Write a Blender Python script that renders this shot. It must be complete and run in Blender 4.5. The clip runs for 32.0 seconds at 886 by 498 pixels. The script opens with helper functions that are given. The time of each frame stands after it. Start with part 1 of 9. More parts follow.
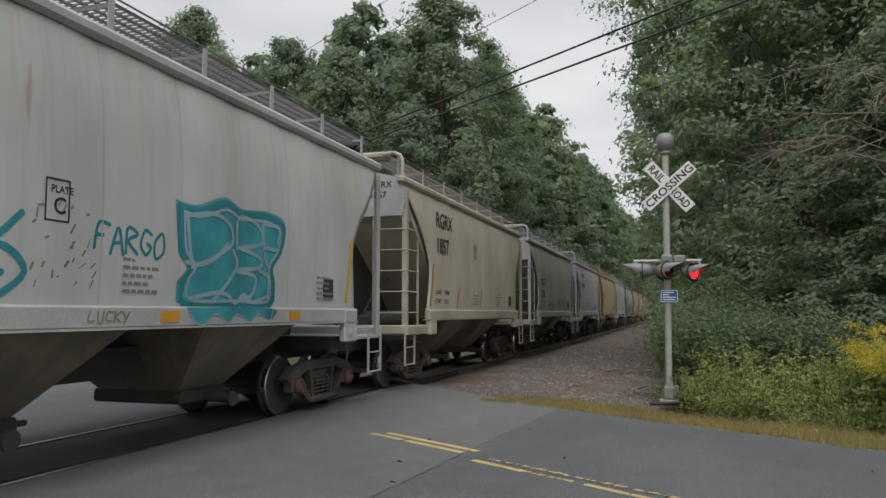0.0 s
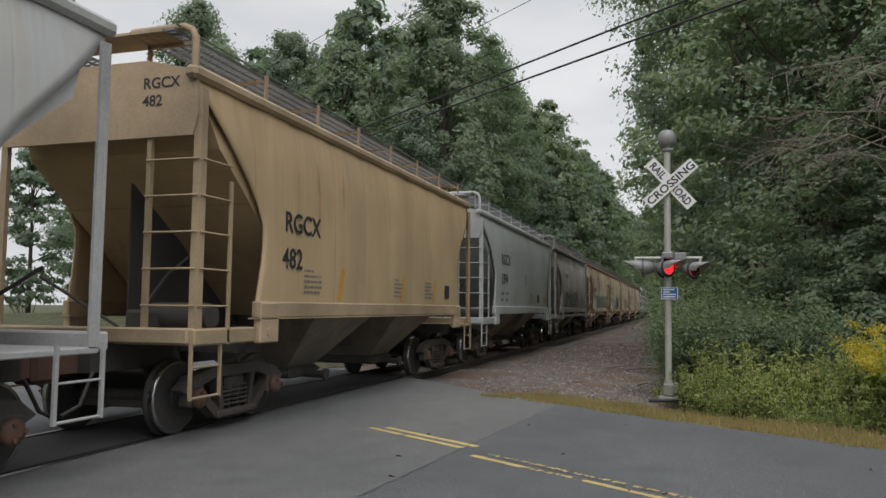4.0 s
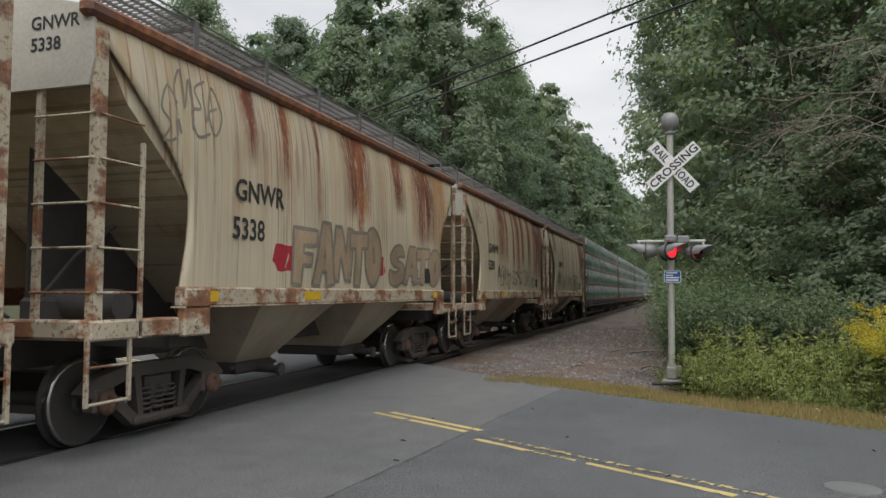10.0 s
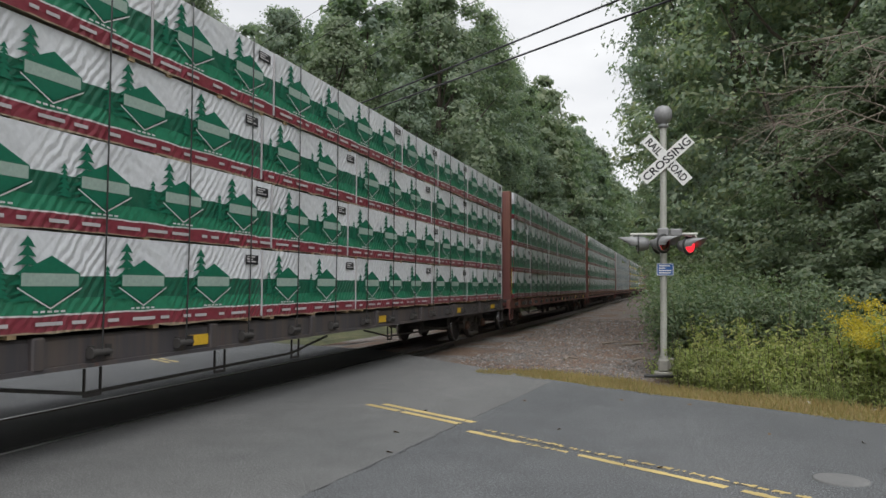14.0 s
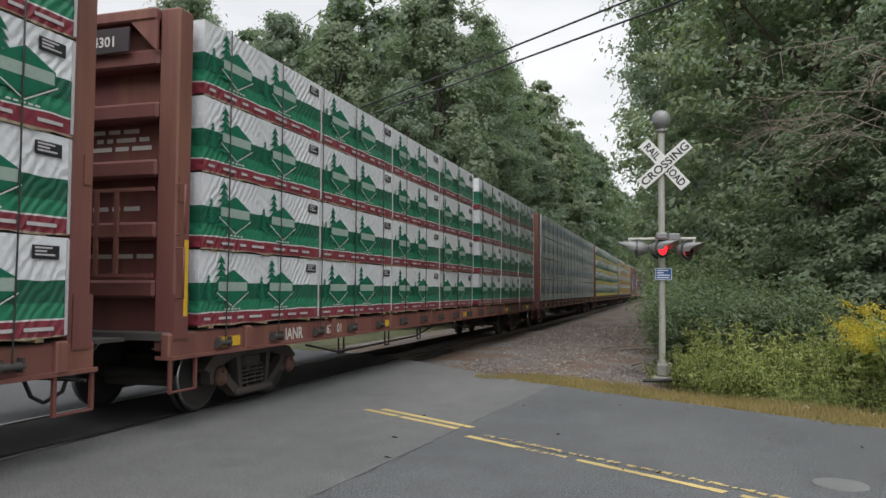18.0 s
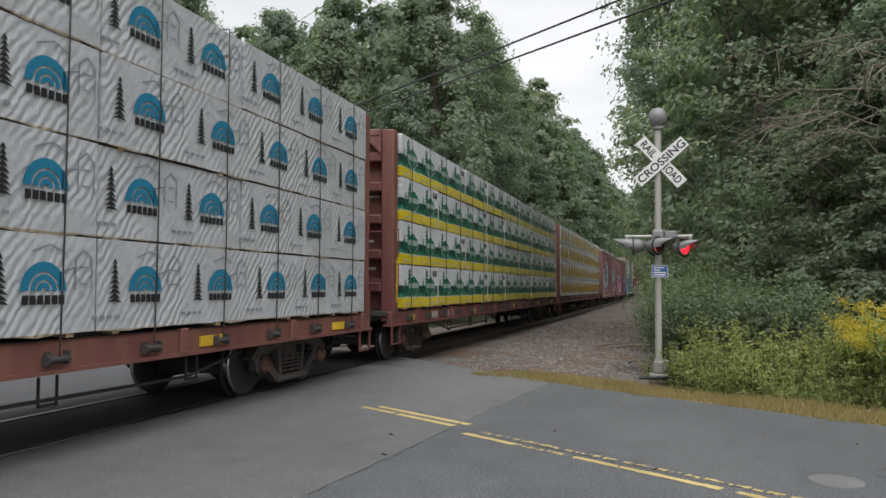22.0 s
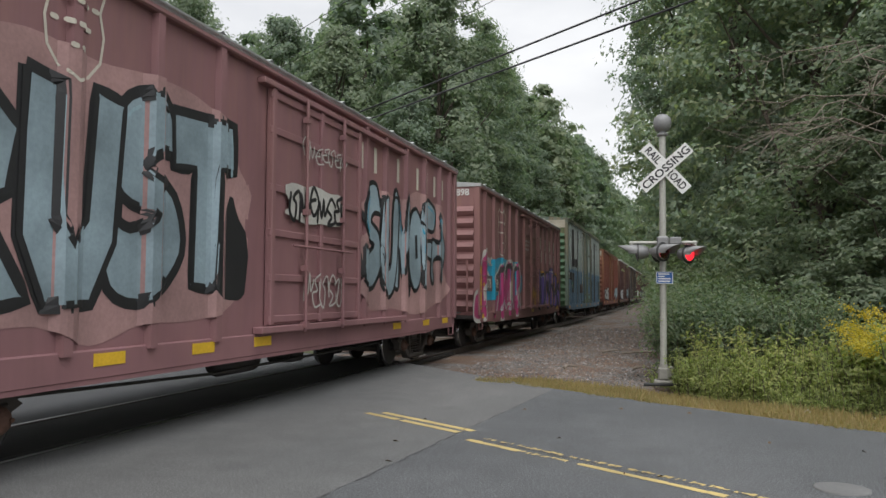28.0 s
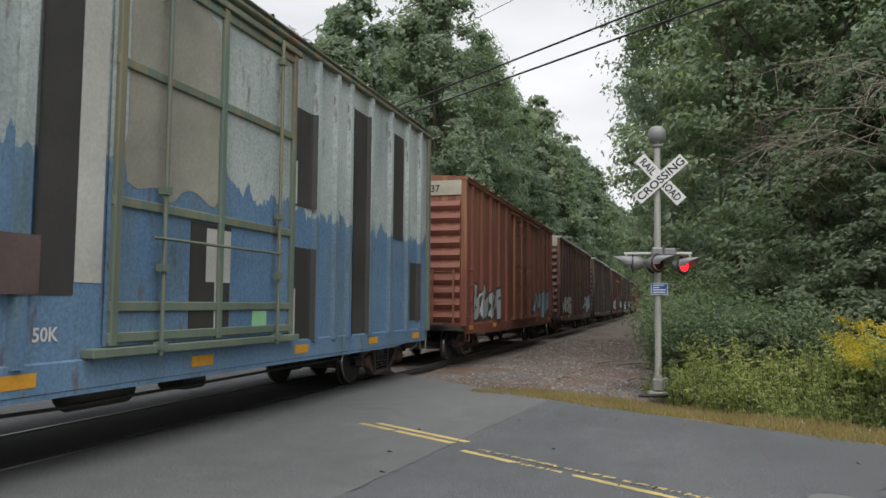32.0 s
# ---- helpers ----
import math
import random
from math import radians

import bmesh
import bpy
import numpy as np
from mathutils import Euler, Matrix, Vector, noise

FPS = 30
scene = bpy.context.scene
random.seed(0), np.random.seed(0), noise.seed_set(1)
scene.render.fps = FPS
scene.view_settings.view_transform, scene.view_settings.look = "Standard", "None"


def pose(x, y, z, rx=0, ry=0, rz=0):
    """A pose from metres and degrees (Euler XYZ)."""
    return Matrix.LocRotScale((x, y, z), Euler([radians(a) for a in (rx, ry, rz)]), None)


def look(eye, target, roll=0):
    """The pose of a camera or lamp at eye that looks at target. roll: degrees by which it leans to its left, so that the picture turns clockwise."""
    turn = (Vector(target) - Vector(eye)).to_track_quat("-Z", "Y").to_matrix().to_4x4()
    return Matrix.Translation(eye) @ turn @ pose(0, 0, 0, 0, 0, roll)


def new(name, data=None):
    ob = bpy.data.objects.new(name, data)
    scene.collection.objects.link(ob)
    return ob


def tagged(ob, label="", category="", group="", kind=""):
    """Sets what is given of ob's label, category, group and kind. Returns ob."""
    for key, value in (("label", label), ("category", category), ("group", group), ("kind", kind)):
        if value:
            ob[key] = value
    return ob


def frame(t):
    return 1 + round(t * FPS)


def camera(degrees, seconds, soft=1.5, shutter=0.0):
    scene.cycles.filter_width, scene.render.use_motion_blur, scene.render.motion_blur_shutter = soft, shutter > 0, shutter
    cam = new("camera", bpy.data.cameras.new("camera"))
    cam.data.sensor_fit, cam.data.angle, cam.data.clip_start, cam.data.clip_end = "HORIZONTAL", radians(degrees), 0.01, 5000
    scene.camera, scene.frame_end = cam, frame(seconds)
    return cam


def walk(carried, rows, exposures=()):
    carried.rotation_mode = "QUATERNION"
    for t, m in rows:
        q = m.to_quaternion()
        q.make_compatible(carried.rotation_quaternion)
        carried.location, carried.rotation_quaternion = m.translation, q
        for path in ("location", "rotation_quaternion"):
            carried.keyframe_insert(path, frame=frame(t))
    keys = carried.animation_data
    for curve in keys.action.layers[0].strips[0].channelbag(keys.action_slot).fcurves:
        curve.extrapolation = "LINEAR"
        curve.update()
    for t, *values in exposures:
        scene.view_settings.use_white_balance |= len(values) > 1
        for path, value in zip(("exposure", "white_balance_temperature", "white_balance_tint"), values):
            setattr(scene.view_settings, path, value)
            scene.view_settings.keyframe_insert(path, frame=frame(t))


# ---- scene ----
# The camera: held by hand beside the road, turning a little
cam = camera(60.66, 32.0, soft=1.5)
EYE = (0.0, 0.0, 1.55)
VIEW = [
    (0, 94.800, 0.000, 17.240), (0.5, 95.022, -0.073, 17.463), (1, 95.177, -0.015, 17.543), (1.5, 95.094, 0.030, 17.403),
    (2, 95.027, -0.114, 17.416), (2.5, 94.880, -0.175, 17.546), (3, 94.865, -0.230, 17.631), (3.5, 94.655, -0.369, 17.463),
    (5.5, 94.020, -0.415, 17.003), (6, 93.863, -0.372, 17.073), (6.5, 93.910, -0.449, 17.069), (7, 94.002, -0.396, 17.253),
    (7.5, 93.985, -0.280, 17.485), (8, 93.849, -0.254, 17.633), (8.5, 93.664, -0.148, 17.543), (9, 93.640, -0.015, 17.496),
    (9.5, 93.447, 0.068, 17.499), (10, 93.314, -0.042, 17.494), (10.5, 93.370, -0.229, 17.296), (11, 93.319, -0.311, 17.098),
    (11.5, 93.314, -0.283, 17.089), (12, 93.219, -0.363, 17.124), (12.5, 93.017, -0.384, 17.003), (13, 92.839, -0.425, 16.953),
    (13.5, 92.775, -0.378, 16.943), (14, 92.733, -0.184, 16.971), (14.5, 92.740, -0.104, 17.009), (16.5, 92.700, 0.122, 16.830),
    (17, 92.781, 0.116, 16.815), (17.5, 92.848, -0.005, 16.874), (18, 93.093, -0.148, 16.858), (18.5, 93.451, -0.370, 16.865),
    (19, 93.552, -0.480, 16.963), (19.5, 93.593, -0.467, 16.720), (20, 93.544, -0.358, 16.460), (20.5, 93.655, -0.491, 16.318),
    (21, 93.469, -0.338, 16.180), (21.5, 93.143, -0.125, 16.413), (22, 92.896, -0.120, 16.609), (22.5, 92.847, -0.284, 16.510),
    (23, 92.792, -0.346, 16.574), (23.5, 92.643, -0.325, 16.609), (24, 92.744, -0.292, 16.684), (24.5, 92.843, -0.262, 16.782),
    (25, 92.803, -0.362, 16.774), (25.5, 92.778, -0.112, 16.751), (27.5, 93.142, -0.175, 16.939), (28, 93.350, -0.205, 16.934),
    (28.5, 93.525, -0.147, 16.872), (29, 93.782, -0.120, 16.849), (29.5, 93.964, -0.105, 16.853), (30, 94.065, -0.161, 17.179),
    (30.5, 94.157, -0.126, 17.012), (31, 94.018, -0.368, 17.175), (31.5, 93.976, -0.356, 16.662), (32, 94.126, -0.418, 16.551),
]
walk(cam, [(t, pose(*EYE, rx, ry, rz)) for t, rx, ry, rz in VIEW], [(0, 0.2), (3.5, 0.2), (6, 0.25), (9, 0.32), (13, 0.46), (19, 0.54), (25, 0.54), (29, 0.52), (32, 0.5)])

# Overcast daylight
world = bpy.data.worlds.new("overcast_sky")
scene.world = world
world.use_nodes = True


def sky_nodes():
    nt = world.node_tree
    n, l = nt.nodes, nt.links
    n.clear()
    out = n.new("ShaderNodeOutputWorld")
    bg = n.new("ShaderNodeBackground")
    sky = n.new("ShaderNodeTexSky")
    sky.sky_type = "NISHITA"
    sky.sun_disc = False
    sky.sun_elevation, sky.sun_rotation = radians(48), radians(200)
    sky.dust_density, sky.air_density = 6.0, 1.0
    co = n.new("ShaderNodeTexCoord")
    mp = n.new("ShaderNodeMapping")
    mp.inputs["Scale"].default_value = (1.0, 1.0, 3.0)
    cloud = n.new("ShaderNodeTexNoise")
    cloud.inputs["Scale"].default_value = 3.2
    cloud.inputs["Detail"].default_value = 5
    ramp = n.new("ShaderNodeValToRGB")
    ramp.color_ramp.elements[0].position, ramp.color_ramp.elements[1].position = 0.3, 0.72
    ramp.color_ramp.elements[0].color = (7.0, 7.15, 7.5, 1)
    ramp.color_ramp.elements[1].color = (9.6, 9.65, 9.75, 1)
    mix = n.new("ShaderNodeMix")
    mix.data_type = "RGBA"
    mix.inputs["Factor"].default_value = 0.9
    l.new(co.outputs["Generated"], mp.inputs["Vector"])
    l.new(mp.outputs["Vector"], cloud.inputs["Vector"])
    l.new(cloud.outputs["Fac"], ramp.inputs["Fac"])
    l.new(sky.outputs["Color"], mix.inputs["A"])
    l.new(ramp.outputs["Color"], mix.inputs["B"])
    l.new(mix.outputs["Result"], bg.inputs["Color"])
    bg.inputs["Strength"].default_value = 0.08
    l.new(bg.outputs["Background"], out.inputs["Surface"])


sky_nodes()
sun = new("sun", bpy.data.lights.new("sun", "SUN"))
sun.data.energy, sun.data.angle, sun.data.color = 2.15, radians(70), (0.98, 0.99, 1.0)
sun.matrix_world = look((4.5, -13, 28), (0, 0, 0))


# ---- materials ----
MATS = {}


class Nodes:
    """A small wrapper round a material's nodes."""

    def __init__(self, name, rough=0.7, metal=0.0, spec=0.5):
        self.m = bpy.data.materials.new(name)
        self.m.use_nodes = True
        self.nt = self.m.node_tree
        self.b = self.nt.nodes["Principled BSDF"]
        self.b.inputs["Roughness"].default_value = rough
        self.b.inputs["Metallic"].default_value = metal
        self.b.inputs["Specular IOR Level"].default_value = spec
        self.co = None

    def node(self, kind, **values):
        n = self.nt.nodes.new(kind)
        for k, v in values.items():
            n.inputs[k].default_value = v
        return n

    def link(self, a, b):
        self.nt.links.new(a, b)

    def coords(self, scale=(1, 1, 1), kind="Object", shift=(0, 0, 0)):
        if self.co is None:
            self.co = self.nt.nodes.new("ShaderNodeTexCoord")
        mp = self.node("ShaderNodeMapping", Scale=scale, Location=shift)
        self.link(self.co.outputs[kind], mp.inputs["Vector"])
        return mp.outputs["Vector"]

    def noise(self, scale, detail=4, stretch=(1, 1, 1), rough=0.55, shift=(0, 0, 0), kind="Object"):
        n = self.node("ShaderNodeTexNoise", Scale=scale, Detail=detail, Roughness=rough)
        self.link(self.coords(stretch, kind, shift), n.inputs["Vector"])
        return n.outputs["Fac"]

    def ramp(self, fac, stops):
        r = self.nt.nodes.new("ShaderNodeValToRGB")
        e = r.color_ramp.elements
        while len(e) < len(stops):
            e.new(0.5)
        for el, (p, c) in zip(e, stops):
            el.position = p
            el.color = (c, c, c, 1) if isinstance(c, (int, float)) else (*c, 1)
        self.link(fac, r.inputs["Fac"])
        return r.outputs["Color"]

    def mix(self, fac, a, b, how="MIX"):
        m = self.nt.nodes.new("ShaderNodeMix")
        m.data_type, m.blend_type = "RGBA", how
        for key, v in (("Factor", fac), ("A", a), ("B", b)):
            if isinstance(v, (int, float)):
                if key == "Factor":
                    m.inputs[0].default_value = v
                else:
                    m.inputs[key].default_value = (v, v, v, 1)
            elif isinstance(v, tuple):
                m.inputs[key].default_value = (*v, 1)
            else:
                self.link(v, m.inputs[0] if key == "Factor" else m.inputs[key])
        return m.outputs["Result"]

    def math(self, how, a, b=0.0):
        m = self.nt.nodes.new("ShaderNodeMath")
        m.operation = how
        for i, v in enumerate((a, b)):
            if isinstance(v, (int, float)):
                m.inputs[i].default_value = v
            else:
                self.link(v, m.inputs[i])
        return m.outputs[0]

    def axis(self, which, kind="Object"):
        s = self.nt.nodes.new("ShaderNodeSeparateXYZ")
        self.link(self.coords(kind=kind), s.inputs[0])
        return s.outputs[which]

    def colour(self, c):
        if isinstance(c, tuple):
            self.b.inputs["Base Color"].default_value = (*c, 1)
        else:
            self.link(c, self.b.inputs["Base Color"])
        return self

    def rough(self, r):
        self.link(r, self.b.inputs["Roughness"])
        return self

    def bump(self, height, strength=0.3, distance=0.02):
        n = self.node("ShaderNodeBump", Strength=strength, Distance=distance)
        self.link(height, n.inputs["Height"])
        self.link(n.outputs["Normal"], self.b.inputs["Normal"])
        return self

    def random(self):
        return self.nt.nodes.new("ShaderNodeObjectInfo").outputs["Random"]


def plain(name, c, rough=0.6, metal=0.0, vary=0.25, scale=6.0, bump=0.1):
    """A worn paint or metal: two scales of mottling about one colour."""
    if name in MATS:
        return MATS[name]
    k = Nodes(name, rough, metal)
    dark = tuple(x * (1 - vary) for x in c)
    light = tuple(min(1, x * (1 + vary * 0.7)) for x in c)
    big = k.ramp(k.noise(scale * 0.15, 3), [(0.3, dark), (0.7, light)])
    fine = k.ramp(k.noise(scale * 4, 5), [(0.3, 0.82), (0.7, 1.0)])
    k.colour(k.mix(1.0, big, fine, "MULTIPLY")).bump(k.noise(scale * 8, 3), bump, 0.004)
    MATS[name] = k.m
    return k.m


def asphalt(name, base, warm, coarse=1.0):
    k = Nodes(name, 0.85)
    big = k.noise(0.35, 4, (1, 0.6, 1))
    mid = k.noise(2.5, 5)
    grit = k.noise(95, 2)
    chip = k.noise(52, 3)
    c = k.ramp(big, [(0.25, tuple(x * 0.74 for x in base)), (0.75, tuple(x * 1.18 for x in warm))])
    c = k.mix(1.0, c, k.ramp(mid, [(0.3, 0.86), (0.7, 1.08)]), "MULTIPLY")
    c = k.mix(coarse, c, k.mix(1.0, c, k.ramp(grit, [(0.36, 0.38), (0.5, 1.0), (0.62, 2.5)]), "MULTIPLY"))
    c = k.mix(coarse, c, k.mix(1.0, c, k.ramp(chip, [(0.36, 0.62), (0.53, 1.0), (0.68, 1.75)]), "MULTIPLY"))
    k.colour(c).bump(grit, 0.4, 0.005)
    return k.m


def rust_trim(name, base, amount=0.5):
    """Paint on small steel parts, broken by patches and freckles of rust."""
    k = Nodes(name, 0.7)
    c = k.ramp(k.noise(1.5, 4), [(0.3, tuple(x * 0.75 for x in base)), (0.7, base)])
    patch = k.ramp(k.noise(2.6, 6, (1, 0.6, 1), 0.65), [(0.62 - 0.2 * amount, 0.0), (0.70 - 0.2 * amount, 1.0)])
    tone = k.ramp(k.noise(7, 5), [(0.3, (0.09, 0.035, 0.022)), (0.55, (0.22, 0.08, 0.03)), (0.75, (0.38, 0.19, 0.07))])
    c = k.mix(k.math("MULTIPLY", patch, 0.9), c, tone)
    c = k.mix(k.ramp(k.noise(22, 4), [(0.56, 0.0), (0.64, 0.8)]), c, (0.13, 0.055, 0.03))
    k.colour(c).bump(k.noise(14, 4), 0.15, 0.006)
    return k.m


def gravel_mat():
    k = Nodes("gravel_and_leaf_litter", 0.95)
    v = k.node("ShaderNodeTexVoronoi", Scale=17.0)
    k.link(k.coords(), v.inputs["Vector"])
    stone = k.ramp(v.outputs["Color"], [(0.1, (0.07, 0.063, 0.058)), (0.5, (0.14, 0.127, 0.118)), (0.9, (0.25, 0.235, 0.22))])
    litter = k.ramp(k.noise(30, 5), [(0.35, (0.07, 0.045, 0.033)), (0.65, (0.19, 0.12, 0.08))])
    patch = k.ramp(k.noise(0.7, 6, (1, 1, 1), 0.65), [(0.44, 0.0), (0.58, 1.0)])
    k.colour(k.mix(patch, stone, litter)).bump(v.outputs["Distance"], 0.8, 0.05)
    return k.m


def soil_mat():
    k = Nodes("forest_floor", 0.95)
    c = k.ramp(k.noise(1.3, 6), [(0.3, (0.035, 0.04, 0.02)), (0.55, (0.07, 0.075, 0.03)), (0.75, (0.13, 0.1, 0.05))])
    k.colour(k.mix(1.0, c, k.ramp(k.noise(40, 4), [(0.3, 0.6), (0.7, 1.2)]), "MULTIPLY")).bump(k.noise(30, 4), 0.7, 0.05)
    return k.m


def leaf_mat(name, a, b, c, spread=0.3):
    """Leaves: each one picks its own green; some light passes through."""
    k = Nodes(name, 0.55, 0, 0.35)
    g = k.nt.nodes.new("ShaderNodeNewGeometry")
    r = g.outputs["Random Per Island"]
    col = k.ramp(r, [(0.0, a), (0.5, b), (1.0, c)])
    clump = k.ramp(k.noise(0.9, 3), [(0.3, 1 - spread), (0.7, 1 + spread * 0.5)])
    tree = k.ramp(k.random(), [(0.0, (0.85, 0.9, 0.85)), (0.5, (1.0, 1.0, 1.0)), (1.0, (1.12, 1.05, 0.85))])
    k.colour(k.mix(1.0, k.mix(1.0, col, clump, "MULTIPLY"), tree, "MULTIPLY"))
    t = k.node("ShaderNodeBsdfTranslucent")
    k.link(k.mix(1.0, col, (1.15, 1.35, 0.75), "MULTIPLY"), t.inputs["Color"])
    mx = k.node("ShaderNodeMixShader", Fac=0.45)
    out = k.nt.nodes["Material Output"]
    k.link(k.b.outputs[0], mx.inputs[1])
    k.link(t.outputs[0], mx.inputs[2])
    k.link(mx.outputs[0], out.inputs["Surface"])
    return k.m


def bark_mat(name, c):
    k = Nodes(name, 0.95)
    n = k.noise(9, 5, (1, 1, 0.2))
    k.colour(k.ramp(n, [(0.3, tuple(x * 0.5 for x in c)), (0.7, c)])).bump(n, 0.9, 0.03)
    return k.m


M_ROAD_OLD = asphalt("aged_coarse_asphalt", (0.064, 0.068, 0.072), (0.075, 0.077, 0.079))
M_ROAD_NEW = asphalt("smooth_patched_asphalt", (0.094, 0.096, 0.096), (0.105, 0.104, 0.101), 0.65)
M_GRAVEL = gravel_mat()
M_SOIL = soil_mat()


# ---- mesh helpers ----
class Mesh:
    """Collects boxes, tubes and plates into one mesh."""

    def __init__(self):
        self.v, self.f, self.s, self.mi, self.ink = [], [], [], [], 0

    def add(self, verts, faces, smooth=False):
        o = len(self.v)
        self.v += [tuple(p) for p in verts]
        self.f += [tuple(o + i for i in f) for f in faces]
        self.s += [smooth] * len(faces)
        self.mi += [self.ink] * len(faces)
        return self

    def box(self, x0, y0, z0, x1, y1, z1):
        v = [(x, y, z) for x in (x0, x1) for y in (y0, y1) for z in (z0, z1)]
        return self.add(v, [(0, 1, 3, 2), (4, 6, 7, 5), (0, 4, 5, 1), (2, 3, 7, 6), (0, 2, 6, 4), (1, 5, 7, 3)])

    def cbox(self, c, size, m=None):
        h = [s / 2 for s in size]
        v = [Vector((sx * h[0], sy * h[1], sz * h[2])) for sx in (-1, 1) for sy in (-1, 1) for sz in (-1, 1)]
        v = [(m @ p if m is not None else p) + Vector(c) for p in v]
        return self.add(v, [(0, 1, 3, 2), (4, 6, 7, 5), (0, 4, 5, 1), (2, 3, 7, 6), (0, 2, 6, 4), (1, 5, 7, 3)])

    def bevel_box(self, x0, y0, z0, x1, y1, z1, b=0.02):
        """A box with its twelve edges cut off."""
        xs, ys, zs = (x0, x1), (y0, y1), (z0, z1)
        v, idx = [], {}
        for i in (0, 1):
            for j in (0, 1):
                for k in (0, 1):
                    sx, sy, sz = (1, -1)[i], (1, -1)[j], (1, -1)[k]
                    for a, d in enumerate(((0, 1, 1), (1, 0, 1), (1, 1, 0))):
                        idx[i, j, k, a] = len(v)
                        v.append((xs[i] + sx * b * d[0], ys[j] + sy * b * d[1], zs[k] + sz * b * d[2]))
        f = []
        for i in (0, 1):
            f.append([idx[i, j, k, 0] for j, k in ((0, 0), (0, 1), (1, 1), (1, 0))])
            f.append([idx[j, i, k, 1] for j, k in ((0, 0), (0, 1), (1, 1), (1, 0))])
            f.append([idx[j, k, i, 2] for j, k in ((0, 0), (0, 1), (1, 1), (1, 0))])
        for i in (0, 1):
            for j in (0, 1):
                f.append([idx[i, j, 0, 0], idx[i, j, 1, 0], idx[i, j, 1, 1], idx[i, j, 0, 1]])
                f.append([idx[i, 0, j, 0], idx[i, 1, j, 0], idx[i, 1, j, 2], idx[i, 0, j, 2]])
                f.append([idx[0, i, j, 1], idx[1, i, j, 1], idx[1, i, j, 2], idx[0, i, j, 2]])
        for i in (0, 1):
            for j in (0, 1):
                for k in (0, 1):
                    f.append([idx[i, j, k, a] for a in (0, 1, 2)])
        return self.add(v, f)

    def tube(self, points, r, n=6, smooth=True, taper=None):
        """A round bar along the points."""
        pts = [Vector(p) for p in points]
        rings = []
        for i, p in enumerate(pts):
            d = (pts[min(i + 1, len(pts) - 1)] - pts[max(i - 1, 0)]).normalized()
            a = d.orthogonal().normalized()
            if i:
                a = (rings[-1][1] - d * rings[-1][1].dot(d))
                a = a.normalized() if a.length > 1e-6 else d.orthogonal().normalized()
            rings.append((p, a, d.cross(a)))
        v = []
        for i, (p, a, b) in enumerate(rings):
            q = r if taper is None else r + (taper - r) * i / (len(rings) - 1)
            v += [p + (a * math.cos(2 * math.pi * k / n) + b * math.sin(2 * math.pi * k / n)) * q for k in range(n)]
        f = [(i * n + k, i * n + (k + 1) % n, (i + 1) * n + (k + 1) % n, (i + 1) * n + k) for i in range(len(rings) - 1) for k in range(n)]
        self.add(v, f, smooth)
        return self.add([v[k] for k in range(n)] + [v[-n + k] for k in range(n)], [tuple(range(n - 1, -1, -1)), tuple(range(n, 2 * n))])

    def lathe(self, profile, n=20, m=None, smooth=True, cap=True):
        """Turned about its own z axis; profile of (radius, height)."""
        v = []
        for r, z in profile:
            v += [Vector((r * math.cos(2 * math.pi * k / n), r * math.sin(2 * math.pi * k / n), z)) for k in range(n)]
        if m is not None:
            v = [m @ p for p in v]
        f = [(i * n + k, i * n + (k + 1) % n, (i + 1) * n + (k + 1) % n, (i + 1) * n + k) for i in range(len(profile) - 1) for k in range(n)]
        self.add(v, f, smooth)
        if cap and profile[0][0] > 1e-4:
            self.add(v[:n], [tuple(range(n - 1, -1, -1))])
        if cap and profile[-1][0] > 1e-4:
            self.add(v[-n:], [tuple(range(n))])
        return self

    def prism(self, outline, depth, m=None):
        """An outline in (u, v), thickened along w and placed by m (u, v, w -> x, y, z)."""
        n = len(outline)
        v = [Vector((u, w, 0)) for u, w in outline] + [Vector((u, w, depth)) for u, w in outline]
        if m is not None:
            v = [m @ p for p in v]
        return self.add(v, [tuple(range(n - 1, -1, -1)), tuple(range(n, 2 * n))] + [(i, (i + 1) % n, n + (i + 1) % n, n + i) for i in range(n)])

    def data(self, name, material):
        me = bpy.data.meshes.new(name)
        me.from_pydata(self.v, [], self.f)
        me.polygons.foreach_set("use_smooth", self.s)
        for mat in material if isinstance(material, (list, tuple)) else [material]:
            me.materials.append(mat)
        me.polygons.foreach_set("material_index", self.mi)
        me.update()
        return me


def oriented(me):
    bm = bmesh.new()
    bm.from_mesh(me)
    bmesh.ops.recalc_face_normals(bm, faces=bm.faces)
    bm.to_mesh(me)
    bm.free()
    return me


def part(name, mesh, material, parent, label=""):
    """Links a mesh as one object under a thing or part."""
    me = mesh if isinstance(mesh, bpy.types.Mesh) else oriented(mesh.data(name, material))
    ob = new(name, me)
    ob.parent = parent
    if label:
        ob["label"] = label
    return ob


def thing(name, label, category, group="", kind="", at=None, mesh=None, material=None):
    ob = new(name, oriented(mesh.data(name, material)) if mesh else None)
    if at is not None:
        ob.matrix_world = at
    return tagged(ob, label, category, group, kind)


# axes for prisms: outline (u, v) -> (y, z), thickness along +x
YZ = Matrix(((0, 0, 1, 0), (1, 0, 0, 0), (0, 1, 0, 0), (0, 0, 0, 1)))
# outline (u, v) -> (x, z), thickness along +y
XZ = Matrix(((1, 0, 0, 0), (0, 0, 1, 0), (0, 1, 0, 0), (0, 0, 0, 1)))


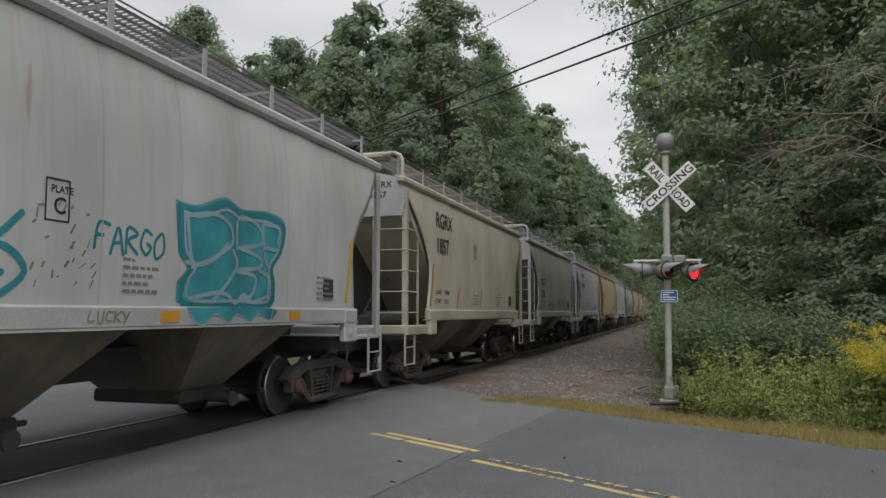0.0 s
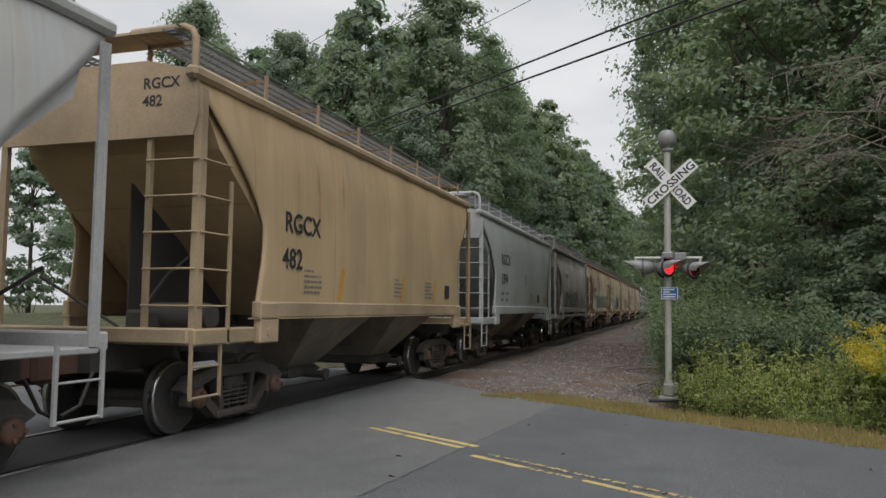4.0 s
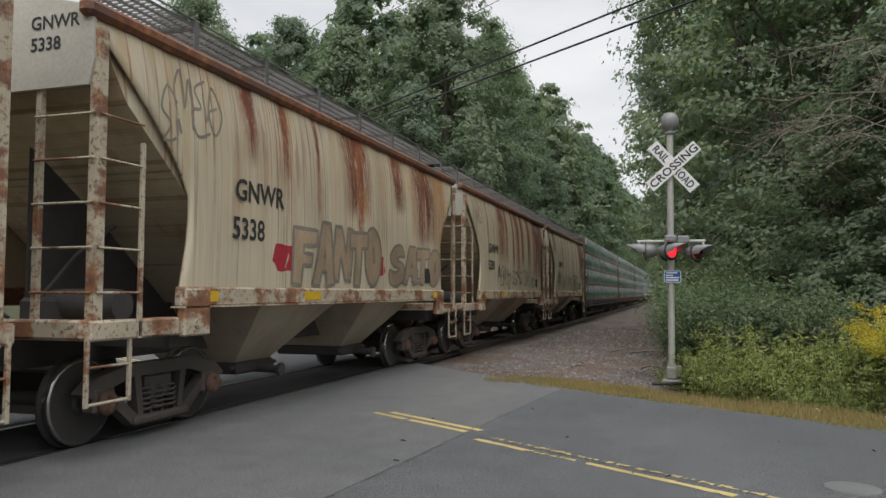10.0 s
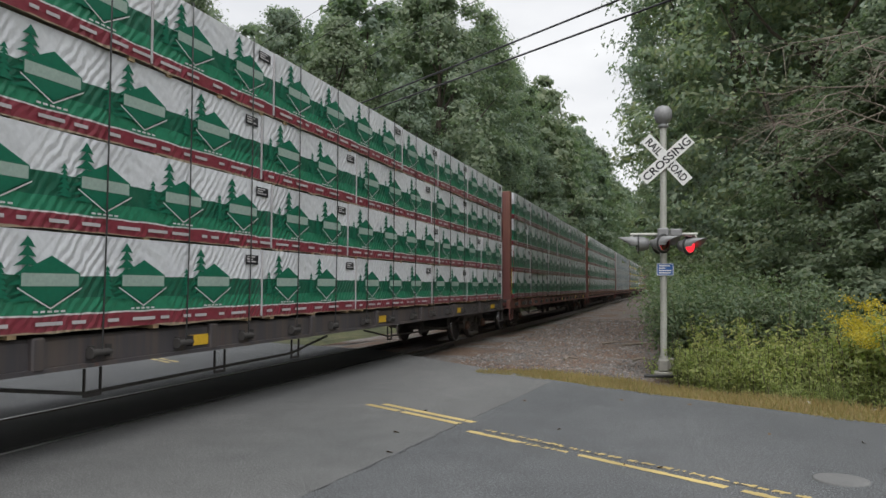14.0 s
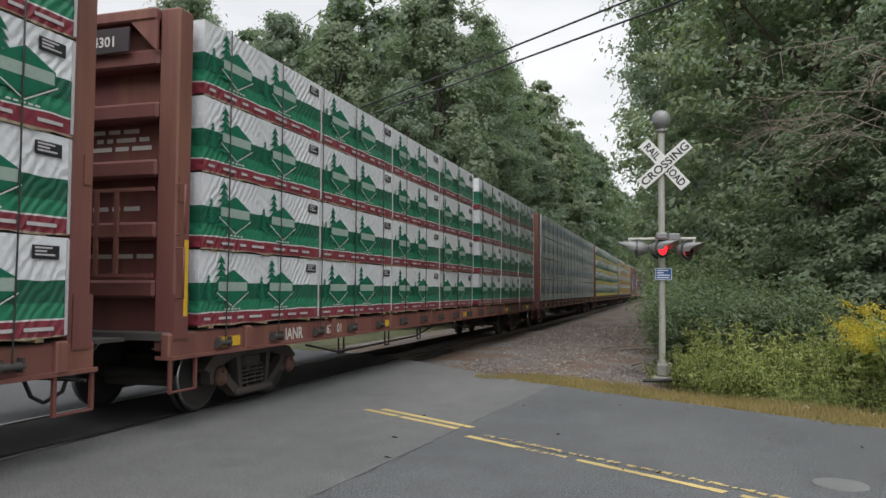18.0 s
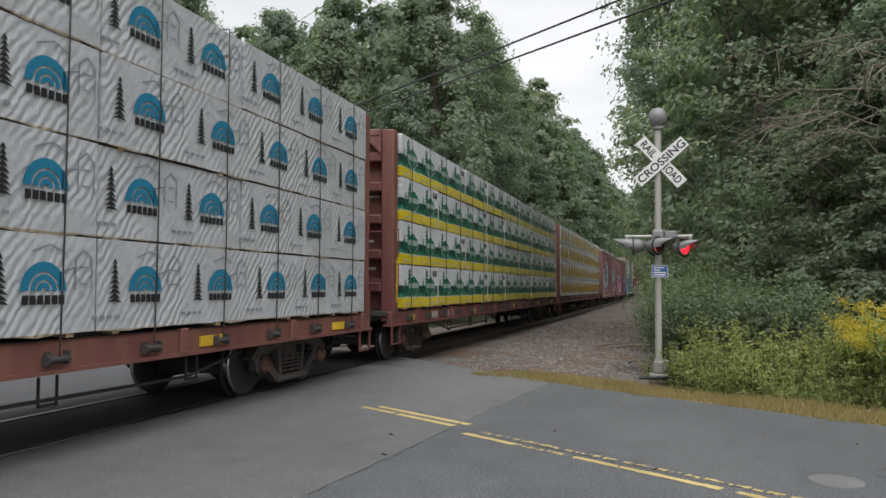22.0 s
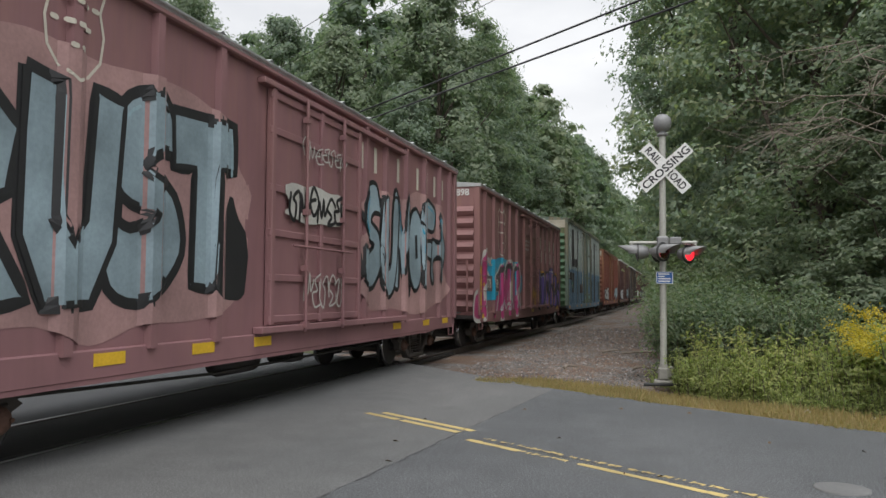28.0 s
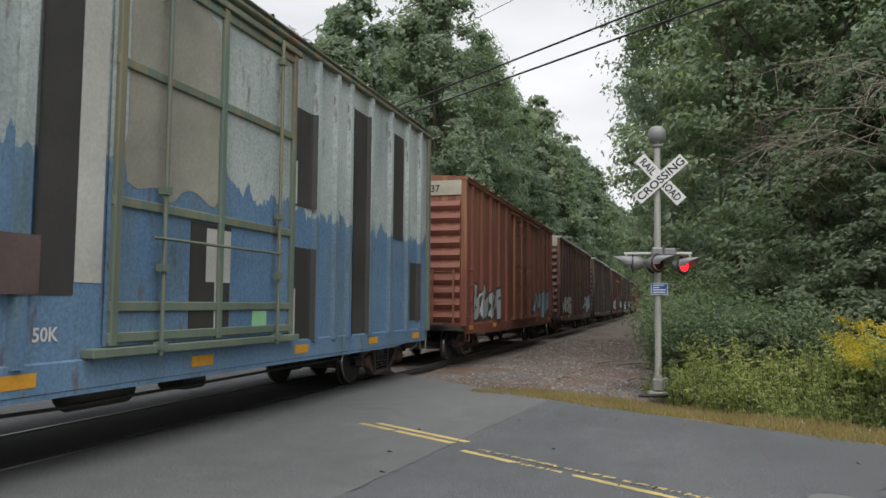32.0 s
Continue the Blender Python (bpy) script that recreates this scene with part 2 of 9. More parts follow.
# ---- ground, road and track ----
TRACK_X = -6.63
RD, RN = Vector((0.845, -0.535, 0)).normalized(), Vector((0.535, 0.845, 0)).normalized()
ROAD_MID, ROAD_HALF = 5.70, 3.72


def height(x, y):
    """The lie of the land: level by the road and track, a shallow ditch, then the wood's floor."""
    off = abs(RN.x * x + RN.y * y - ROAD_MID) - ROAD_HALF
    z = -0.10 - 0.05 * min(max(off, 0), 3) / 3
    side = abs(x - TRACK_X) - 2.2
    if off > 0:
        drop = min(max(off, 0) / 4, 1)
        z -= 0.25 * drop * min(max(side, 0) / 2.5, 1)
        far = min(max(abs(x - TRACK_X) - 9, 0) / 20, 1)
        z += 1.2 * far * drop
        z += 0.12 * drop * noise.noise((x * 0.5, y * 0.5, 0)) + 0.03 * noise.noise((x * 2, y * 2, 3)) * drop
    return z


def sheet():
    xs = sorted({round(v, 2) for v in [*np.arange(-30, 30, 0.75), *np.arange(-60, 60, 5), *(s * 70 * 1.5 ** k for s in (-1, 1) for k in range(10))]})
    ys = sorted({round(v, 2) for v in [*np.arange(-12, 60, 0.75), *np.arange(-40, 200, 5), *(200 * 1.5 ** k for k in range(8)), *(-60 * 1.5 ** k for k in range(10))]})
    def lie(x, y):
        # lower under the ballast
        off = RN.x * x + RN.y * y - ROAD_MID - ROAD_HALF
        return height(x, y) - (0.45 if off > 0.3 and -4.4 < x - TRACK_X < 6.3 else 0.0)

    v = [(x, y, lie(x, y) if abs(x) < 60 and -40 < y < 200 else -0.2) for y in ys for x in xs]
    n = len(xs)
    f = [(j * n + i, j * n + i + 1, (j + 1) * n + i + 1, (j + 1) * n + i) for j in range(len(ys) - 1) for i in range(n - 1)]
    m = Mesh().add(v, f, True)
    thing("ground", "dark forest soil with leaf litter and sparse growth", "ground", kind="structure", mesh=m, material=M_SOIL)


sheet()


def on_road(along, across, z=0.0):
    p = RD * along + RN * (ROAD_MID + across)
    return (p.x, p.y, z)


def along_at_x(x, across):
    return (x - RN.x * (ROAD_MID + across)) / RD.x


def seam_x(across):
    """Where the newer asphalt ends: a line a little askew of the track."""
    y = (ROAD_MID + across + 3.148 * RN.x) / (RN.y + 0.1016 * RN.x)
    return 0.1016 * y - 3.148


def road_piece(name, label, x0, x1, mat, z=0.0):
    """A length of the road between two lines that run parallel to the track, or along the seam."""
    m = Mesh()
    n = 8
    rows = []
    for i in range(n + 1):
        a = -ROAD_HALF + 2 * ROAD_HALF * i / n
        rows.append((a, seam_x(a) if x0 is None else x0, seam_x(a) - 0.003 if x1 is None else x1))
    v, f = [], []
    cols = 28
    for a, p, q in rows:
        for j in range(cols + 1):
            x = p + (q - p) * j / cols
            # the edge widens towards the crossing
            wide = a + math.copysign(max(0, 1.3 * (1 - abs(x - TRACK_X) / 5.2)), a) * (abs(a) / ROAD_HALF) ** 6
            px, py, _ = on_road(along_at_x(x, wide), wide)
            v.append((px, py, z))
    w = cols + 1
    f = [(i * w + j, i * w + j + 1, (i + 1) * w + j + 1, (i + 1) * w + j) for i in range(n) for j in range(cols)]
    top = len(v)
    v += [(x, y, zz - 0.14) for x, y, zz in v]
    rim = [j for j in range(w)] + [i * w + w - 1 for i in range(1, n + 1)] + [n * w + j for j in range(w - 2, -1, -1)] + [i * w for i in range(n - 1, 0, -1)]
    f += [(rim[k], rim[(k + 1) % len(rim)], top + rim[(k + 1) % len(rim)], top + rim[k]) for k in range(len(rim))]
    m.add(v, f)
    return thing(name, label, "road", kind="structure", mesh=m, material=mat)


# near-black colour stands in for the shade beneath the passing train
M_PANEL = plain("oil_blackened_crossing_panel", (0.034, 0.033, 0.032), 0.8, 0, 0.4, 5, 0.3)
road_piece("road", "aged coarse grey asphalt road with cracks", None, 60.0, M_ROAD_OLD)
road_piece("road", "smooth dark asphalt approach beside the rails", TRACK_X + 0.80, None, M_ROAD_NEW)
road_piece("road", "crossing panel between the rails, coloured dark for the train's shade", TRACK_X - 0.63, TRACK_X + 0.63, M_PANEL)
road_piece("road", "asphalt road beyond the track", -70.0, TRACK_X - 0.80, M_ROAD_OLD)


# ---- rolling stock: shared pieces ----
M_STEEL = plain("grimy_truck_steel", (0.085, 0.073, 0.066), 0.75, 0.3, 0.4, 5, 0.3)
M_WHEEL = plain("dark_wheel_steel", (0.055, 0.05, 0.047), 0.8, 0.1, 0.3, 5, 0.2)
M_TREAD = plain("polished_wheel_tread", (0.45, 0.45, 0.46), 0.25, 1.0, 0.1, 5, 0.05)
M_UNDER = plain("sooty_underframe", (0.055, 0.05, 0.047), 0.85, 0.0, 0.4, 4, 0.2)
M_GALV = plain("galvanised_grating", (0.2, 0.2, 0.2), 0.6, 0.5, 0.2, 5, 0.1)
M_RUSTCAP = plain("rusty_bearing_cap", (0.13, 0.07, 0.05), 0.8, 0.1, 0.4, 8, 0.2)
M_BLACK = plain("black_stencil_paint", (0.03, 0.03, 0.032), 0.7, 0, 0.2)
M_WHITE = plain("white_stencil_paint", (0.62, 0.61, 0.58), 0.7, 0, 0.15)
M_ORANGE = plain("orange_reflector", (0.62, 0.30, 0.03), 0.5, 0, 0.2)
M_YELLOW = plain("yellow_reflector", (0.68, 0.42, 0.03), 0.5, 0, 0.2)


def coil(m, x, y, z0, z1, r, turns=5, n=4):
    """A coil spring."""
    k = turns * 6
    m.tube([(x + r * math.cos(i * math.pi / 3), y + r * math.sin(i * math.pi / 3), z0 + (z1 - z0) * i / k) for i in range(k + 1)], 0.02, n)


def truck_meshes():
    bolster = Mesh().bevel_box(-1.05, -0.22, 0.40, 1.05, 0.22, 0.66, 0.03)
    bolster.lathe([(0.32, 0.66), (0.32, 0.76)], 12)
    bolster.box(-0.6, -0.95, 0.3, 0.6, -0.87, 0.4).box(-0.6, 0.87, 0.3, 0.6, 0.95, 0.4)
    side = Mesh()
    # a cast frame: top chord, two sloping legs, spring seat and journal boxes
    side.prism([(-1.18, 0.56), (-1.0, 0.70), (-0.5, 0.80), (0.5, 0.80), (1.0, 0.70), (1.18, 0.56), (1.06, 0.50), (0.5, 0.66), (-0.5, 0.66), (-1.06, 0.50)], 0.15, Matrix.Translation((0.93, 0, 0)) @ YZ)
    for s in (-1, 1):
        side.prism([(s * 0.98, 0.58), (s * 0.84, 0.60), (s * 0.36, 0.24), (s * 0.46, 0.16)], 0.13, Matrix.Translation((0.94, 0, 0)) @ YZ)
        side.prism([(s * 0.34, 0.68), (s * 0.44, 0.68), (s * 0.36, 0.2), (s * 0.28, 0.2)], 0.13, Matrix.Translation((0.94, 0, 0)) @ YZ)
        side.bevel_box(0.92, s * 0.89 - 0.15, 0.34, 1.10, s * 0.89 + 0.15, 0.60, 0.03)
    side.bevel_box(0.9, -0.46, 0.14, 1.12, 0.46, 0.24, 0.03)
    spring = Mesh()
    coil(spring, 1.0, 0.0, 0.24, 0.52, 0.085)
    cap = Mesh().lathe([(0.12, 0), (0.13, 0.03), (0.10, 0.07), (0.04, 0.09)], 12, Matrix(((0, 0, 1, 1.10), (1, 0, 0, 0), (0, 1, 0, 0.45), (0, 0, 0, 1))))
    for k in range(3):
        a = k * 2.094
        cap.lathe([(0.022, 0.05), (0.022, 0.1)], 6, Matrix(((0, 0, 1, 1.10), (1, 0, 0, math.cos(a) * 0.075), (0, 1, 0, 0.45 + math.sin(a) * 0.075), (0, 0, 0, 1))))
    X = Matrix(((0, 0, 1, 0), (1, 0, 0, 0), (0, 1, 0, 0), (0, 0, 0, 1)))
    wheel = Mesh()
    for s in (-1, 1):
        wheel.lathe([(0.10, s * 0.83), (0.13, s * 0.80), (0.15, s * 0.755), (0.30, s * 0.72), (0.37, s * 0.76), (0.385, s * 0.80), (0.44, s * 0.80)], 22, X)
        wheel.lathe([(0.44, s * 0.79), (0.445, s * 0.73), (0.47, s * 0.70), (0.465, s * 0.675), (0.38, s * 0.675), (0.30, s * 0.70), (0.10, s * 0.69)], 22, X)
    wheel.lathe([(0.085, -0.98), (0.085, 0.98)], 10, X)
    rim = Mesh().lathe([(0.41, 0.803), (0.438, 0.803), (0.444, 0.79), (0.449, 0.735)], 22, X, True, False)
    return [oriented(m.data(n, k)) for n, m, k in (("truck", bolster, M_STEEL), ("side_frame", side, M_STEEL), ("spring_coil", spring, M_STEEL), ("bearing_cap", cap, M_RUSTCAP), ("wheel_set", wheel, M_WHEEL), ("wheel_tread", rim, M_TREAD))]


TRUCK = truck_meshes()
WHEELS = []


def add_truck(car, y):
    t = part("truck", TRUCK[0], None, car)
    t.location.y = y
    for flip in (0, 180):
        m = pose(0, 0, 0, 0, 0, flip)
        part("side_frame", TRUCK[1], None, t).matrix_local = m
        for dy in (-0.2, 0.0, 0.2):
            part("spring_coil", TRUCK[2], None, t).matrix_local = m @ pose(0, dy, 0)
        for dy in (-0.89, 0.89):
            part("bearing_cap", TRUCK[3], None, t).matrix_local = m @ pose(0, dy, 0)
    for dy in (-0.89, 0.89):
        w = part("wheel_set", TRUCK[4], None, car)
        w.location = (0, y + dy, 0.445)
        for flip in (0, 180):
            part("wheel_tread", TRUCK[5], None, w, "worn shiny steel tread").matrix_local = pose(0, 0, 0, 0, 0, flip)
        WHEELS.append((w, car, y + dy))


def add_coupler(car, y, s, reach):
    m = Mesh().box(-0.11, min(y, y + s * reach), 0.78, 0.11, max(y, y + s * reach), 0.98)
    m.bevel_box(-0.17, y + s * reach - 0.12, 0.70, 0.17, y + s * reach + 0.12, 1.04, 0.05)
    c = part("coupler", m, M_RUSTCAP, car)
    hose = Mesh().tube([(0.32, y + s * 0.1, 0.8), (0.34, y + s * (reach * 0.6), 0.45), (0.3, y + s * (reach + 0.02), 0.36)], 0.022, 6)
    part("air_hose", hose, M_UNDER, car)


TEXTS = {}


def letters(words, size, material):
    """Flat lettering in the plane y-z, read from +x, its lower left corner at the origin."""
    key = (words, size, material.name)
    if key not in TEXTS:
        cu = bpy.data.curves.new("lettering", "FONT")
        cu.body, cu.size, cu.offset, cu.resolution_u = words, size * 1.08, size * 0.022, 3
        ob = bpy.data.objects.new("lettering", cu)
        me = bpy.data.meshes.new_from_object(ob)
        bpy.data.objects.remove(ob)
        bpy.data.curves.remove(cu)
        me.transform(Matrix(((0, 0, 1, 0), (1, 0, 0, 0), (0, 1, 0, 0), (0, 0, 0, 1))))
        me.materials.clear()
        me.materials.append(material)
        TEXTS[key] = me
    return TEXTS[key]


def add_letters(parent, words, size, material, at, name="lettering", wide=1.0):
    ob = new(name, letters(words, size, material))
    ob.parent = parent
    ob.matrix_local = at @ Matrix.Diagonal((1, wide, 1, 1))
    return ob


def bars(m, y, z, w, h, rows, x, seed=0, fill=0.75):
    """Small unreadable stencilling: rows of short bars."""
    rng = random.Random(seed)
    for r in range(rows):
        zz = z - r * h * 1.7
        p = y
        while p < y + w * (0.6 + 0.4 * rng.random()):
            q = p + h * rng.uniform(0.8, 2.6)
            m.add([(x, p, zz), (x, q, zz), (x, q, zz + h * fill), (x, p, zz + h * fill)], [(0, 1, 2, 3)])
            p = q + h * 0.5
    return m


def ribbon(m, pts, width, surf, off, step=0.045, caps=True):
    """A painted stroke laid on a side: pts in (y, z); surf gives x there."""
    fine = []
    for (a, b), (c, d) in zip(pts, pts[1:]):
        n = max(1, int(math.hypot(c - a, d - b) / step))
        fine += [(a + (c - a) * i / n, b + (d - b) * i / n) for i in range(n)]
    fine.append(pts[-1])
    if caps and len(fine) > 1:
        # the ends run out in a blunt tip
        for at, end, nxt in ((0, fine[0], fine[1]), (len(fine) + 1, fine[-1], fine[-2])):
            ln = math.hypot(end[0] - nxt[0], end[1] - nxt[1]) or 1
            fine.insert(at, (end[0] + (end[0] - nxt[0]) / ln * width * 0.36, end[1] + (end[1] - nxt[1]) / ln * width * 0.36))
    left = []
    for i, (y, z) in enumerate(fine):
        a, b = fine[max(0, i - 1)], fine[min(len(fine) - 1, i + 1)]
        dy, dz = b[0] - a[0], b[1] - a[1]
        ln = math.hypot(dy, dz) or 1
        half = width / 2 * (0.5 if caps and i in (0, len(fine) - 1) else 1.0)
        left.append((-dz / ln * half, dy / ln * half))
    v, f = [], []
    cols = max(1, int(width / 0.06))
    for i, ((y, z), (ny, nz)) in enumerate(zip(fine, left)):
        rise = off + 0.0008 * i / len(fine)
        for k in range(cols + 1):
            g = 2 * k / cols - 1
            yy, zz = y + ny * g, z + nz * g
            v.append((surf(yy, zz) + rise, yy, zz))
    w = cols + 1
    f = [(i * w + k, i * w + k + 1, (i + 1) * w + k + 1, (i + 1) * w + k) for i in range(len(fine) - 1) for k in range(cols)]
    m.add(v, f)


def curl(pts, n=5):
    """Rounds a polyline off (Catmull-Rom)."""
    p = [pts[0], *pts, pts[-1]]
    out = []
    for i in range(1, len(p) - 2):
        for k in range(n):
            t = k / n
            out.append(tuple(0.5 * (2 * p[i][c] + (p[i + 1][c] - p[i - 1][c]) * t + (2 * p[i - 1][c] - 5 * p[i][c] + 4 * p[i + 1][c] - p[i + 2][c]) * t * t + (3 * p[i][c] - p[i - 1][c] - 3 * p[i + 1][c] + p[i + 2][c]) * t ** 3) for c in (0, 1)))
    out.append(tuple(p[-2]))
    return out


# loose loops, hooks and zigzags, each in a unit square: shapes, not letters
SCRAWL = [
    [[(0.0, 0.1), (0.25, 0.95), (0.6, 0.8), (0.35, 0.45), (0.75, 0.6), (1.0, 0.05)]],
    [[(0.1, 0.9), (0.0, 0.3), (0.4, 0.0), (0.55, 0.55), (0.3, 0.75), (0.8, 1.0), (1.0, 0.35)]],
    [[(1.0, 0.75), (0.55, 1.0), (0.15, 0.6), (0.6, 0.35), (0.2, 0.05), (0.9, 0.15), (0.95, 0.45)]],
    [[(0.0, 0.0), (0.15, 0.85), (0.4, 0.2), (0.6, 0.95), (0.7, 0.3), (1.0, 0.7)]],
    [[(0.05, 0.35), (0.45, 1.05), (0.95, 0.55), (0.5, 0.1), (0.15, 0.5), (0.65, 0.65)]],
    [[(0.9, 1.0), (0.3, 0.8), (0.55, 0.5), (0.05, 0.4), (0.3, 0.0), (1.0, 0.1)], [(0.75, 0.75), (0.8, 0.3)]],
    [[(0.3, 0.0), (0.05, 0.6), (0.45, 1.0), (0.5, 0.4), (0.85, 0.9), (0.9, 0.1)]],
    [[(0.0, 0.7), (0.5, 0.85), (0.25, 0.1), (0.7, 0.05), (0.75, 0.9), (1.0, 0.5)]],
]


def tag(parent, surf, y0, y1, z0, z1, count, width, material, seed, off=0.004, label="", name="graffiti", slant=0.0, round_off=True):
    rng = random.Random(seed)
    w = (y1 - y0) / count
    for i in range(count):
        m = Mesh()
        g = SCRAWL[rng.randrange(len(SCRAWL))]
        dz = rng.uniform(-0.16, 0.16) * (z1 - z0)
        hh = (z1 - z0) * rng.uniform(0.85, 1.1)
        for st in g:
            pts = [(y0 + w * (i - 0.1 + 1.2 * u) + slant * v, z0 + dz + hh * v) for u, v in st]
            ribbon(m, curl(pts) if round_off else pts, width, surf, off + 0.0014 * (i % 2))
        part(name, m, material, parent, label)


# chunky block shapes in a unit square: outline, then the holes in it
BLOCKS = {
    "A": ([(0, -0.02), (0.3, 1.02), (0.68, 1.02), (1.0, 0.0), (0.68, -0.04), (0.62, 0.2), (0.38, 0.2), (0.32, -0.04)], [[(0.42, 0.42), (0.5, 0.72), (0.58, 0.42)]]),
    "E": ([(0.05, 0), (0.0, 1.0), (0.95, 1.0), (0.9, 0.74), (0.42, 0.72), (0.42, 0.6), (0.8, 0.58), (0.78, 0.38), (0.42, 0.38), (0.44, 0.26), (1.0, 0.3), (0.96, -0.03)], []),
    "F": ([(0.05, 0), (0, 1), (1, 1), (0.95, 0.72), (0.42, 0.7), (0.42, 0.56), (0.8, 0.55), (0.78, 0.34), (0.42, 0.34), (0.4, -0.02)], []),
    "K": ([(0, 0), (0, 1), (0.33, 1), (0.35, 0.64), (0.68, 1.02), (1.02, 0.95), (0.6, 0.52), (1.05, 0.02), (0.66, -0.04), (0.35, 0.36), (0.33, 0)], []),
    "M": ([(0, 0), (0.04, 1.0), (0.3, 1.0), (0.5, 0.6), (0.7, 1.0), (0.97, 1.0), (1.0, -0.02), (0.74, 0.0), (0.7, 0.45), (0.5, 0.1), (0.3, 0.45), (0.27, 0.0)], []),
    "N": ([(0, 0), (0.05, 1.0), (0.35, 1.0), (0.62, 0.5), (0.66, 1.0), (1.0, 0.98), (0.96, -0.02), (0.66, 0.0), (0.36, 0.45), (0.34, -0.03)], []),
    "O": ([(0.5, 1.05), (0.9, 0.85), (1.0, 0.45), (0.8, 0.05), (0.4, -0.05), (0.05, 0.25), (0.02, 0.7), (0.2, 0.98)], [[(0.42, 0.35), (0.4, 0.68), (0.58, 0.7), (0.62, 0.38)]]),
    "R": ([(0, 0), (0.05, 0.95), (0.6, 1.02), (0.95, 0.8), (0.85, 0.5), (0.62, 0.42), (1.0, 0.0), (0.62, -0.05), (0.4, 0.3), (0.36, 0.0)], [[(0.36, 0.62), (0.38, 0.8), (0.56, 0.72), (0.5, 0.6)]]),
    "S": ([(0.95, 0.75), (0.7, 1.05), (0.25, 1.0), (0.02, 0.72), (0.2, 0.48), (0.6, 0.4), (0.3, 0.3), (0.0, 0.35), (0.08, 0.0), (0.55, -0.06), (0.98, 0.2), (0.85, 0.52), (0.45, 0.64), (0.6, 0.75)], []),
    "T": ([(0, 0.98), (1.0, 1.02), (1.0, 0.72), (0.68, 0.7), (0.62, -0.05), (0.3, -0.03), (0.34, 0.68), (0.02, 0.66)], []),
    "U": ([(0, 1), (0.3, 0.97), (0.34, 0.35), (0.5, 0.22), (0.66, 0.35), (0.68, 1.0), (1.0, 0.97), (0.97, 0.25), (0.75, -0.05), (0.3, -0.06), (0.05, 0.25)], []),
    "1": ([(0, 0.1), (0.1, 0.9), (0.45, 1.05), (0.7, 0.8), (0.6, 0.55), (0.95, 0.65), (1.0, 0.15), (0.6, -0.05), (0.5, 0.25), (0.25, -0.05)], []),
    "2": ([(0.05, 0.6), (0.3, 1.05), (0.9, 1.0), (1.0, 0.6), (0.7, 0.5), (0.85, 0.05), (0.4, -0.05), (0.3, 0.35), (0, 0.2)], [[(0.4, 0.62), (0.45, 0.8), (0.65, 0.72)]]),
    "3": ([(0, 0), (0.15, 0.5), (0, 0.95), (0.4, 1.0), (0.55, 0.65), (0.75, 1.05), (1.0, 0.8), (0.85, 0.4), (1.0, 0.0), (0.6, 0.0), (0.5, 0.3), (0.35, -0.04)], []),
    "4": ([(0.1, 1.0), (0.0, 0.4), (0.25, 0.0), (0.7, -0.05), (1.0, 0.3), (0.9, 0.75), (0.55, 0.6), (0.6, 0.95)], [[(0.4, 0.2), (0.42, 0.42), (0.62, 0.3)]]),
    "5": ([(0, 0.8), (0.35, 1.05), (0.65, 0.7), (1.0, 0.95), (0.95, 0.35), (0.7, 0.2), (0.75, -0.05), (0.3, 0.0), (0.35, 0.45), (0.05, 0.3)], []),
    "6": ([(0.5, 1.05), (0.95, 0.7), (0.75, 0.45), (1.0, 0.1), (0.55, -0.05), (0.1, 0.05), (0.25, 0.4), (0, 0.65)], [[(0.4, 0.6), (0.5, 0.82), (0.62, 0.62)]]),
    "7": ([(0, 0.76), (0.35, 0.80), (0.68, 0.98), (1.02, 1.02), (0.9, 0.55), (0.92, -0.02), (0.3, -0.02), (0.45, 0.3), (0.5, 0.52), (0.18, 0.5)], []),
    "8": ([(0.0, 0), (0.12, 0.6), (0.28, 0.93), (0.66, 1.02), (1.0, 0.96), (0.96, 0.5), (1.0, -0.02), (0.72, -0.02), (0.68, 0.16), (0.42, 0.16), (0.3, -0.02)], [[(0.42, 0.24), (0.6, 0.7), (0.68, 0.24)]]),
    "9": ([(0.0, 0.55), (0.2, 0.85), (0.52, 1.02), (0.92, 0.93), (1.0, 0.62), (0.88, 0.46), (1.0, 0.2), (0.92, -0.02), (0.16, -0.02), (0.1, 0.3)], [[(0.36, 0.24), (0.46, 0.5), (0.66, 0.5), (0.74, 0.24)]]),
    "0": ([(0.56, 1.02), (0.72, 1.0), (0.76, 0.74), (1.02, 0.6), (0.86, 0.45), (0.62, 0.48), (0.62, 0.25), (0.7, -0.02), (0.0, -0.02), (0.0, 0.32), (0.26, 0.42), (0.38, 0.75)], []),
    ">": ([(0, 0.62), (0.5, 0.62), (0.45, 1.0), (1.05, 0.5), (0.5, 0.0), (0.52, 0.34), (0.05, 0.3), (0.1, 0.0), (-0.1, 0.1)], []),
}
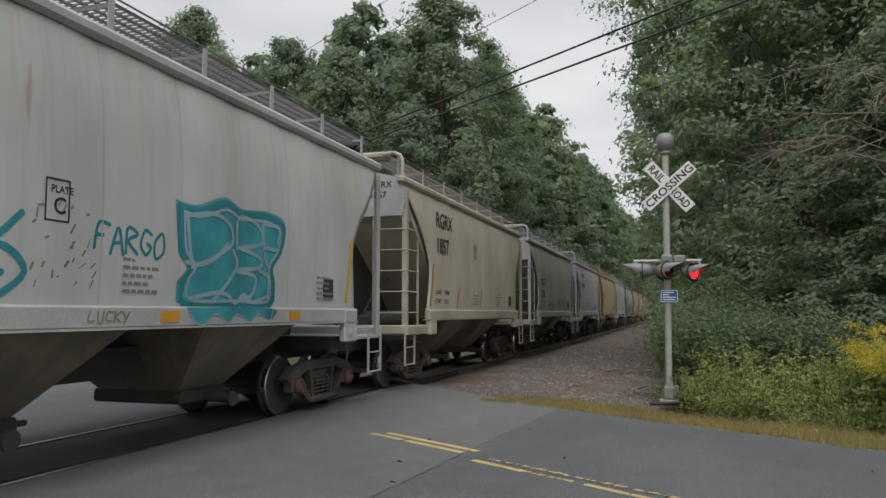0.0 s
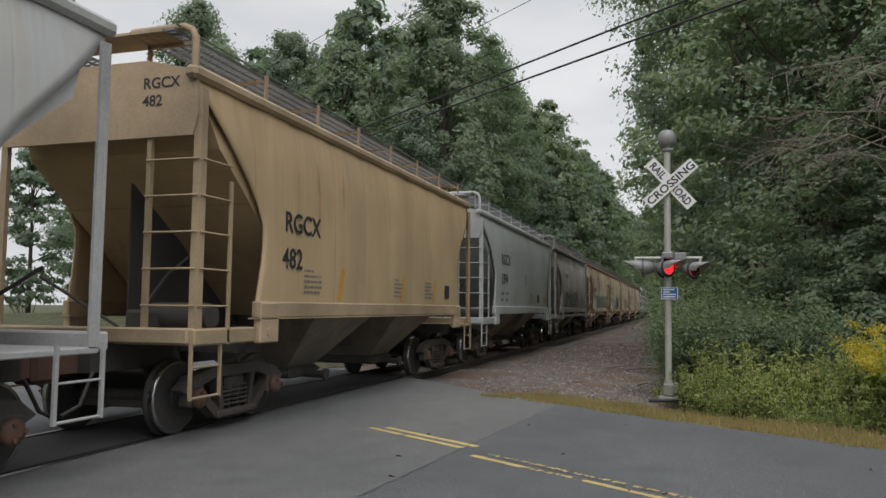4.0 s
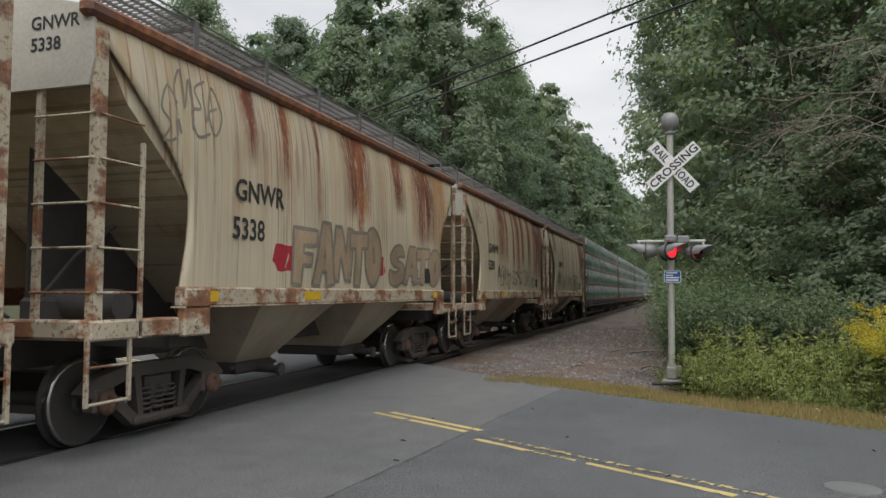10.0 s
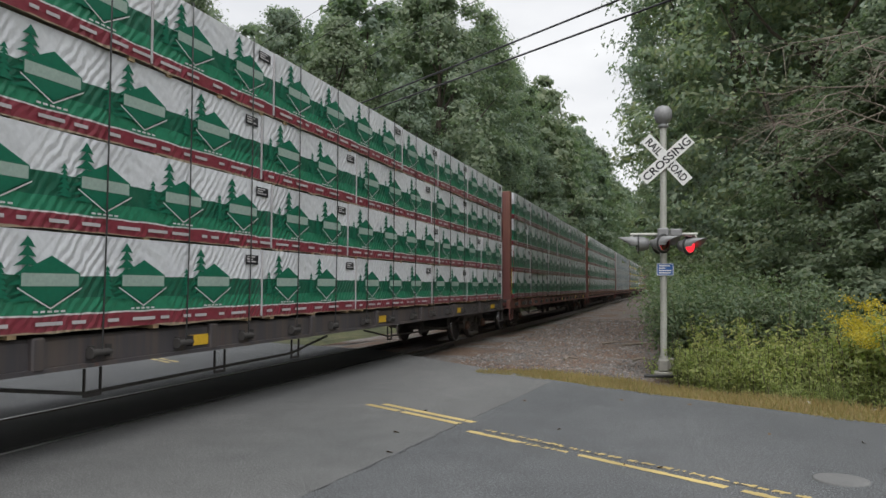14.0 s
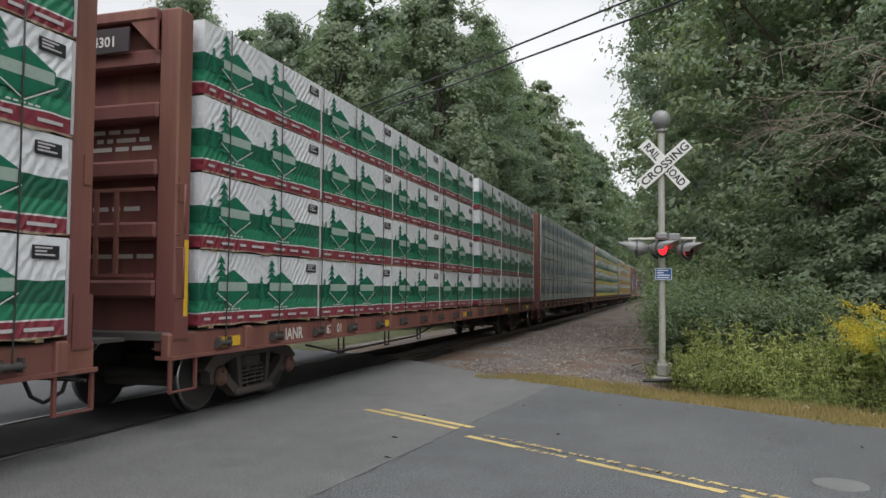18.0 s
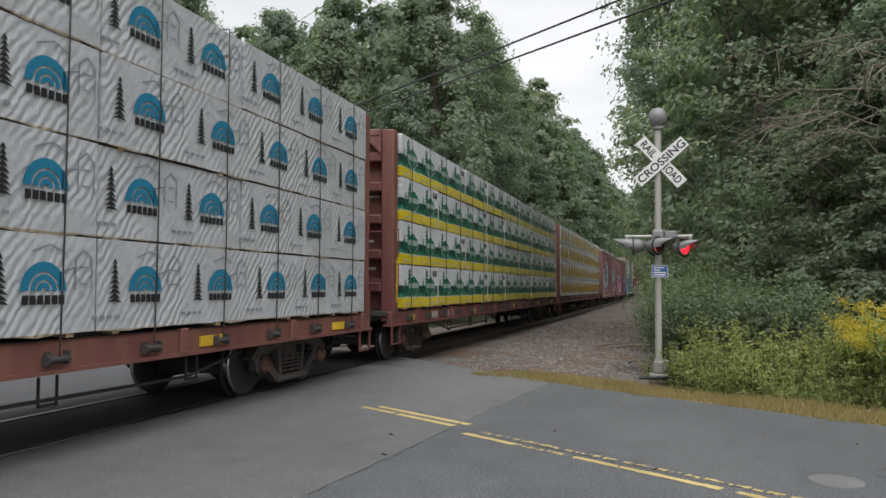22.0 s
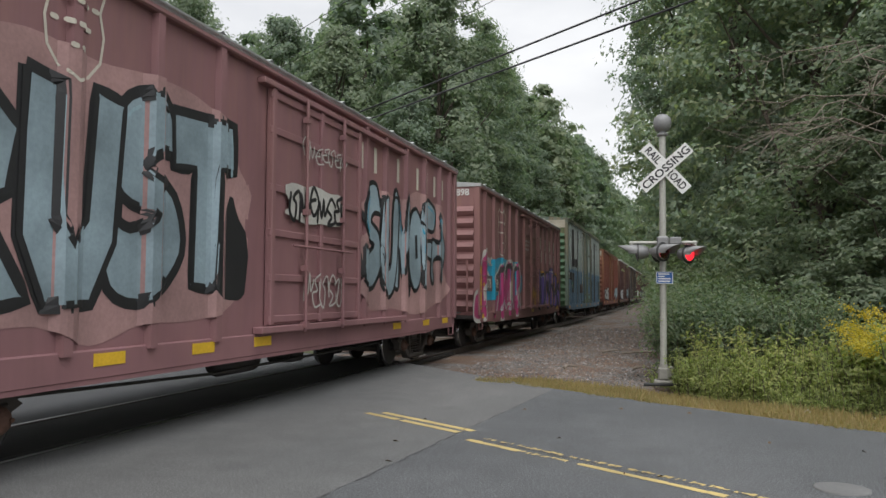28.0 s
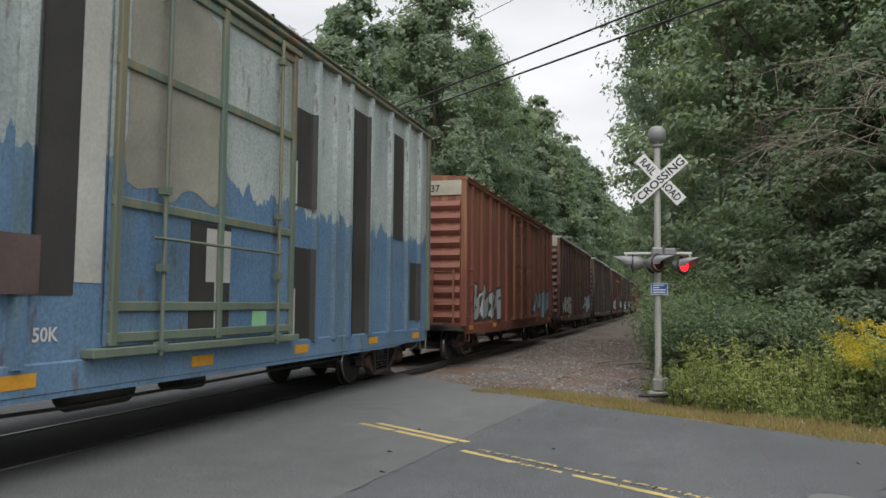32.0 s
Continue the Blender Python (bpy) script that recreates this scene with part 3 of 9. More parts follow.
# single-stroke hand lettering
HAND = {
    "F": [[(0, 0), (0.1, 1), (0.9, 1)], [(0.05, 0.55), (0.6, 0.55)]],
    "A": [[(0, 0), (0.45, 1), (0.9, 0)], [(0.2, 0.4), (0.75, 0.45)]],
    "R": [[(0, 0), (0.05, 1), (0.8, 0.8), (0.1, 0.5), (0.9, 0)]],
    "G": [[(0.9, 0.85), (0.3, 1), (0, 0.4), (0.5, 0), (0.9, 0.3), (0.5, 0.45)]],
    "O": [[(0.5, 1), (0.05, 0.6), (0.3, 0), (0.9, 0.3), (0.8, 0.9), (0.5, 1)]],
    "L": [[(0.1, 1), (0, 0), (0.8, 0.05)]],
    "U": [[(0, 1), (0.1, 0.1), (0.6, 0.05), (0.8, 1)]],
    "C": [[(0.9, 0.9), (0.2, 0.9), (0.1, 0.15), (0.9, 0.1)]],
    "K": [[(0.05, 0), (0.1, 1)], [(0.9, 1), (0.15, 0.45), (0.9, 0)]],
    "Y": [[(0, 1), (0.45, 0.5)], [(0.95, 1), (0.3, -0.1)]],
}


def blot(m, pts, surf, off, step=0.07):
    """A closed patch of paint laid on a side, filled in upright strips."""
    def spans(y):
        zs = []
        for (a, b), (c, d) in zip(pts, pts[1:] + pts[:1]):
            if (a <= y) != (c <= y):
                zs.append(b + (d - b) * (y - a) / (c - a))
        zs.sort()
        return list(zip(zs[::2], zs[1::2]))

    lo, hi = min(p[0] for p in pts), max(p[0] for p in pts)
    n = max(2, int((hi - lo) / step))
    e = (hi - lo) * 1e-4
    verts, faces, known = [], [], {}

    def corner(y, z):
        key = (round(y, 4), round(z, 4))
        if key not in known:
            known[key] = len(verts)
            verts.append((surf(y, z) + off, y, z))
        return known[key]

    for i in range(n):
        y0, y1 = lo + (hi - lo) * i / n, lo + (hi - lo) * (i + 1) / n
        left, right, mid = spans(y0 + e), spans(y1 + (e if i < n - 1 else -e)), spans((y0 + y1) / 2)
        if len(left) != len(mid):
            left = mid
        if len(right) != len(mid):
            right = mid
        for (a, b), (c, d) in zip(left, right):
            k = max(1, int(max(b - a, d - c) / 0.22))
            v = [corner(y, u + (w - u) * q / k) for q in range(k + 1) for y, u, w in ((y0, a, b), (y1, c, d))]
            for q in range(k):
                f = tuple(dict.fromkeys((v[2 * q], v[2 * q + 1], v[2 * q + 3], v[2 * q + 2])))
                if len(f) > 2:
                    faces.append(f)
    m.add(verts, faces)


def drawn(parent, surf, box, strokes, width, material, off=0.004, label="", curve=True):
    """Painted lines given in the unit square of box (y0, y1, z0, z1), each stroke a part."""
    y0, y1, z0, z1 = box
    for i, st in enumerate(strokes):
        m = Mesh()
        pts = [(y0 + (y1 - y0) * u, z0 + (z1 - z0) * v) for u, v in st]
        ribbon(m, curl(pts) if curve else pts, width, surf, off + 0.0012 * (i % 3))
        part("graffiti", m, material, parent, label)


def patch_of(parent, surf, box, outline, material, off=0.004, label="", curve=True, name="graffiti"):
    y0, y1, z0, z1 = box
    pts = [(y0 + (y1 - y0) * u, z0 + (z1 - z0) * v) for u, v in outline]
    if curve:
        pts = curl(pts + pts[:1], 4)[:-1]
    m = Mesh()
    blot(m, pts, surf, off)
    return part(name, m, material, parent, label)


def hand_tag(parent, surf, words, y0, y1, z0, z1, width, material, off=0.004):
    w = (y1 - y0) / len(words)
    for i, ch in enumerate(words):
        up = (z1 - z0) * (0.12 * math.sin(2.7 * i + 1))
        strokes = [[(u + 0.16 * v + 0.05 * math.sin(9 * v + i), v) for u, v in st] for st in HAND[ch]]
        drawn(parent, surf, (y0 + w * i, y0 + w * (i + 0.9), z0 + up, z1 + up * 0.4), strokes, width, material, off)


def cloud(parent, surf, y0, y1, z0, z1, material, seed, off=0.002, label=""):
    """A soft-edged field of overspray with an uneven outline."""
    rng = random.Random(seed)
    n = 22
    ring = []
    for i in range(n):
        a = 2 * math.pi * i / n
        r = rng.uniform(0.86, 1.12)
        c, d = math.cos(a), math.sin(a)
        g = max(abs(c), abs(d)) ** 0.6
        ring.append((0.5 + 0.5 * c / g * r, 0.5 + 0.5 * d / g * r))
    patch_of(parent, surf, (y0, y1, z0, z1), ring, material, off, label)


def piece(parent, surf, y0, y1, z0, z1, shapes, seed, fill, edge, shine=None, rim=0.09, off=0.004, label="", soft=True, halo=None, spread=0.22):
    """Block graffiti: each shape is an outline with a fill over it, dark holes and some gleams."""
    rng = random.Random(seed)
    w = (y1 - y0) / len(shapes)
    placed = []
    for i, ch in enumerate(shapes):
        body, holes = BLOCKS[ch]
        dz, hh = rng.uniform(-0.07, 0.07) * (z1 - z0), (z1 - z0) * rng.uniform(0.92, 1.1)
        lean = rng.uniform(-0.06, 0.16) * w

        def at(pts, i=i, dz=dz, hh=hh, lean=lean):
            return [(y0 + w * (i - 0.08 + 1.16 * u) + lean * v, z0 + dz + hh * v) for u, v in pts]

        ring = at(body)
        ring = curl(ring + ring[:1], 4) if soft or ch in "OS" else ring + ring[:1]
        placed.append((ring, [at(h) for h in holes]))
    if halo:
        for i, (ring, _) in enumerate(placed):
            m = Mesh()
            ribbon(m, ring, rim + 2 * spread, surf, off + 0.001 * (i % 2), step=0.12, caps=False)
            part("graffiti", m, halo, parent)
        off += 0.003
    for i, (ring, holes) in enumerate(placed):
        lift = off + 0.004 * (i % 2)
        m = Mesh()
        blot(m, ring[:-1], surf, lift)
        part("graffiti", m, fill, parent, label)
        m = Mesh()
        ribbon(m, ring, rim, surf, lift + 0.0015, step=0.08, caps=False)
        part("graffiti", m, edge, parent)
        for h in holes:
            m = Mesh()
            blot(m, h, surf, lift + 0.002, 0.04)
            part("graffiti", m, edge, parent)
        if shine:
            a = ring[len(ring) // 8: len(ring) // 8 + max(2, len(ring) // 6)]
            m = Mesh()
            ribbon(m, [(y * 0.88 + 0.12 * (y0 + w * (i + 0.5)), z * 0.88 + 0.12 * (z0 + z1) / 2) for y, z in a], rim * 0.5, surf, lift + 0.003, step=0.08)
            part("graffiti", m, shine, parent)


def side_paint(name, base, rust, streak=1.0, grime=0.5, top=4.2, low=1.6, patch=None, seam=0.0, stains=()):
    """Weathered body paint: vertical rust runs from the roof, grime, and chalking."""
    k = Nodes(name, 0.62)
    big = k.noise(0.45, 4)
    c = k.ramp(big, [(0.3, tuple(x * 0.86 for x in base)), (0.7, tuple(min(1, x * 1.1) for x in base))])
    runs = k.noise(5.5, 4, (1, 1, 0.045), 0.6)
    thin = k.noise(9.0, 4, (1, 1, 0.05), 0.6)
    where = k.noise(0.9, 3, (1, 1, 0.3), 0.5, (3, 7, 1))
    z = k.axis(2)
    up = k.ramp(k.math("MULTIPLY", k.math("SUBTRACT", z, low), 1.0 / (top - low)), [(0.0, 0.3), (0.3, 0.6), (0.6, 1.0)])
    if rust > 0:
        a = k.ramp(runs, [(0.62 - 0.13 * rust, 0.0), (0.67 - 0.13 * rust, 1.0)])
        a = k.mix(1.0, a, k.ramp(where, [(0.60 - 0.18 * rust, 0.0), (0.68 - 0.18 * rust, 1.0)]), "MULTIPLY")
        a = k.mix(1.0, a, k.mix(1.0, up, k.ramp(k.noise(9, 4, (1, 1, 0.35)), [(0.25, 0.45), (0.5, 1.0)]), "MULTIPLY"), "MULTIPLY")
        high = k.ramp(k.math("MULTIPLY", k.math("SUBTRACT", z, low), 1.0 / (top - low)), [(0.0, 0.2), (0.35, 0.5), (0.8, 1.0)])
        wash = k.noise(4.5, 4, (1, 1, 0.055), 0.6, (2, 5, 3))
        c = k.mix(k.math("MULTIPLY", k.mix(1.0, k.ramp(wash, [(0.42, 0.0), (0.6, 1.0)]), high, "MULTIPLY"), 0.85 * rust), c, (0.44, 0.27, 0.11))
        fine = k.noise(17.0, 3, (0.1, 1, 0.022), 0.55, (9, 4, 2))
        b = k.mix(1.0, k.mix(1.0, k.ramp(fine, [(0.53, 0.0), (0.58, 1.0)]), k.ramp(where, [(0.4, 0.35), (0.56, 1.0)]), "MULTIPLY"), high, "MULTIPLY")
        tone = k.ramp(k.noise(3.5, 5), [(0.3, (0.11, 0.03, 0.018)), (0.52, (0.27, 0.08, 0.027)), (0.75, (0.44, 0.2, 0.06))])
        c = k.mix(k.math("MULTIPLY", b, 0.6 * rust), c, (0.26, 0.13, 0.05))
        c = k.mix(k.math("MULTIPLY", a, 0.95 * streak), c, tone)
    dirt = k.mix(1.0, k.ramp(k.noise(1.2, 5, (1, 1, 0.35), 0.6, (1, 2, 9)), [(0.42, 0.0), (0.68, grime)]), k.ramp(thin, [(0.3, 0.4), (0.7, 1.0)]), "MULTIPLY")
    c = k.mix(dirt, c, tuple(x * 0.42 for x in base))
    if seam > 0:
        # weld seams between the side sheets
        y = k.axis(1)
        f = k.math("FRACT", k.math("ADD", k.math("MULTIPLY", k.math("ADD", y, 5.9), 1 / 1.18), k.math("MULTIPLY", k.math("SUBTRACT", k.noise(1.4, 3), 0.5), 0.012)))
        line = k.ramp(k.math("ABSOLUTE", k.math("SUBTRACT", f, 0.5)), [(0.0, 0.0), (0.484, 0.0), (0.496, 1.0)])
        broken = k.ramp(k.noise(1.6, 4, (1, 1, 0.6), 0.6, (2, 2, 2)), [(0.38, 0.25), (0.6, 1.0)])
        c = k.mix(k.math("MULTIPLY", k.math("MULTIPLY", line, broken), seam), c, tuple(x * 0.3 for x in base))
    if stains:
        # rust that has run down from the roof at known places: centre, half width, top, foot, strength
        y = k.axis(1)
        wob = k.math("MULTIPLY", k.math("SUBTRACT", k.noise(2.4, 4, (1, 1, 0.5), 0.6, (5, 5, 5)), 0.5), 0.22)
        yy = k.math("ADD", y, wob)
        run = k.ramp(k.noise(11, 4, (1, 1, 0.05), 0.65, (7, 3, 1)), [(0.34, 0.0), (0.56, 1.0)])
        speck = k.ramp(k.noise(16, 4, (1, 1, 0.5), 0.6), [(0.3, 0.35), (0.5, 1.0)])
        dark = k.ramp(k.noise(2.6, 5, (1, 1, 0.3), 0.6, (1, 8, 3)), [(0.3, (0.075, 0.026, 0.02)), (0.5, (0.18, 0.055, 0.028)), (0.72, (0.36, 0.15, 0.045))])
        for yc, hw, zt, zf, amount in stains:
            across = k.ramp(k.math("MULTIPLY", k.math("ABSOLUTE", k.math("SUBTRACT", yy, yc)), 1 / (hw * 1.6)), [(0.0, 1.0), (0.35, 0.9), (1.0, 0.0)])
            down = k.ramp(k.math("MULTIPLY", k.math("SUBTRACT", z, zf), 1 / (zt + 0.1 - zf)), [(0.0, 0.0), (0.18, 0.55), (0.7, 1.0)])
            mask = k.math("MULTIPLY", k.math("MULTIPLY", across, down), k.mix(0.5 if hw < 0.2 else 0.85, 1.0, run))
            c = k.mix(k.math("MINIMUM", k.math("MULTIPLY", k.math("MULTIPLY", mask, speck), 1.9 * amount), 1.0), c, dark if amount > 0.6 else (0.36, 0.185, 0.06))
        # many thin drips from the roof rim, broken and of uneven length
        drip = k.ramp(k.noise(20.0, 2, (0, 1, 0.012), 0.5, (0, 6, 0)), [(0.57, 0.0), (0.615, 1.0)])
        patchy = k.ramp(k.noise(0.75, 3, (0, 1, 0.3), 0.5, (0, 1, 4)), [(0.4, 0.2), (0.56, 1.0)])
        gaps = k.ramp(k.noise(4, 4, (0, 2.5, 1), 0.6), [(0.3, 0.35), (0.5, 1.0)])
        drip = k.math("MULTIPLY", k.math("MULTIPLY", drip, patchy), k.math("MULTIPLY", gaps, high))
        c = k.mix(k.math("MULTIPLY", drip, 0.85), c, dark)
    if patch:
        edge = k.math("ADD", z, k.math("MULTIPLY", k.noise(0.8, 5, (1, 1, 0.5), 0.6, (4, 1, 0)), 3.2))
        c = k.mix(k.ramp(k.math("MULTIPLY", k.math("SUBTRACT", edge, 5.45), 8), [(0.0, 0.0), (1.0, 1.0)]), c, patch)
    k.colour(c).bump(k.noise(5, 4), 0.08, 0.02)
    return k.m


# ---- covered hoppers ----
PROFILE = [(1.40, 1.475), (1.62, 1.485), (2.1, 1.50), (2.7, 1.50), (3.2, 1.485), (3.6, 1.455), (3.95, 1.40), (4.15, 1.35)]
ROUND = [(1.40, 1.40), (1.62, 1.46), (2.1, 1.52), (2.7, 1.535), (3.2, 1.50), (3.6, 1.42), (3.95, 1.29), (4.15, 1.19)]
SIDE_END = [(1.40, 4.64), (1.62, 4.62), (2.1, 4.54), (2.55, 4.5), (2.9, 4.68), (3.2, 4.95), (3.45, 5.22), (3.9, 5.66), (4.15, 5.88)]


def along(table, z):
    for (a, p), (b, q) in zip(table, table[1:]):
        if z <= b:
            return p + (q - p) * max(0, z - a) / (b - a)
    return table[-1][1]


def hopper_surf(profile, bulge):
    def surf(y, z):
        return along(profile, z) + bulge * abs(math.sin(math.pi * (y + 5.9) / 1.18)) ** 0.6
    return surf


def hopper_parts(profile, bulge):
    """Meshes that all hoppers of one shape share."""
    surf = hopper_surf(profile, bulge)
    zs = [1.40, 1.62, 1.85, 2.1, 2.35, 2.6, 2.85, 3.1, 3.35, 3.6, 3.85, 4.05, 4.15]
    side = Mesh()
    v, f = [], []
    n = 80
    for z in zs:
        e = along(SIDE_END, z)
        for i in range(n + 1):
            y = -e + 2 * e * i / n
            v.append((surf(y, z), y, z))
    w = n + 1
    f = [(j * w + i, j * w + i + 1, (j + 1) * w + i + 1, (j + 1) * w + i) for j in range(len(zs) - 1) for i in range(n)]
    o = len(v)
    v += [(x - 0.03, y, z) for x, y, z in v]
    f += [tuple(o + k for k in reversed(q)) for q in f]
    m = len(zs)
    rim = [i for i in range(w)] + [j * w + n for j in range(1, m)] + [(m - 1) * w + i for i in range(n - 1, -1, -1)] + [j * w for j in range(m - 2, 0, -1)]
    f += [(rim[k], o + rim[k], o + rim[(k + 1) % len(rim)], rim[(k + 1) % len(rim)]) for k in range(len(rim))]
    side.add(v, f, True)
    # the hull inside: end sheets that slope down to the bays
    hull = Mesh()
    rings = [(1.42, 2.95, 1.42), (3.42, 5.42, 1.42), (4.12, 5.72, 1.30)]
    hv = [(sx * x, sy * l, z) for z, l, x in rings for sx, sy in ((-1, -1), (1, -1), (1, 1), (-1, 1))]
    hull.add(hv, [(a * 4 + k, a * 4 + (k + 1) % 4, a * 4 + 4 + (k + 1) % 4, a * 4 + 4 + k) for a in range(2) for k in range(4)] + [(3, 2, 1, 0), (8, 9, 10, 11)])
    roof = Mesh()
    rv, rf = [], []
    k = 9
    for y in (-5.82, 5.82):
        for i in range(k):
            x = -1.33 + 2.66 * i / (k - 1)
            rv.append((x, y, 4.16 + 0.24 * (1 - (x / 1.33) ** 2)))
    rf = [(i, i + 1, k + i + 1, k + i) for i in range(k - 1)]
    rv += [(x, y, 4.1) for x, y in ((-1.33, -5.82), (1.33, -5.82), (1.33, 5.82), (-1.33, 5.82))]
    rf += [tuple(range(k - 1, -1, -1)) + (2 * k, 2 * k + 1), tuple(range(k, 2 * k)) + (2 * k + 2, 2 * k + 3)]
    roof.add(rv, rf)
    hatch = Mesh().bevel_box(-0.26, -5.0, 4.38, 0.26, 5.0, 4.48, 0.02)
    chord = Mesh().bevel_box(1.27, -5.96, 4.15, 1.44, 5.96, 4.31, 0.045)
    board = Mesh()
    for x in (0.55, 0.70, 0.85, 1.0, 1.15):
        board.box(x - 0.008, -6.0, 4.70, x + 0.008, 6.0, 4.735)
    for i in range(150):
        y = -5.98 + i * 0.0803
        board.box(0.55, y - 0.006, 4.705, 1.15, y + 0.006, 4.725)
    bracket = Mesh().box(1.17, -0.04, 4.30, 1.19, 0.04, 4.77).box(0.5, -0.02, 4.66, 1.18, 0.02, 4.70).box(0.5, -0.02, 4.40, 0.54, 0.02, 4.7)
    rail = Mesh().tube([(1.18, -6.0, 4.77), (1.18, 6.0, 4.77)], 0.012, 5)
    sill = Mesh().bevel_box(1.44, -4.66, 1.40, 1.545, 4.66, 1.615, 0.02).box(1.40, -4.66, 1.385, 1.56, 4.66, 1.405)
    pad = Mesh().bevel_box(1.45, 4.15, 1.08, 1.56, 4.62, 1.60, 0.02)
    pad.lathe([(0.06, 0), (0.06, 0.012)], 10, Matrix(((0, 0, 1, 1.56), (1, 0, 0, 4.4), (0, 1, 0, 1.22), (0, 0, 0, 1))))
    spine = Mesh().box(-0.28, -6.1, 0.78, 0.28, 6.1, 1.12).box(-0.36, -6.1, 1.10, 0.36, 6.1, 1.14)
    for s in (-1, 1):
        spine.box(-1.3, s * 4.35 - 0.18, 0.95, 1.3, s * 4.35 + 0.18, 1.16)
        spine.prism([(s * 2.2, 1.1), (s * 5.2, 3.1), (s * 5.2, 1.1)], 0.03, Matrix.Translation((-0.015, 0, 0)) @ YZ)
    deck = Mesh().bevel_box(-1.45, -5.98, 1.12, 1.45, -5.82, 1.30, 0.02).bevel_box(-1.45, -5.85, 1.10, 1.45, -4.7, 1.16, 0.01)
    deck.bevel_box(1.3, -5.9, 1.10, 1.5, -4.62, 1.29, 0.02)
    post = Mesh().box(1.36, -5.92, 1.16, 1.46, -5.875, 4.05).box(1.425, -5.874, 1.162, 1.457, -5.80, 4.048)
    # the near post carries on over the roof's edge and bends in to the end walkway
    hoop = Mesh()
    bend = [(1.38, -5.89, 4.25), (1.38, -5.89, 4.62), (1.33, -5.89, 4.72), (1.22, -5.89, 4.77), (0.5, -5.89, 4.77)]
    hoop.tube(bend, 0.045, 6).box(-1.0, -6.0, 4.70, 1.0, -5.5, 4.73)
    inner = Mesh().box(0.62, -5.92, 1.16, 0.68, -5.86, 3.55)
    ladder = Mesh()
    for z in np.arange(1.55, 3.5, 0.42):
        ladder.tube([(0.73, -5.94, z), (1.44, -5.94, z)], 0.013, 5)
        ladder.tube([(1.47, -5.9, z), (1.49, -5.32, z)], 0.013, 5)
    ladder.box(1.47, -5.35, 1.1, 1.50, -5.30, 3.05)
    step = Mesh()
    for y in (-5.9, -5.34):
        step.box(1.44, y - 0.02, 0.5, 1.47, y + 0.02, 1.2)
    step.tube([(1.455, -5.9, 0.52), (1.455, -5.34, 0.52)], 0.016, 5).tube([(1.455, -5.9, 0.86), (1.455, -5.34, 0.86)], 0.014, 5)
    bay = Mesh()
    top = [(-1.44, -1.12, 1.43), (1.44, -1.12, 1.43), (1.44, 1.12, 1.43), (-1.44, 1.12, 1.43)]
    bot = [(-0.6, -0.46, 0.56), (0.6, -0.46, 0.56), (0.6, 0.46, 0.56), (-0.6, 0.46, 0.56)]
    bay.add(top + bot, [(0, 1, 5, 4), (1, 2, 6, 5), (2, 3, 7, 6), (3, 0, 4, 7), (4, 5, 6, 7)])
    outlet = Mesh().bevel_box(-0.68, -0.5, 0.40, 0.68, 0.5, 0.57, 0.03)
    outlet.tube([(0.3, 0, 0.46), (1.05, 0.05, 0.44)], 0.06, 8).lathe([(0.1, 0), (0.1, 0.05)], 10, Matrix(((0, 0, 1, 1.02), (1, 0, 0, 0.05), (0, 1, 0, 0.44), (0, 0, 0, 1))))
    outlet.tube([(0.62, -0.62, 0.5), (0.62, 0.62, 0.5)], 0.03, 6)
    gear = Mesh().lathe([(0.16, -0.45), (0.17, -0.3), (0.17, 0.3), (0.16, 0.45)], 12, pose(0.75, -5.15, 1.42, 0, 90, 0))
    gear.bevel_box(0.2, -5.5, 1.18, 0.55, -5.1, 1.5, 0.04).tube([(0.3, -5.3, 1.5), (0.35, -4.9, 1.95), (0.6, -4.6, 2.3)], 0.025, 5).tube([(-0.9, -5.7, 1.9), (0.2, -5.6, 1.3)], 0.02, 5)
    return dict(side=side, hull=hull, roof=roof, hatch=hatch, chord=chord, board=board, bracket=bracket, rail=rail, sill=sill, pad=pad, spine=spine, deck=deck, post=post, inner=inner, hoop=hoop, ladder=ladder, step=step, bay=bay, outlet=outlet, gear=gear), surf


FLIP = pose(0, 0, 0, 0, 0, 180)
SHAPES = {}
SHARED = {}


def shared(key, mesh, material):
    k = (key, material.name)
    if k not in SHARED:
        SHARED[k] = oriented(mesh.data(key, material))
    return SHARED[k]


CARS = []


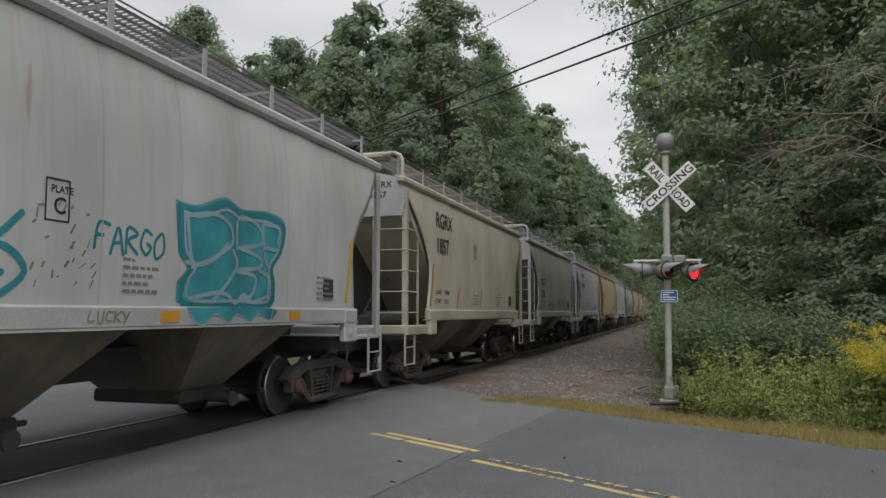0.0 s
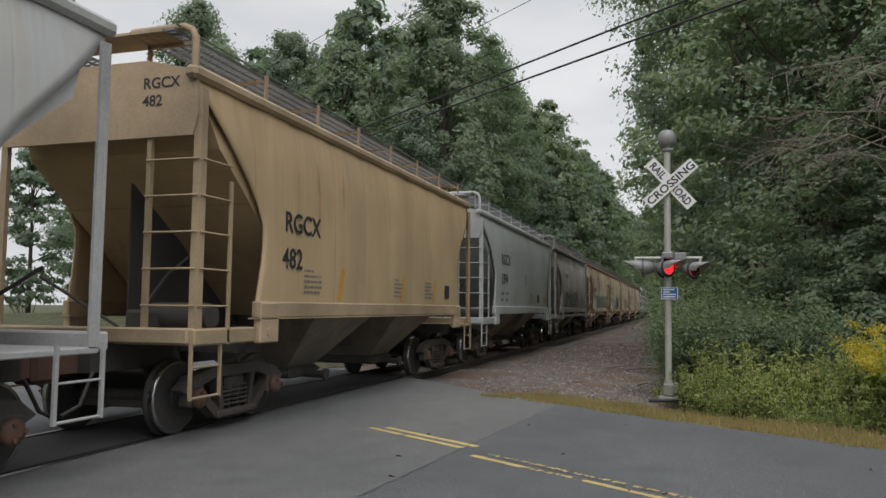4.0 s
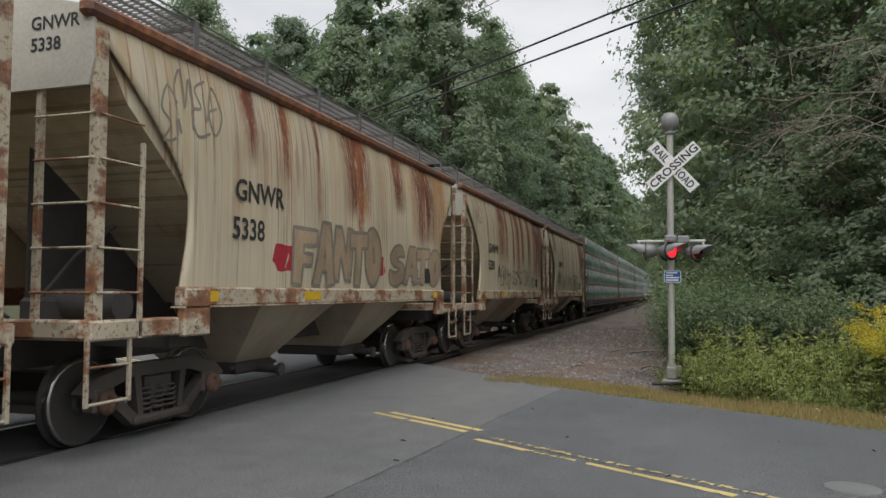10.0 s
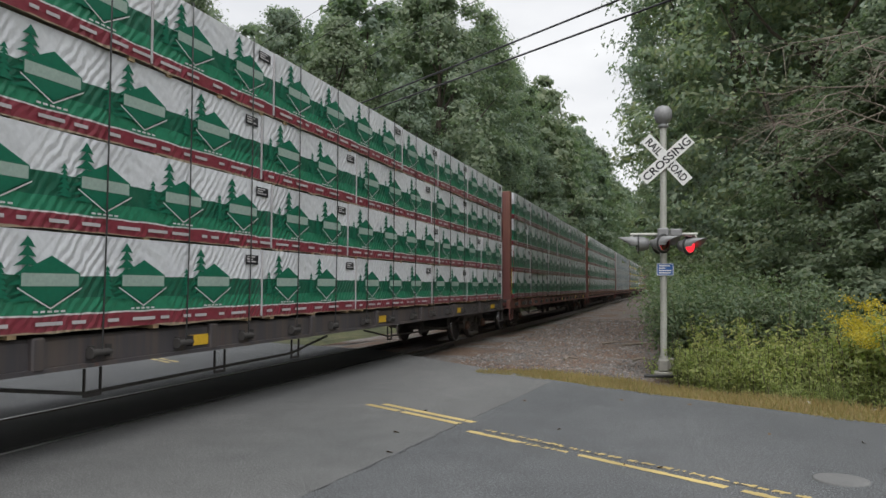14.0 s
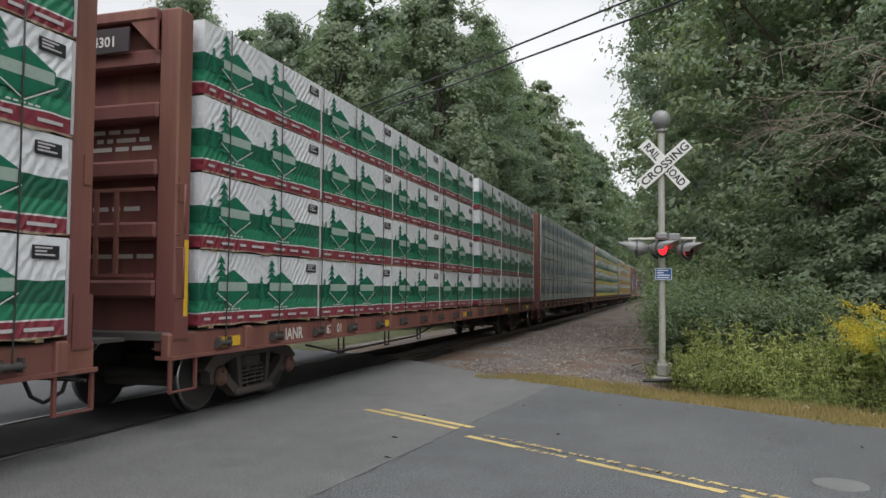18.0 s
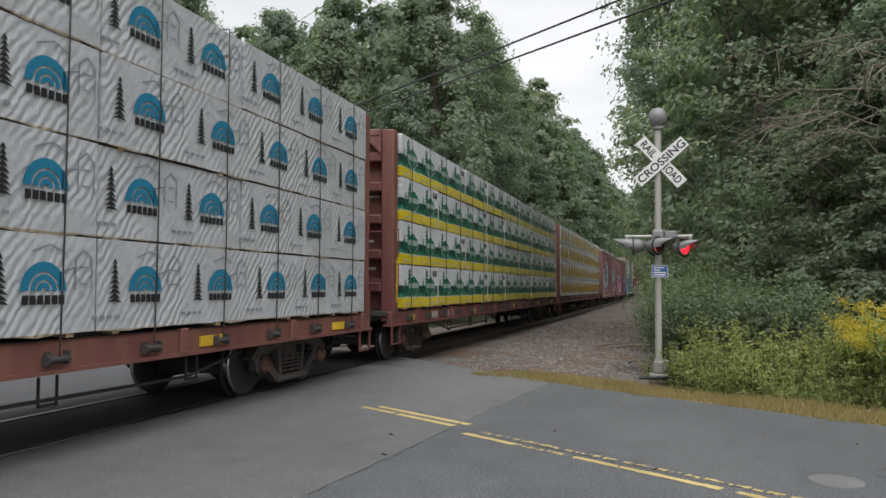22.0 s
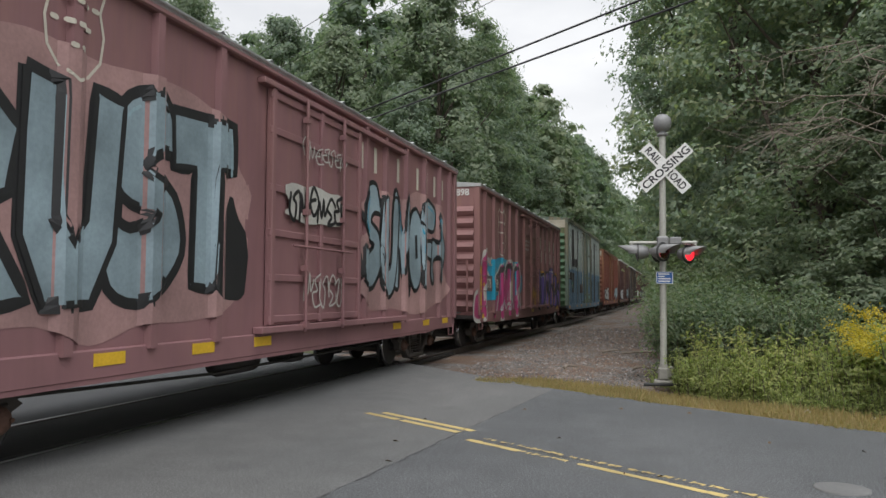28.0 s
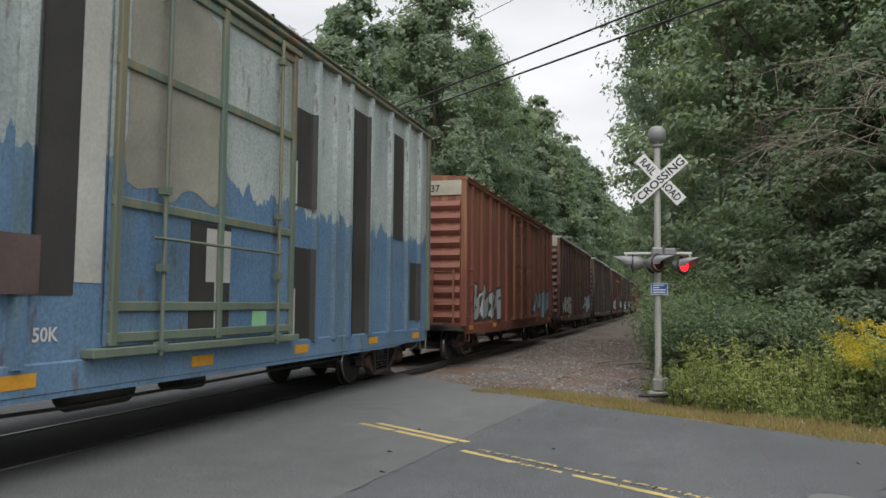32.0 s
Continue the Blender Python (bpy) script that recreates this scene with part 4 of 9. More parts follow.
def hopper(label, centre, paint, trim, shape="flat", rim=None, bays=None):
    if shape not in SHAPES:
        SHAPES[shape] = hopper_parts(PROFILE if shape == "flat" else ROUND, 0.024 if shape == "flat" else 0.006)
    p, surf = SHAPES[shape]
    rim = rim or trim
    car = thing("covered_hopper", label, "railcar", "hopper cars of the train")
    CARS.append((car, centre))

    def put(name, key, mat, m=None, lab=""):
        ob = part(name, shared(shape + key, p[key], mat), None, car, lab)
        if m is not None:
            ob.matrix_local = m
        return ob

    for m in (Matrix(), FLIP):
        put("side_sheet", "side", paint, m)
        put("top_chord", "chord", rim, m)
        put("running_board", "board", M_GALV, m)
        put("board_rail", "rail", M_GALV, m)
        put("side_sill", "sill", trim, m)
        put("end_sill", "deck", trim, m)
        put("end_ladder", "ladder", trim, m @ pose(0, 0.08, 0))
        put("brake_gear", "gear", M_UNDER, m)
        put("roof_hatch", "hatch", trim) if m is FLIP else None
        for mir in (Matrix(), Matrix.Diagonal((-1, 1, 1, 1))):
            put("corner_post", "post", trim, m @ mir @ pose(0, 0.08, 0))
            put("step_ladder", "step", trim, m @ mir)
        put("ladder_stile", "inner", trim, m @ pose(0.1, 0.08, 0))
        for s in (1, -1):
            put("jacking_pad", "pad", trim, m @ Matrix.Diagonal((1, s, 1, 1)))
        for i in range(8):
            put("board_bracket", "bracket", trim if rim is trim else M_GALV, m @ pose(0, -5.6 + i * 1.6, 0))
        if rim is trim:
            put("end_hoop", "hoop", trim, m)
    put("body_hull", "hull", paint)
    put("roof", "roof", trim)
    put("centre_sill", "spine", M_UNDER)
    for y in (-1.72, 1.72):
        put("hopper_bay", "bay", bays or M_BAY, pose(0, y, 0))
        put("outlet_gate", "outlet", M_UNDER, pose(0, y, 0))
    for s in (-1, 1):
        add_truck(car, s * 4.35)
        add_coupler(car, s * 6.0, s, 0.5)
    return car, surf


def reflectors(car, surf, ys, material, z0=1.66, z1=2.15, lean=0.14):
    for y in ys:
        m = Mesh()
        ribbon(m, [(y, z0), (y + lean, z1)], 0.1, surf, 0.004, caps=False)
        part("reflector", m, material, car, "faded orange reflective strip")


def frame_mark(car, surf, y, z, w, h, x=0.004):
    """The boxed clearance mark."""
    m = Mesh()
    for a, b in (((y, z), (y + w, z)), ((y + w, z), (y + w, z + h)), ((y + w, z + h), (y, z + h)), ((y, z + h), (y, z))):
        ribbon(m, [a, b], 0.018, surf, x)
    part("stencil_box", m, M_BLACK, car)
    s = proud(surf, y - 0.4, z)
    add_letters(car, "PLATE", 0.085, M_BLACK, pose(s, y + 0.05, z + h * 0.68))
    add_letters(car, "C", 0.19, M_BLACK, pose(s, y + w * 0.32, z + h * 0.18))


def proud(surf, y, z):
    return max(surf(y + 0.15 * i, z) for i in range(9)) + 0.004


def marks(car, surf, words, number, y, z, size, gap=0.62, ld=None, mat=None, tilt=0.0):
    mat = mat or M_BLACK
    add_letters(car, words, size, mat, pose(proud(surf, y, z), y, z))
    add_letters(car, number, size, mat, pose(proud(surf, y, z - gap), y - 0.05, z - gap))
    if ld:
        xx = proud(surf, y, 1.95)
        for i, (a, b) in enumerate((("LD LMT", ld[0]), ("LT WT", ld[1]))):
            add_letters(car, a, 0.125, mat, pose(xx, y - 0.12, 1.96 - i * 0.2))
            add_letters(car, b, 0.125, mat, pose(xx, y + 0.54, 1.96 - i * 0.2))


def placard(car, words, number, material):
    """The number panel across the top of the end that leads, its upper edge cut to the roof's fall."""
    m = Mesh().prism([(-1.36, 3.5), (1.36, 3.5), (1.42, 3.75), (1.38, 4.26), (0.7, 4.42), (-0.7, 4.42), (-1.38, 4.26), (-1.42, 3.75)], 0.05, Matrix.Translation((0, -5.87, 0)) @ XZ)
    part("end_placard", m, material, car, "painted number panel")
    if words:
        add_letters(car, words, 0.17, M_BLACK, pose(0.66, -5.875, 4.08, 0, 0, -90))
        add_letters(car, number, 0.17, M_BLACK, pose(0.66, -5.875, 3.87, 0, 0, -90))


def small_print(car, surf, seed, ys=(0.3, 2.4), panel=3.45):
    for i, y in enumerate(ys):
        m = Mesh()
        bars(m, y, 2.05, 0.55, 0.045, 5, proud(surf, y - 0.4, 1.9), seed + i)
        tagged(part("stencilling", m, M_GREYINK, car), kind="stuff")
    b = Mesh().box(surf(panel, 1.9) + 0.0, panel, 1.76, proud(surf, panel - 0.4, 1.9), panel + 0.32, 2.06)
    part("data_panel", b, M_BLACK, car, "black consolidated data panel")


M_GREYINK = plain("faded_stencil_grey", (0.2, 0.19, 0.18), 0.8, 0, 0.2)
P_GREY = side_paint("pale_grey_hopper_paint", (0.44, 0.45, 0.44), 0.16, 0.5, 0.25, seam=0.35)
P_CREAM = side_paint("cream_grey_hopper_paint", (0.47, 0.43, 0.35), 0.1, 0.4, 0.3, seam=0.35)
P_STAIN = side_paint("stained_grey_hopper_paint", (0.40, 0.385, 0.36), 0.3, 0.35, 0.5, seam=0.35)
P_LIGHT = side_paint("light_grey_hopper_paint", (0.46, 0.465, 0.46), 0.12, 0.4, 0.25, seam=0.35)
P_TAN = side_paint("tan_hopper_paint", (0.46, 0.34, 0.2), 0.25, 0.5, 0.35, seam=0.35)
P_COOL = side_paint("cool_grey_hopper_paint", (0.385, 0.405, 0.39), 0.05, 0.3, 0.2, seam=0.35)
P_BROWN = side_paint("grey_brown_hopper_paint", (0.36, 0.325, 0.305), 0.1, 0.3, 0.6, patch=(0.5, 0.48, 0.46))
RUNS = [
    [(-3.7, 0.1, 4.2, 2.6, 0.5), (-1.62, 0.07, 4.25, 2.5, 0.95), (-0.65, 0.45, 4.25, 2.45, 0.85), (0.5, 0.1, 4.2, 2.7, 0.95), (2.2, 0.07, 4.2, 2.2, 0.85), (3.4, 0.1, 4.15, 2.0, 0.7), (4.4, 0.6, 4.15, 1.8, 0.55), (-4.5, 0.5, 4.2, 1.9, 0.5)],
    [(-3.95, 0.26, 4.3, 2.9, 0.9), (-2.23, 0.2, 4.3, 2.6, 0.6), (-1.1, 0.14, 4.3, 3.3, 0.7), (0.25, 0.1, 4.2, 2.9, 0.65), (1.8, 0.5, 4.2, 2.1, 0.5), (3.4, 0.7, 4.15, 1.6, 0.55), (-4.8, 0.4, 4.2, 2.0, 0.55)],
    [(-3.25, 0.13, 4.3, 3.1, 0.85), (-2.35, 0.09, 4.2, 3.0, 0.8), (-1.4, 0.06, 4.2, 2.5, 0.7), (0.05, 0.42, 4.3, 2.7, 1.0), (0.15, 0.1, 3.6, 2.3, 0.9), (2.0, 0.28, 4.25, 3.0, 0.95), (3.5, 0.6, 4.2, 2.4, 0.9), (4.6, 0.4, 4.1, 1.7, 0.6)],
    [(-3.6, 0.06, 4.2, 2.6, 0.7), (-1.9, 0.32, 4.25, 2.3, 0.9), (-1.25, 0.14, 4.25, 2.4, 0.9), (-0.3, 0.12, 3.2, 2.3, 0.8), (0.35, 0.24, 4.2, 2.0, 1.0), (1.2, 0.18, 4.0, 2.4, 0.9), (2.3, 0.24, 4.2, 2.2, 0.95), (3.9, 0.75, 4.2, 1.9, 1.0), (4.7, 0.3, 4.0, 1.6, 0.9)],
    [(-4.4, 0.25, 4.1, 3.2, 0.8), (-2.2, 0.05, 4.2, 2.4, 0.7), (-1.2, 0.05, 4.2, 2.9, 0.8), (-0.2, 0.2, 4.2, 3.2, 0.6), (1.0, 0.06, 4.2, 2.2, 0.85), (2.4, 0.06, 4.2, 2.3, 0.85), (4.3, 0.85, 4.2, 1.9, 1.0), (4.7, 0.35, 3.6, 2.2, 0.95)],
]
P_RUST = [side_paint("rust_streaked_cream_paint", (0.53, 0.465, 0.34), r, 0.45, 0.35, seam=0.8, stains=RUNS[i]) for i, r in enumerate((0.6, 0.55, 0.5, 0.5, 0.4))]
# base far darker than the body paint, with rust runs and grime over it
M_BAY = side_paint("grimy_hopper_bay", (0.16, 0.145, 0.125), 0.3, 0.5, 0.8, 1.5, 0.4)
M_BAYC = side_paint("stained_cream_hopper_bay", (0.4, 0.35, 0.27), 0.35, 0.5, 0.7, 1.5, 0.4)
T_GREY = plain("grey_trim_paint", (0.42, 0.42, 0.41), 0.6, 0, 0.2)
T_CREAM = plain("cream_trim_paint", (0.45, 0.41, 0.33), 0.6, 0, 0.25)
T_PANEL = plain("pale_number_panel_paint", (0.52, 0.49, 0.42), 0.65, 0, 0.2)
T_BROWN = plain("dirty_grey_trim", (0.27, 0.25, 0.23), 0.7, 0, 0.3)
T_TAN = plain("tan_trim_paint", (0.4, 0.3, 0.19), 0.7, 0, 0.3)
T_RUST = rust_trim("rusty_cream_trim", (0.5, 0.43, 0.32), 0.72)
T_RIM = rust_trim("red_brown_rusted_rim", (0.15, 0.075, 0.055), 0.9)
G_TEAL = plain("teal_spray_paint", (0.03, 0.23, 0.27), 0.5, 0, 0.3)
G_TURQ = plain("turquoise_spray_fill", (0.045, 0.27, 0.31), 0.5, 0, 0.45, 10)
G_PALE = plain("pale_blue_spray_paint", (0.30, 0.42, 0.47), 0.5, 0, 0.25)
G_BLACK = plain("black_spray_paint", (0.02, 0.02, 0.022), 0.5, 0, 0.2)
G_GREEN = plain("dark_green_spray_paint", (0.012, 0.035, 0.032), 0.5, 0, 0.3)
G_MINT = plain("light_green_spray_paint", (0.3, 0.6, 0.32), 0.5, 0, 0.2)
G_GREY = plain("grey_spray_paint", (0.2, 0.2, 0.19), 0.5, 0, 0.3)
G_RED = plain("red_spray_paint", (0.4, 0.03, 0.05), 0.5, 0, 0.25)
G_HAZE = plain("chalky_white_spray", (0.5, 0.46, 0.37), 0.7, 0, 0.25)
G_BUFF = plain("buff_spray_paint", (0.36, 0.29, 0.2), 0.5, 0, 0.3)
G_SOFT = plain("faded_ink_spray", (0.23, 0.2, 0.16), 0.7, 0, 0.3)
G_AQUA = plain("light_teal_spray_haze", (0.10, 0.33, 0.36), 0.6, 0, 0.3)
G_SKY = plain("sky_blue_spray_haze", (0.2, 0.42, 0.47), 0.6, 0, 0.3)
G_ASH = plain("ash_grey_spray_paint", (0.3, 0.3, 0.3), 0.6, 0, 0.3)
G_OLIVE = plain("olive_yellow_spray_paint", (0.36, 0.36, 0.2), 0.6, 0, 0.35)
G_NAVY = plain("dark_navy_spray_paint", (0.025, 0.035, 0.05), 0.6, 0, 0.3)
G_SMOKE = plain("smoky_grey_spray_haze", (0.3, 0.29, 0.24), 0.7, 0, 0.3)
G_CLAY = plain("clay_brown_spray_paint", (0.4, 0.29, 0.19), 0.7, 0, 0.35)
M_DULL = plain("dull_orange_reflector", (0.42, 0.23, 0.07), 0.6, 0, 0.25)
G_INDIGO = plain("indigo_spray_paint", (0.035, 0.038, 0.055), 0.5, 0, 0.3)

ENDS = [0.4, 13.5, 26.6, 39.8, 53.0, 65.9, 78.8, 92.2, 105.5, 118.3, 130.8, 143.4, 155.7]
MID = [(a + b) / 2 + (0, 0, 0.15, 0.1, 0.2, 0.3, 0.35, 0.45, 0.35, 0.35, 0.35, 0.4)[i] for i, (a, b) in enumerate(zip(ENDS, ENDS[1:]))]


def hoppers():
    car, s = hopper("pale grey covered hopper with teal graffiti", MID[0], P_GREY, T_GREY)
    bubble = (-0.05, 2.2, 1.63, 2.86)
    ring = [(0.0, 0.88), (0.15, 0.86), (0.38, 0.99), (0.55, 0.92), (0.8, 0.95), (1.0, 0.88), (0.97, 0.62), (0.86, 0.42), (0.88, 0.2), (0.84, 0.0), (0.5, 0.0), (0.08, 0.0), (0.04, 0.18), (0.1, 0.34), (0.02, 0.5)]
    patch_of(car, s, (-0.12, 2.26, 1.63, 2.93), ring, G_AQUA, 0.003, "light teal overspray")
    patch_of(car, s, bubble, ring, G_TURQ, 0.006, "teal bubble-letter graffiti")
    drawn(car, s, bubble, [ring + ring[:1]], 0.075, G_TEAL, 0.008)
    drawn(car, s, bubble, [
        [(0.07, 0.8), (0.28, 0.86), (0.42, 0.78), (0.45, 0.62), (0.35, 0.5), (0.2, 0.38), (0.06, 0.38)], [(0.06, 0.8), (0.08, 0.55), (0.1, 0.4)],
        [(0.1, 0.34), (0.3, 0.46), (0.4, 0.6)], [(0.28, 0.04), (0.4, 0.2), (0.5, 0.4), (0.46, 0.54)], [(0.5, 0.56), (0.5, 0.85), (0.62, 0.88), (0.72, 0.8), (0.74, 0.65), (0.55, 0.58)],
        [(0.52, 0.58), (0.72, 0.5), (0.72, 0.4), (0.52, 0.36)], [(0.5, 0.34), (0.68, 0.3), (0.66, 0.12), (0.55, 0.05)], [(0.76, 0.86), (0.94, 0.85), (0.92, 0.68)], [(0.76, 0.62), (0.92, 0.6)],
        [(0.75, 0.85), (0.78, 0.5), (0.84, 0.42)], [(0.72, 0.36), (0.82, 0.3), (0.82, 0.05)], [(0.1, 0.06), (0.3, 0.12), (0.42, 0.1), (0.5, 0.03), (0.58, 0.11), (0.66, 0.04), (0.8, 0.1)]], 0.05, G_PALE, 0.0105)
    drawn(car, s, (0.04, 2.1, 1.69, 2.78), [ring + ring[:1]], 0.035, G_PALE, 0.010)
    patch_of(car, lambda y, z: 1.546, (0.05, 1.9, 1.425, 1.605), [(0.02, 1.0), (0.1, 0.1), (0.2, 0.0), (0.3, 0.5), (0.45, 0.05), (0.55, 0.5), (0.7, 0.0), (0.8, 0.5), (0.95, 0.1), (1.0, 1.0)], G_TURQ, 0.003)
    drawn(car, lambda y, z: 1.546, (0.05, 1.9, 1.425, 1.605), [[(0.02, 1.0), (0.1, 0.1), (0.2, 0.0), (0.3, 0.6), (0.45, 0.05), (0.55, 0.6), (0.7, 0.0), (0.8, 0.6), (0.95, 0.1), (1.0, 1.0)]], 0.02, G_PALE, 0.006)
    hand_tag(car, s, "FARGO", -1.28, -0.28, 2.12, 2.37, 0.036, G_TEAL)
    drawn(car, s, (-3.0, -2.05, 1.65, 2.45), [[(0.1, 0.95), (0.5, 0.5), (0.95, 0.9)], [(0.55, 0.5), (0.3, 0.05)], [(0.7, 0.0), (0.5, 0.3), (0.75, 0.55), (1.0, 0.3), (0.7, 0.0)], [(0.7, 0.25), (0.78, 0.28)]], 0.06, G_TEAL)
    rr = random.Random(17)
    for i in range(26):
        y, z, a = rr.uniform(-2.0, -1.25), rr.uniform(1.7, 2.5), rr.uniform(0.4, 1.3)
        m = Mesh()
        ribbon(m, [(y, z), (y + 0.09 * math.cos(a) * rr.random(), z + 0.12 * math.sin(a) * rr.random())], rr.uniform(0.008, 0.03), s, 0.003)
        part("chipped_paint", m, G_SOFT, car)
    hand_tag(car, lambda y, z: 1.546, "LUCKY", -1.36, -0.82, 1.46, 1.56, 0.02, G_SOFT, 0.004)
    frame_mark(car, s, -1.87, 2.34, 0.26, 0.36)
    small_print(car, s, 1, (-0.9, 3.2))
    reflectors(car, s, (4.25,), M_YELLOW, 1.7, 2.75, 0.2)
    for y in (-0.35, 2.35):
        part("reflector", Mesh().box(1.545, y, 1.45, 1.552, y + 0.3, 1.57), M_ORANGE, car, "orange reflective strip")

    car, s = hopper("cream-grey covered hopper with black lettering", MID[1], P_CREAM, T_CREAM)
    marks(car, s, "RGRX", "1857", -4.03, 3.47, 0.45, 0.58, ("233400", "52600"))
    placard(car, "RGRX", "1857", T_GREY)
    frame_mark(car, s, -0.8, 2.95, 0.2, 0.36)
    reflectors(car, s, (-2.35, -0.1), M_DULL)
    reflectors(car, s, (-4.46,), M_DULL, 1.68, 2.62, 0.16)
    small_print(car, s, 12, (-0.9, 1.7))

    car, s = hopper("stained grey covered hopper with black lettering", MID[2], P_STAIN, T_GREY)
    marks(car, s, "RGCX", "20298", -3.92, 2.64, 0.34, 0.48, ("233100", "52900"))
    placard(car, "RGCX", "20298", T_GREY)
    frame_mark(car, s, -1.85, 2.34, 0.24, 0.3)
    reflectors(car, s, (-2.1, 0.0, 2.0), M_ORANGE)
    reflectors(car, s, (-4.52,), M_ORANGE, 1.68, 2.68, 0.22)
    tag(car, s, -2.3, -0.6, 1.68, 1.95, 6, 0.03, G_SOFT, 3)
    tag(car, s, 0.4, 2.6, 1.7, 2.2, 5, 0.04, G_SOFT, 4)
    small_print(car, s, 22, (2.9,))

    car, s = hopper("light grey covered hopper with black lettering", MID[3], P_LIGHT, T_GREY)
    marks(car, s, "NAHX", "503464", -3.9, 3.5, 0.42, 0.58, ("232400", "53600"))
    frame_mark(car, s, -0.78, 3.1, 0.26, 0.36)
    reflectors(car, s, (-2.1, 0.02), M_DULL)
    reflectors(car, s, (-4.5,), M_ORANGE, 1.68, 2.7, 0.2)
    tag(car, s, -1.1, -0.15, 1.82, 2.35, 3, 0.035, G_BLACK, 31, slant=0.1)
    tag(car, s, 1.75, 2.5, 1.68, 2.08, 3, 0.03, G_BLACK, 32)
    small_print(car, s, 33, (-1.75, 0.9, 3.4), 2.72)
    placard(car, "NAHX", "503464", T_GREY)

    car, s = hopper("tan covered hopper with faded lettering", MID[4], P_TAN, T_TAN)
    small_print(car, s, 41, (-3.4, 0.2, 2.0))
    reflectors(car, s, (-2.2, 0.6, 2.6), M_ORANGE)
    placard(car, "RGCX", "482", T_TAN)
    marks(car, s, "RGCX", "482", -4.0, 2.58, 0.36, 0.5)

    car, s = hopper("cool grey covered hopper with black lettering", MID[5], P_COOL, plain("white_trim_paint", (0.45, 0.46, 0.45), 0.6, 0, 0.2))
    marks(car, s, "RGCX", "1394", -3.72, 2.9, 0.42, 0.6, ("231900", "54100"))
    placard(car, "", "", T_GREY)
    frame_mark(car, s, -0.1, 2.35, 0.26, 0.36)
    reflectors(car, s, (-1.7, 0.6, 2.0, 3.8), M_ORANGE)
    reflectors(car, s, (4.3,), M_ORANGE, 1.66, 2.6, 0.2)
    small_print(car, s, 51, (0.9, 3.7), 2.4)

    car, s = hopper("grey-brown round-sided hopper with peeling paint", MID[6], P_BROWN, T_BROWN, "round")
    m = Mesh()
    ribbon(m, [(-3.3, 2.92), (-2.2, 2.92)], 0.95, s, 0.004, caps=False)
    part("paint_patch", m, plain("patched_white_paint", (0.42, 0.41, 0.39), 0.7), car, "lighter repainted panel")
    marks(car, s, "CAIX", "95668", -3.22, 3.02, 0.28, 0.48)
    cloud(car, s, -3.6, 1.5, 1.45, 2.35, G_SMOKE, 60, 0.002, "smoky grey overspray")
    piece(car, s, -3.5, 1.3, 1.52, 2.2, "361524", 61, G_ASH, G_INDIGO, G_AQUA, 0.15, label="dark spray-painted graffiti with grey fill")
    rr = random.Random(66)
    for i in range(16):
        y, z = -3.3 + i * 0.29, rr.uniform(1.9, 2.2)
        m = Mesh()
        ribbon(m, [(y, z), (y + rr.uniform(-0.04, 0.12), z + rr.uniform(0.25, 0.55))], rr.uniform(0.03, 0.09), s, 0.013, caps=False)
        part("graffiti", m, G_INDIGO, car)
    reflectors(car, s, (-2.35,), M_YELLOW, 1.5, 1.95, 0.3)
    reflectors(car, s, (-4.24,), M_DULL, 2.2, 2.8, 0.1)
    tag(car, s, 1.8, 4.2, 1.5, 2.6, 3, 0.03, G_BLACK, 63)
    tag(car, s, 2.4, 3.9, 1.55, 2.2, 4, 0.025, G_BLACK, 64)
    pipe = Mesh().tube([(1.48, -4.2, 1.22), (1.48, 4.2, 1.22)], 0.07, 8)
    part("air_pipe", pipe, T_BROWN, car)
    for y in (-4.5, 4.5):
        part("side_stake", Mesh().bevel_box(1.46, y - 0.12, 1.2, 1.58, y + 0.12, 2.15, 0.02), T_BROWN, car)

    numbers = ("5456", "5430", "5338", "5280", "5113")
    for i, no in enumerate(numbers):
        car, s = hopper("cream covered hopper heavily streaked with rust", MID[7 + i], P_RUST[i], T_RUST, "flat", T_RIM, M_BAYC)
        marks(car, s, "GNWR", no, -3.65, 2.68, 0.34, 0.47)
        placard(car, "GNWR", no, T_PANEL)
        for y in (-4.5, -1.9, 3.9):
            part("reflector", Mesh().box(1.545, y, 1.45, 1.552, y + 0.5, 1.57), M_YELLOW, car, "yellow reflective strip")
        small_print(car, s, 70 + i, (2.6,))
        if i == 0:
            piece(car, s, -2.6, 0.25, 1.66, 2.35, "1342", 71, G_GREY, G_BLACK, None, 0.05, label="grey block graffiti letters", halo=G_SKY, spread=0.1)
            piece(car, s, 0.4, 4.4, 1.68, 2.42, "251436", 72, G_OLIVE, G_NAVY, G_SKY, 0.07, halo=None)
            tag(car, s, -4.6, -3.9, 2.6, 3.5, 2, 0.04, G_SOFT, 73)
        elif i == 1:
            patch_of(car, s, (-0.28, 3.62, 1.63, 3.02), [(0.0, 0.0), (0.05, 0.35), (0.22, 0.8), (0.3, 1.0), (0.38, 0.88), (0.42, 0.72), (0.5, 0.82), (0.58, 0.74), (0.66, 0.7), (0.72, 0.76), (0.8, 0.62), (0.88, 0.6), (0.97, 0.66), (1.0, 0.5), (0.95, 0.3), (0.97, 0.0)], G_MINT, 0.004, "pale green outline")
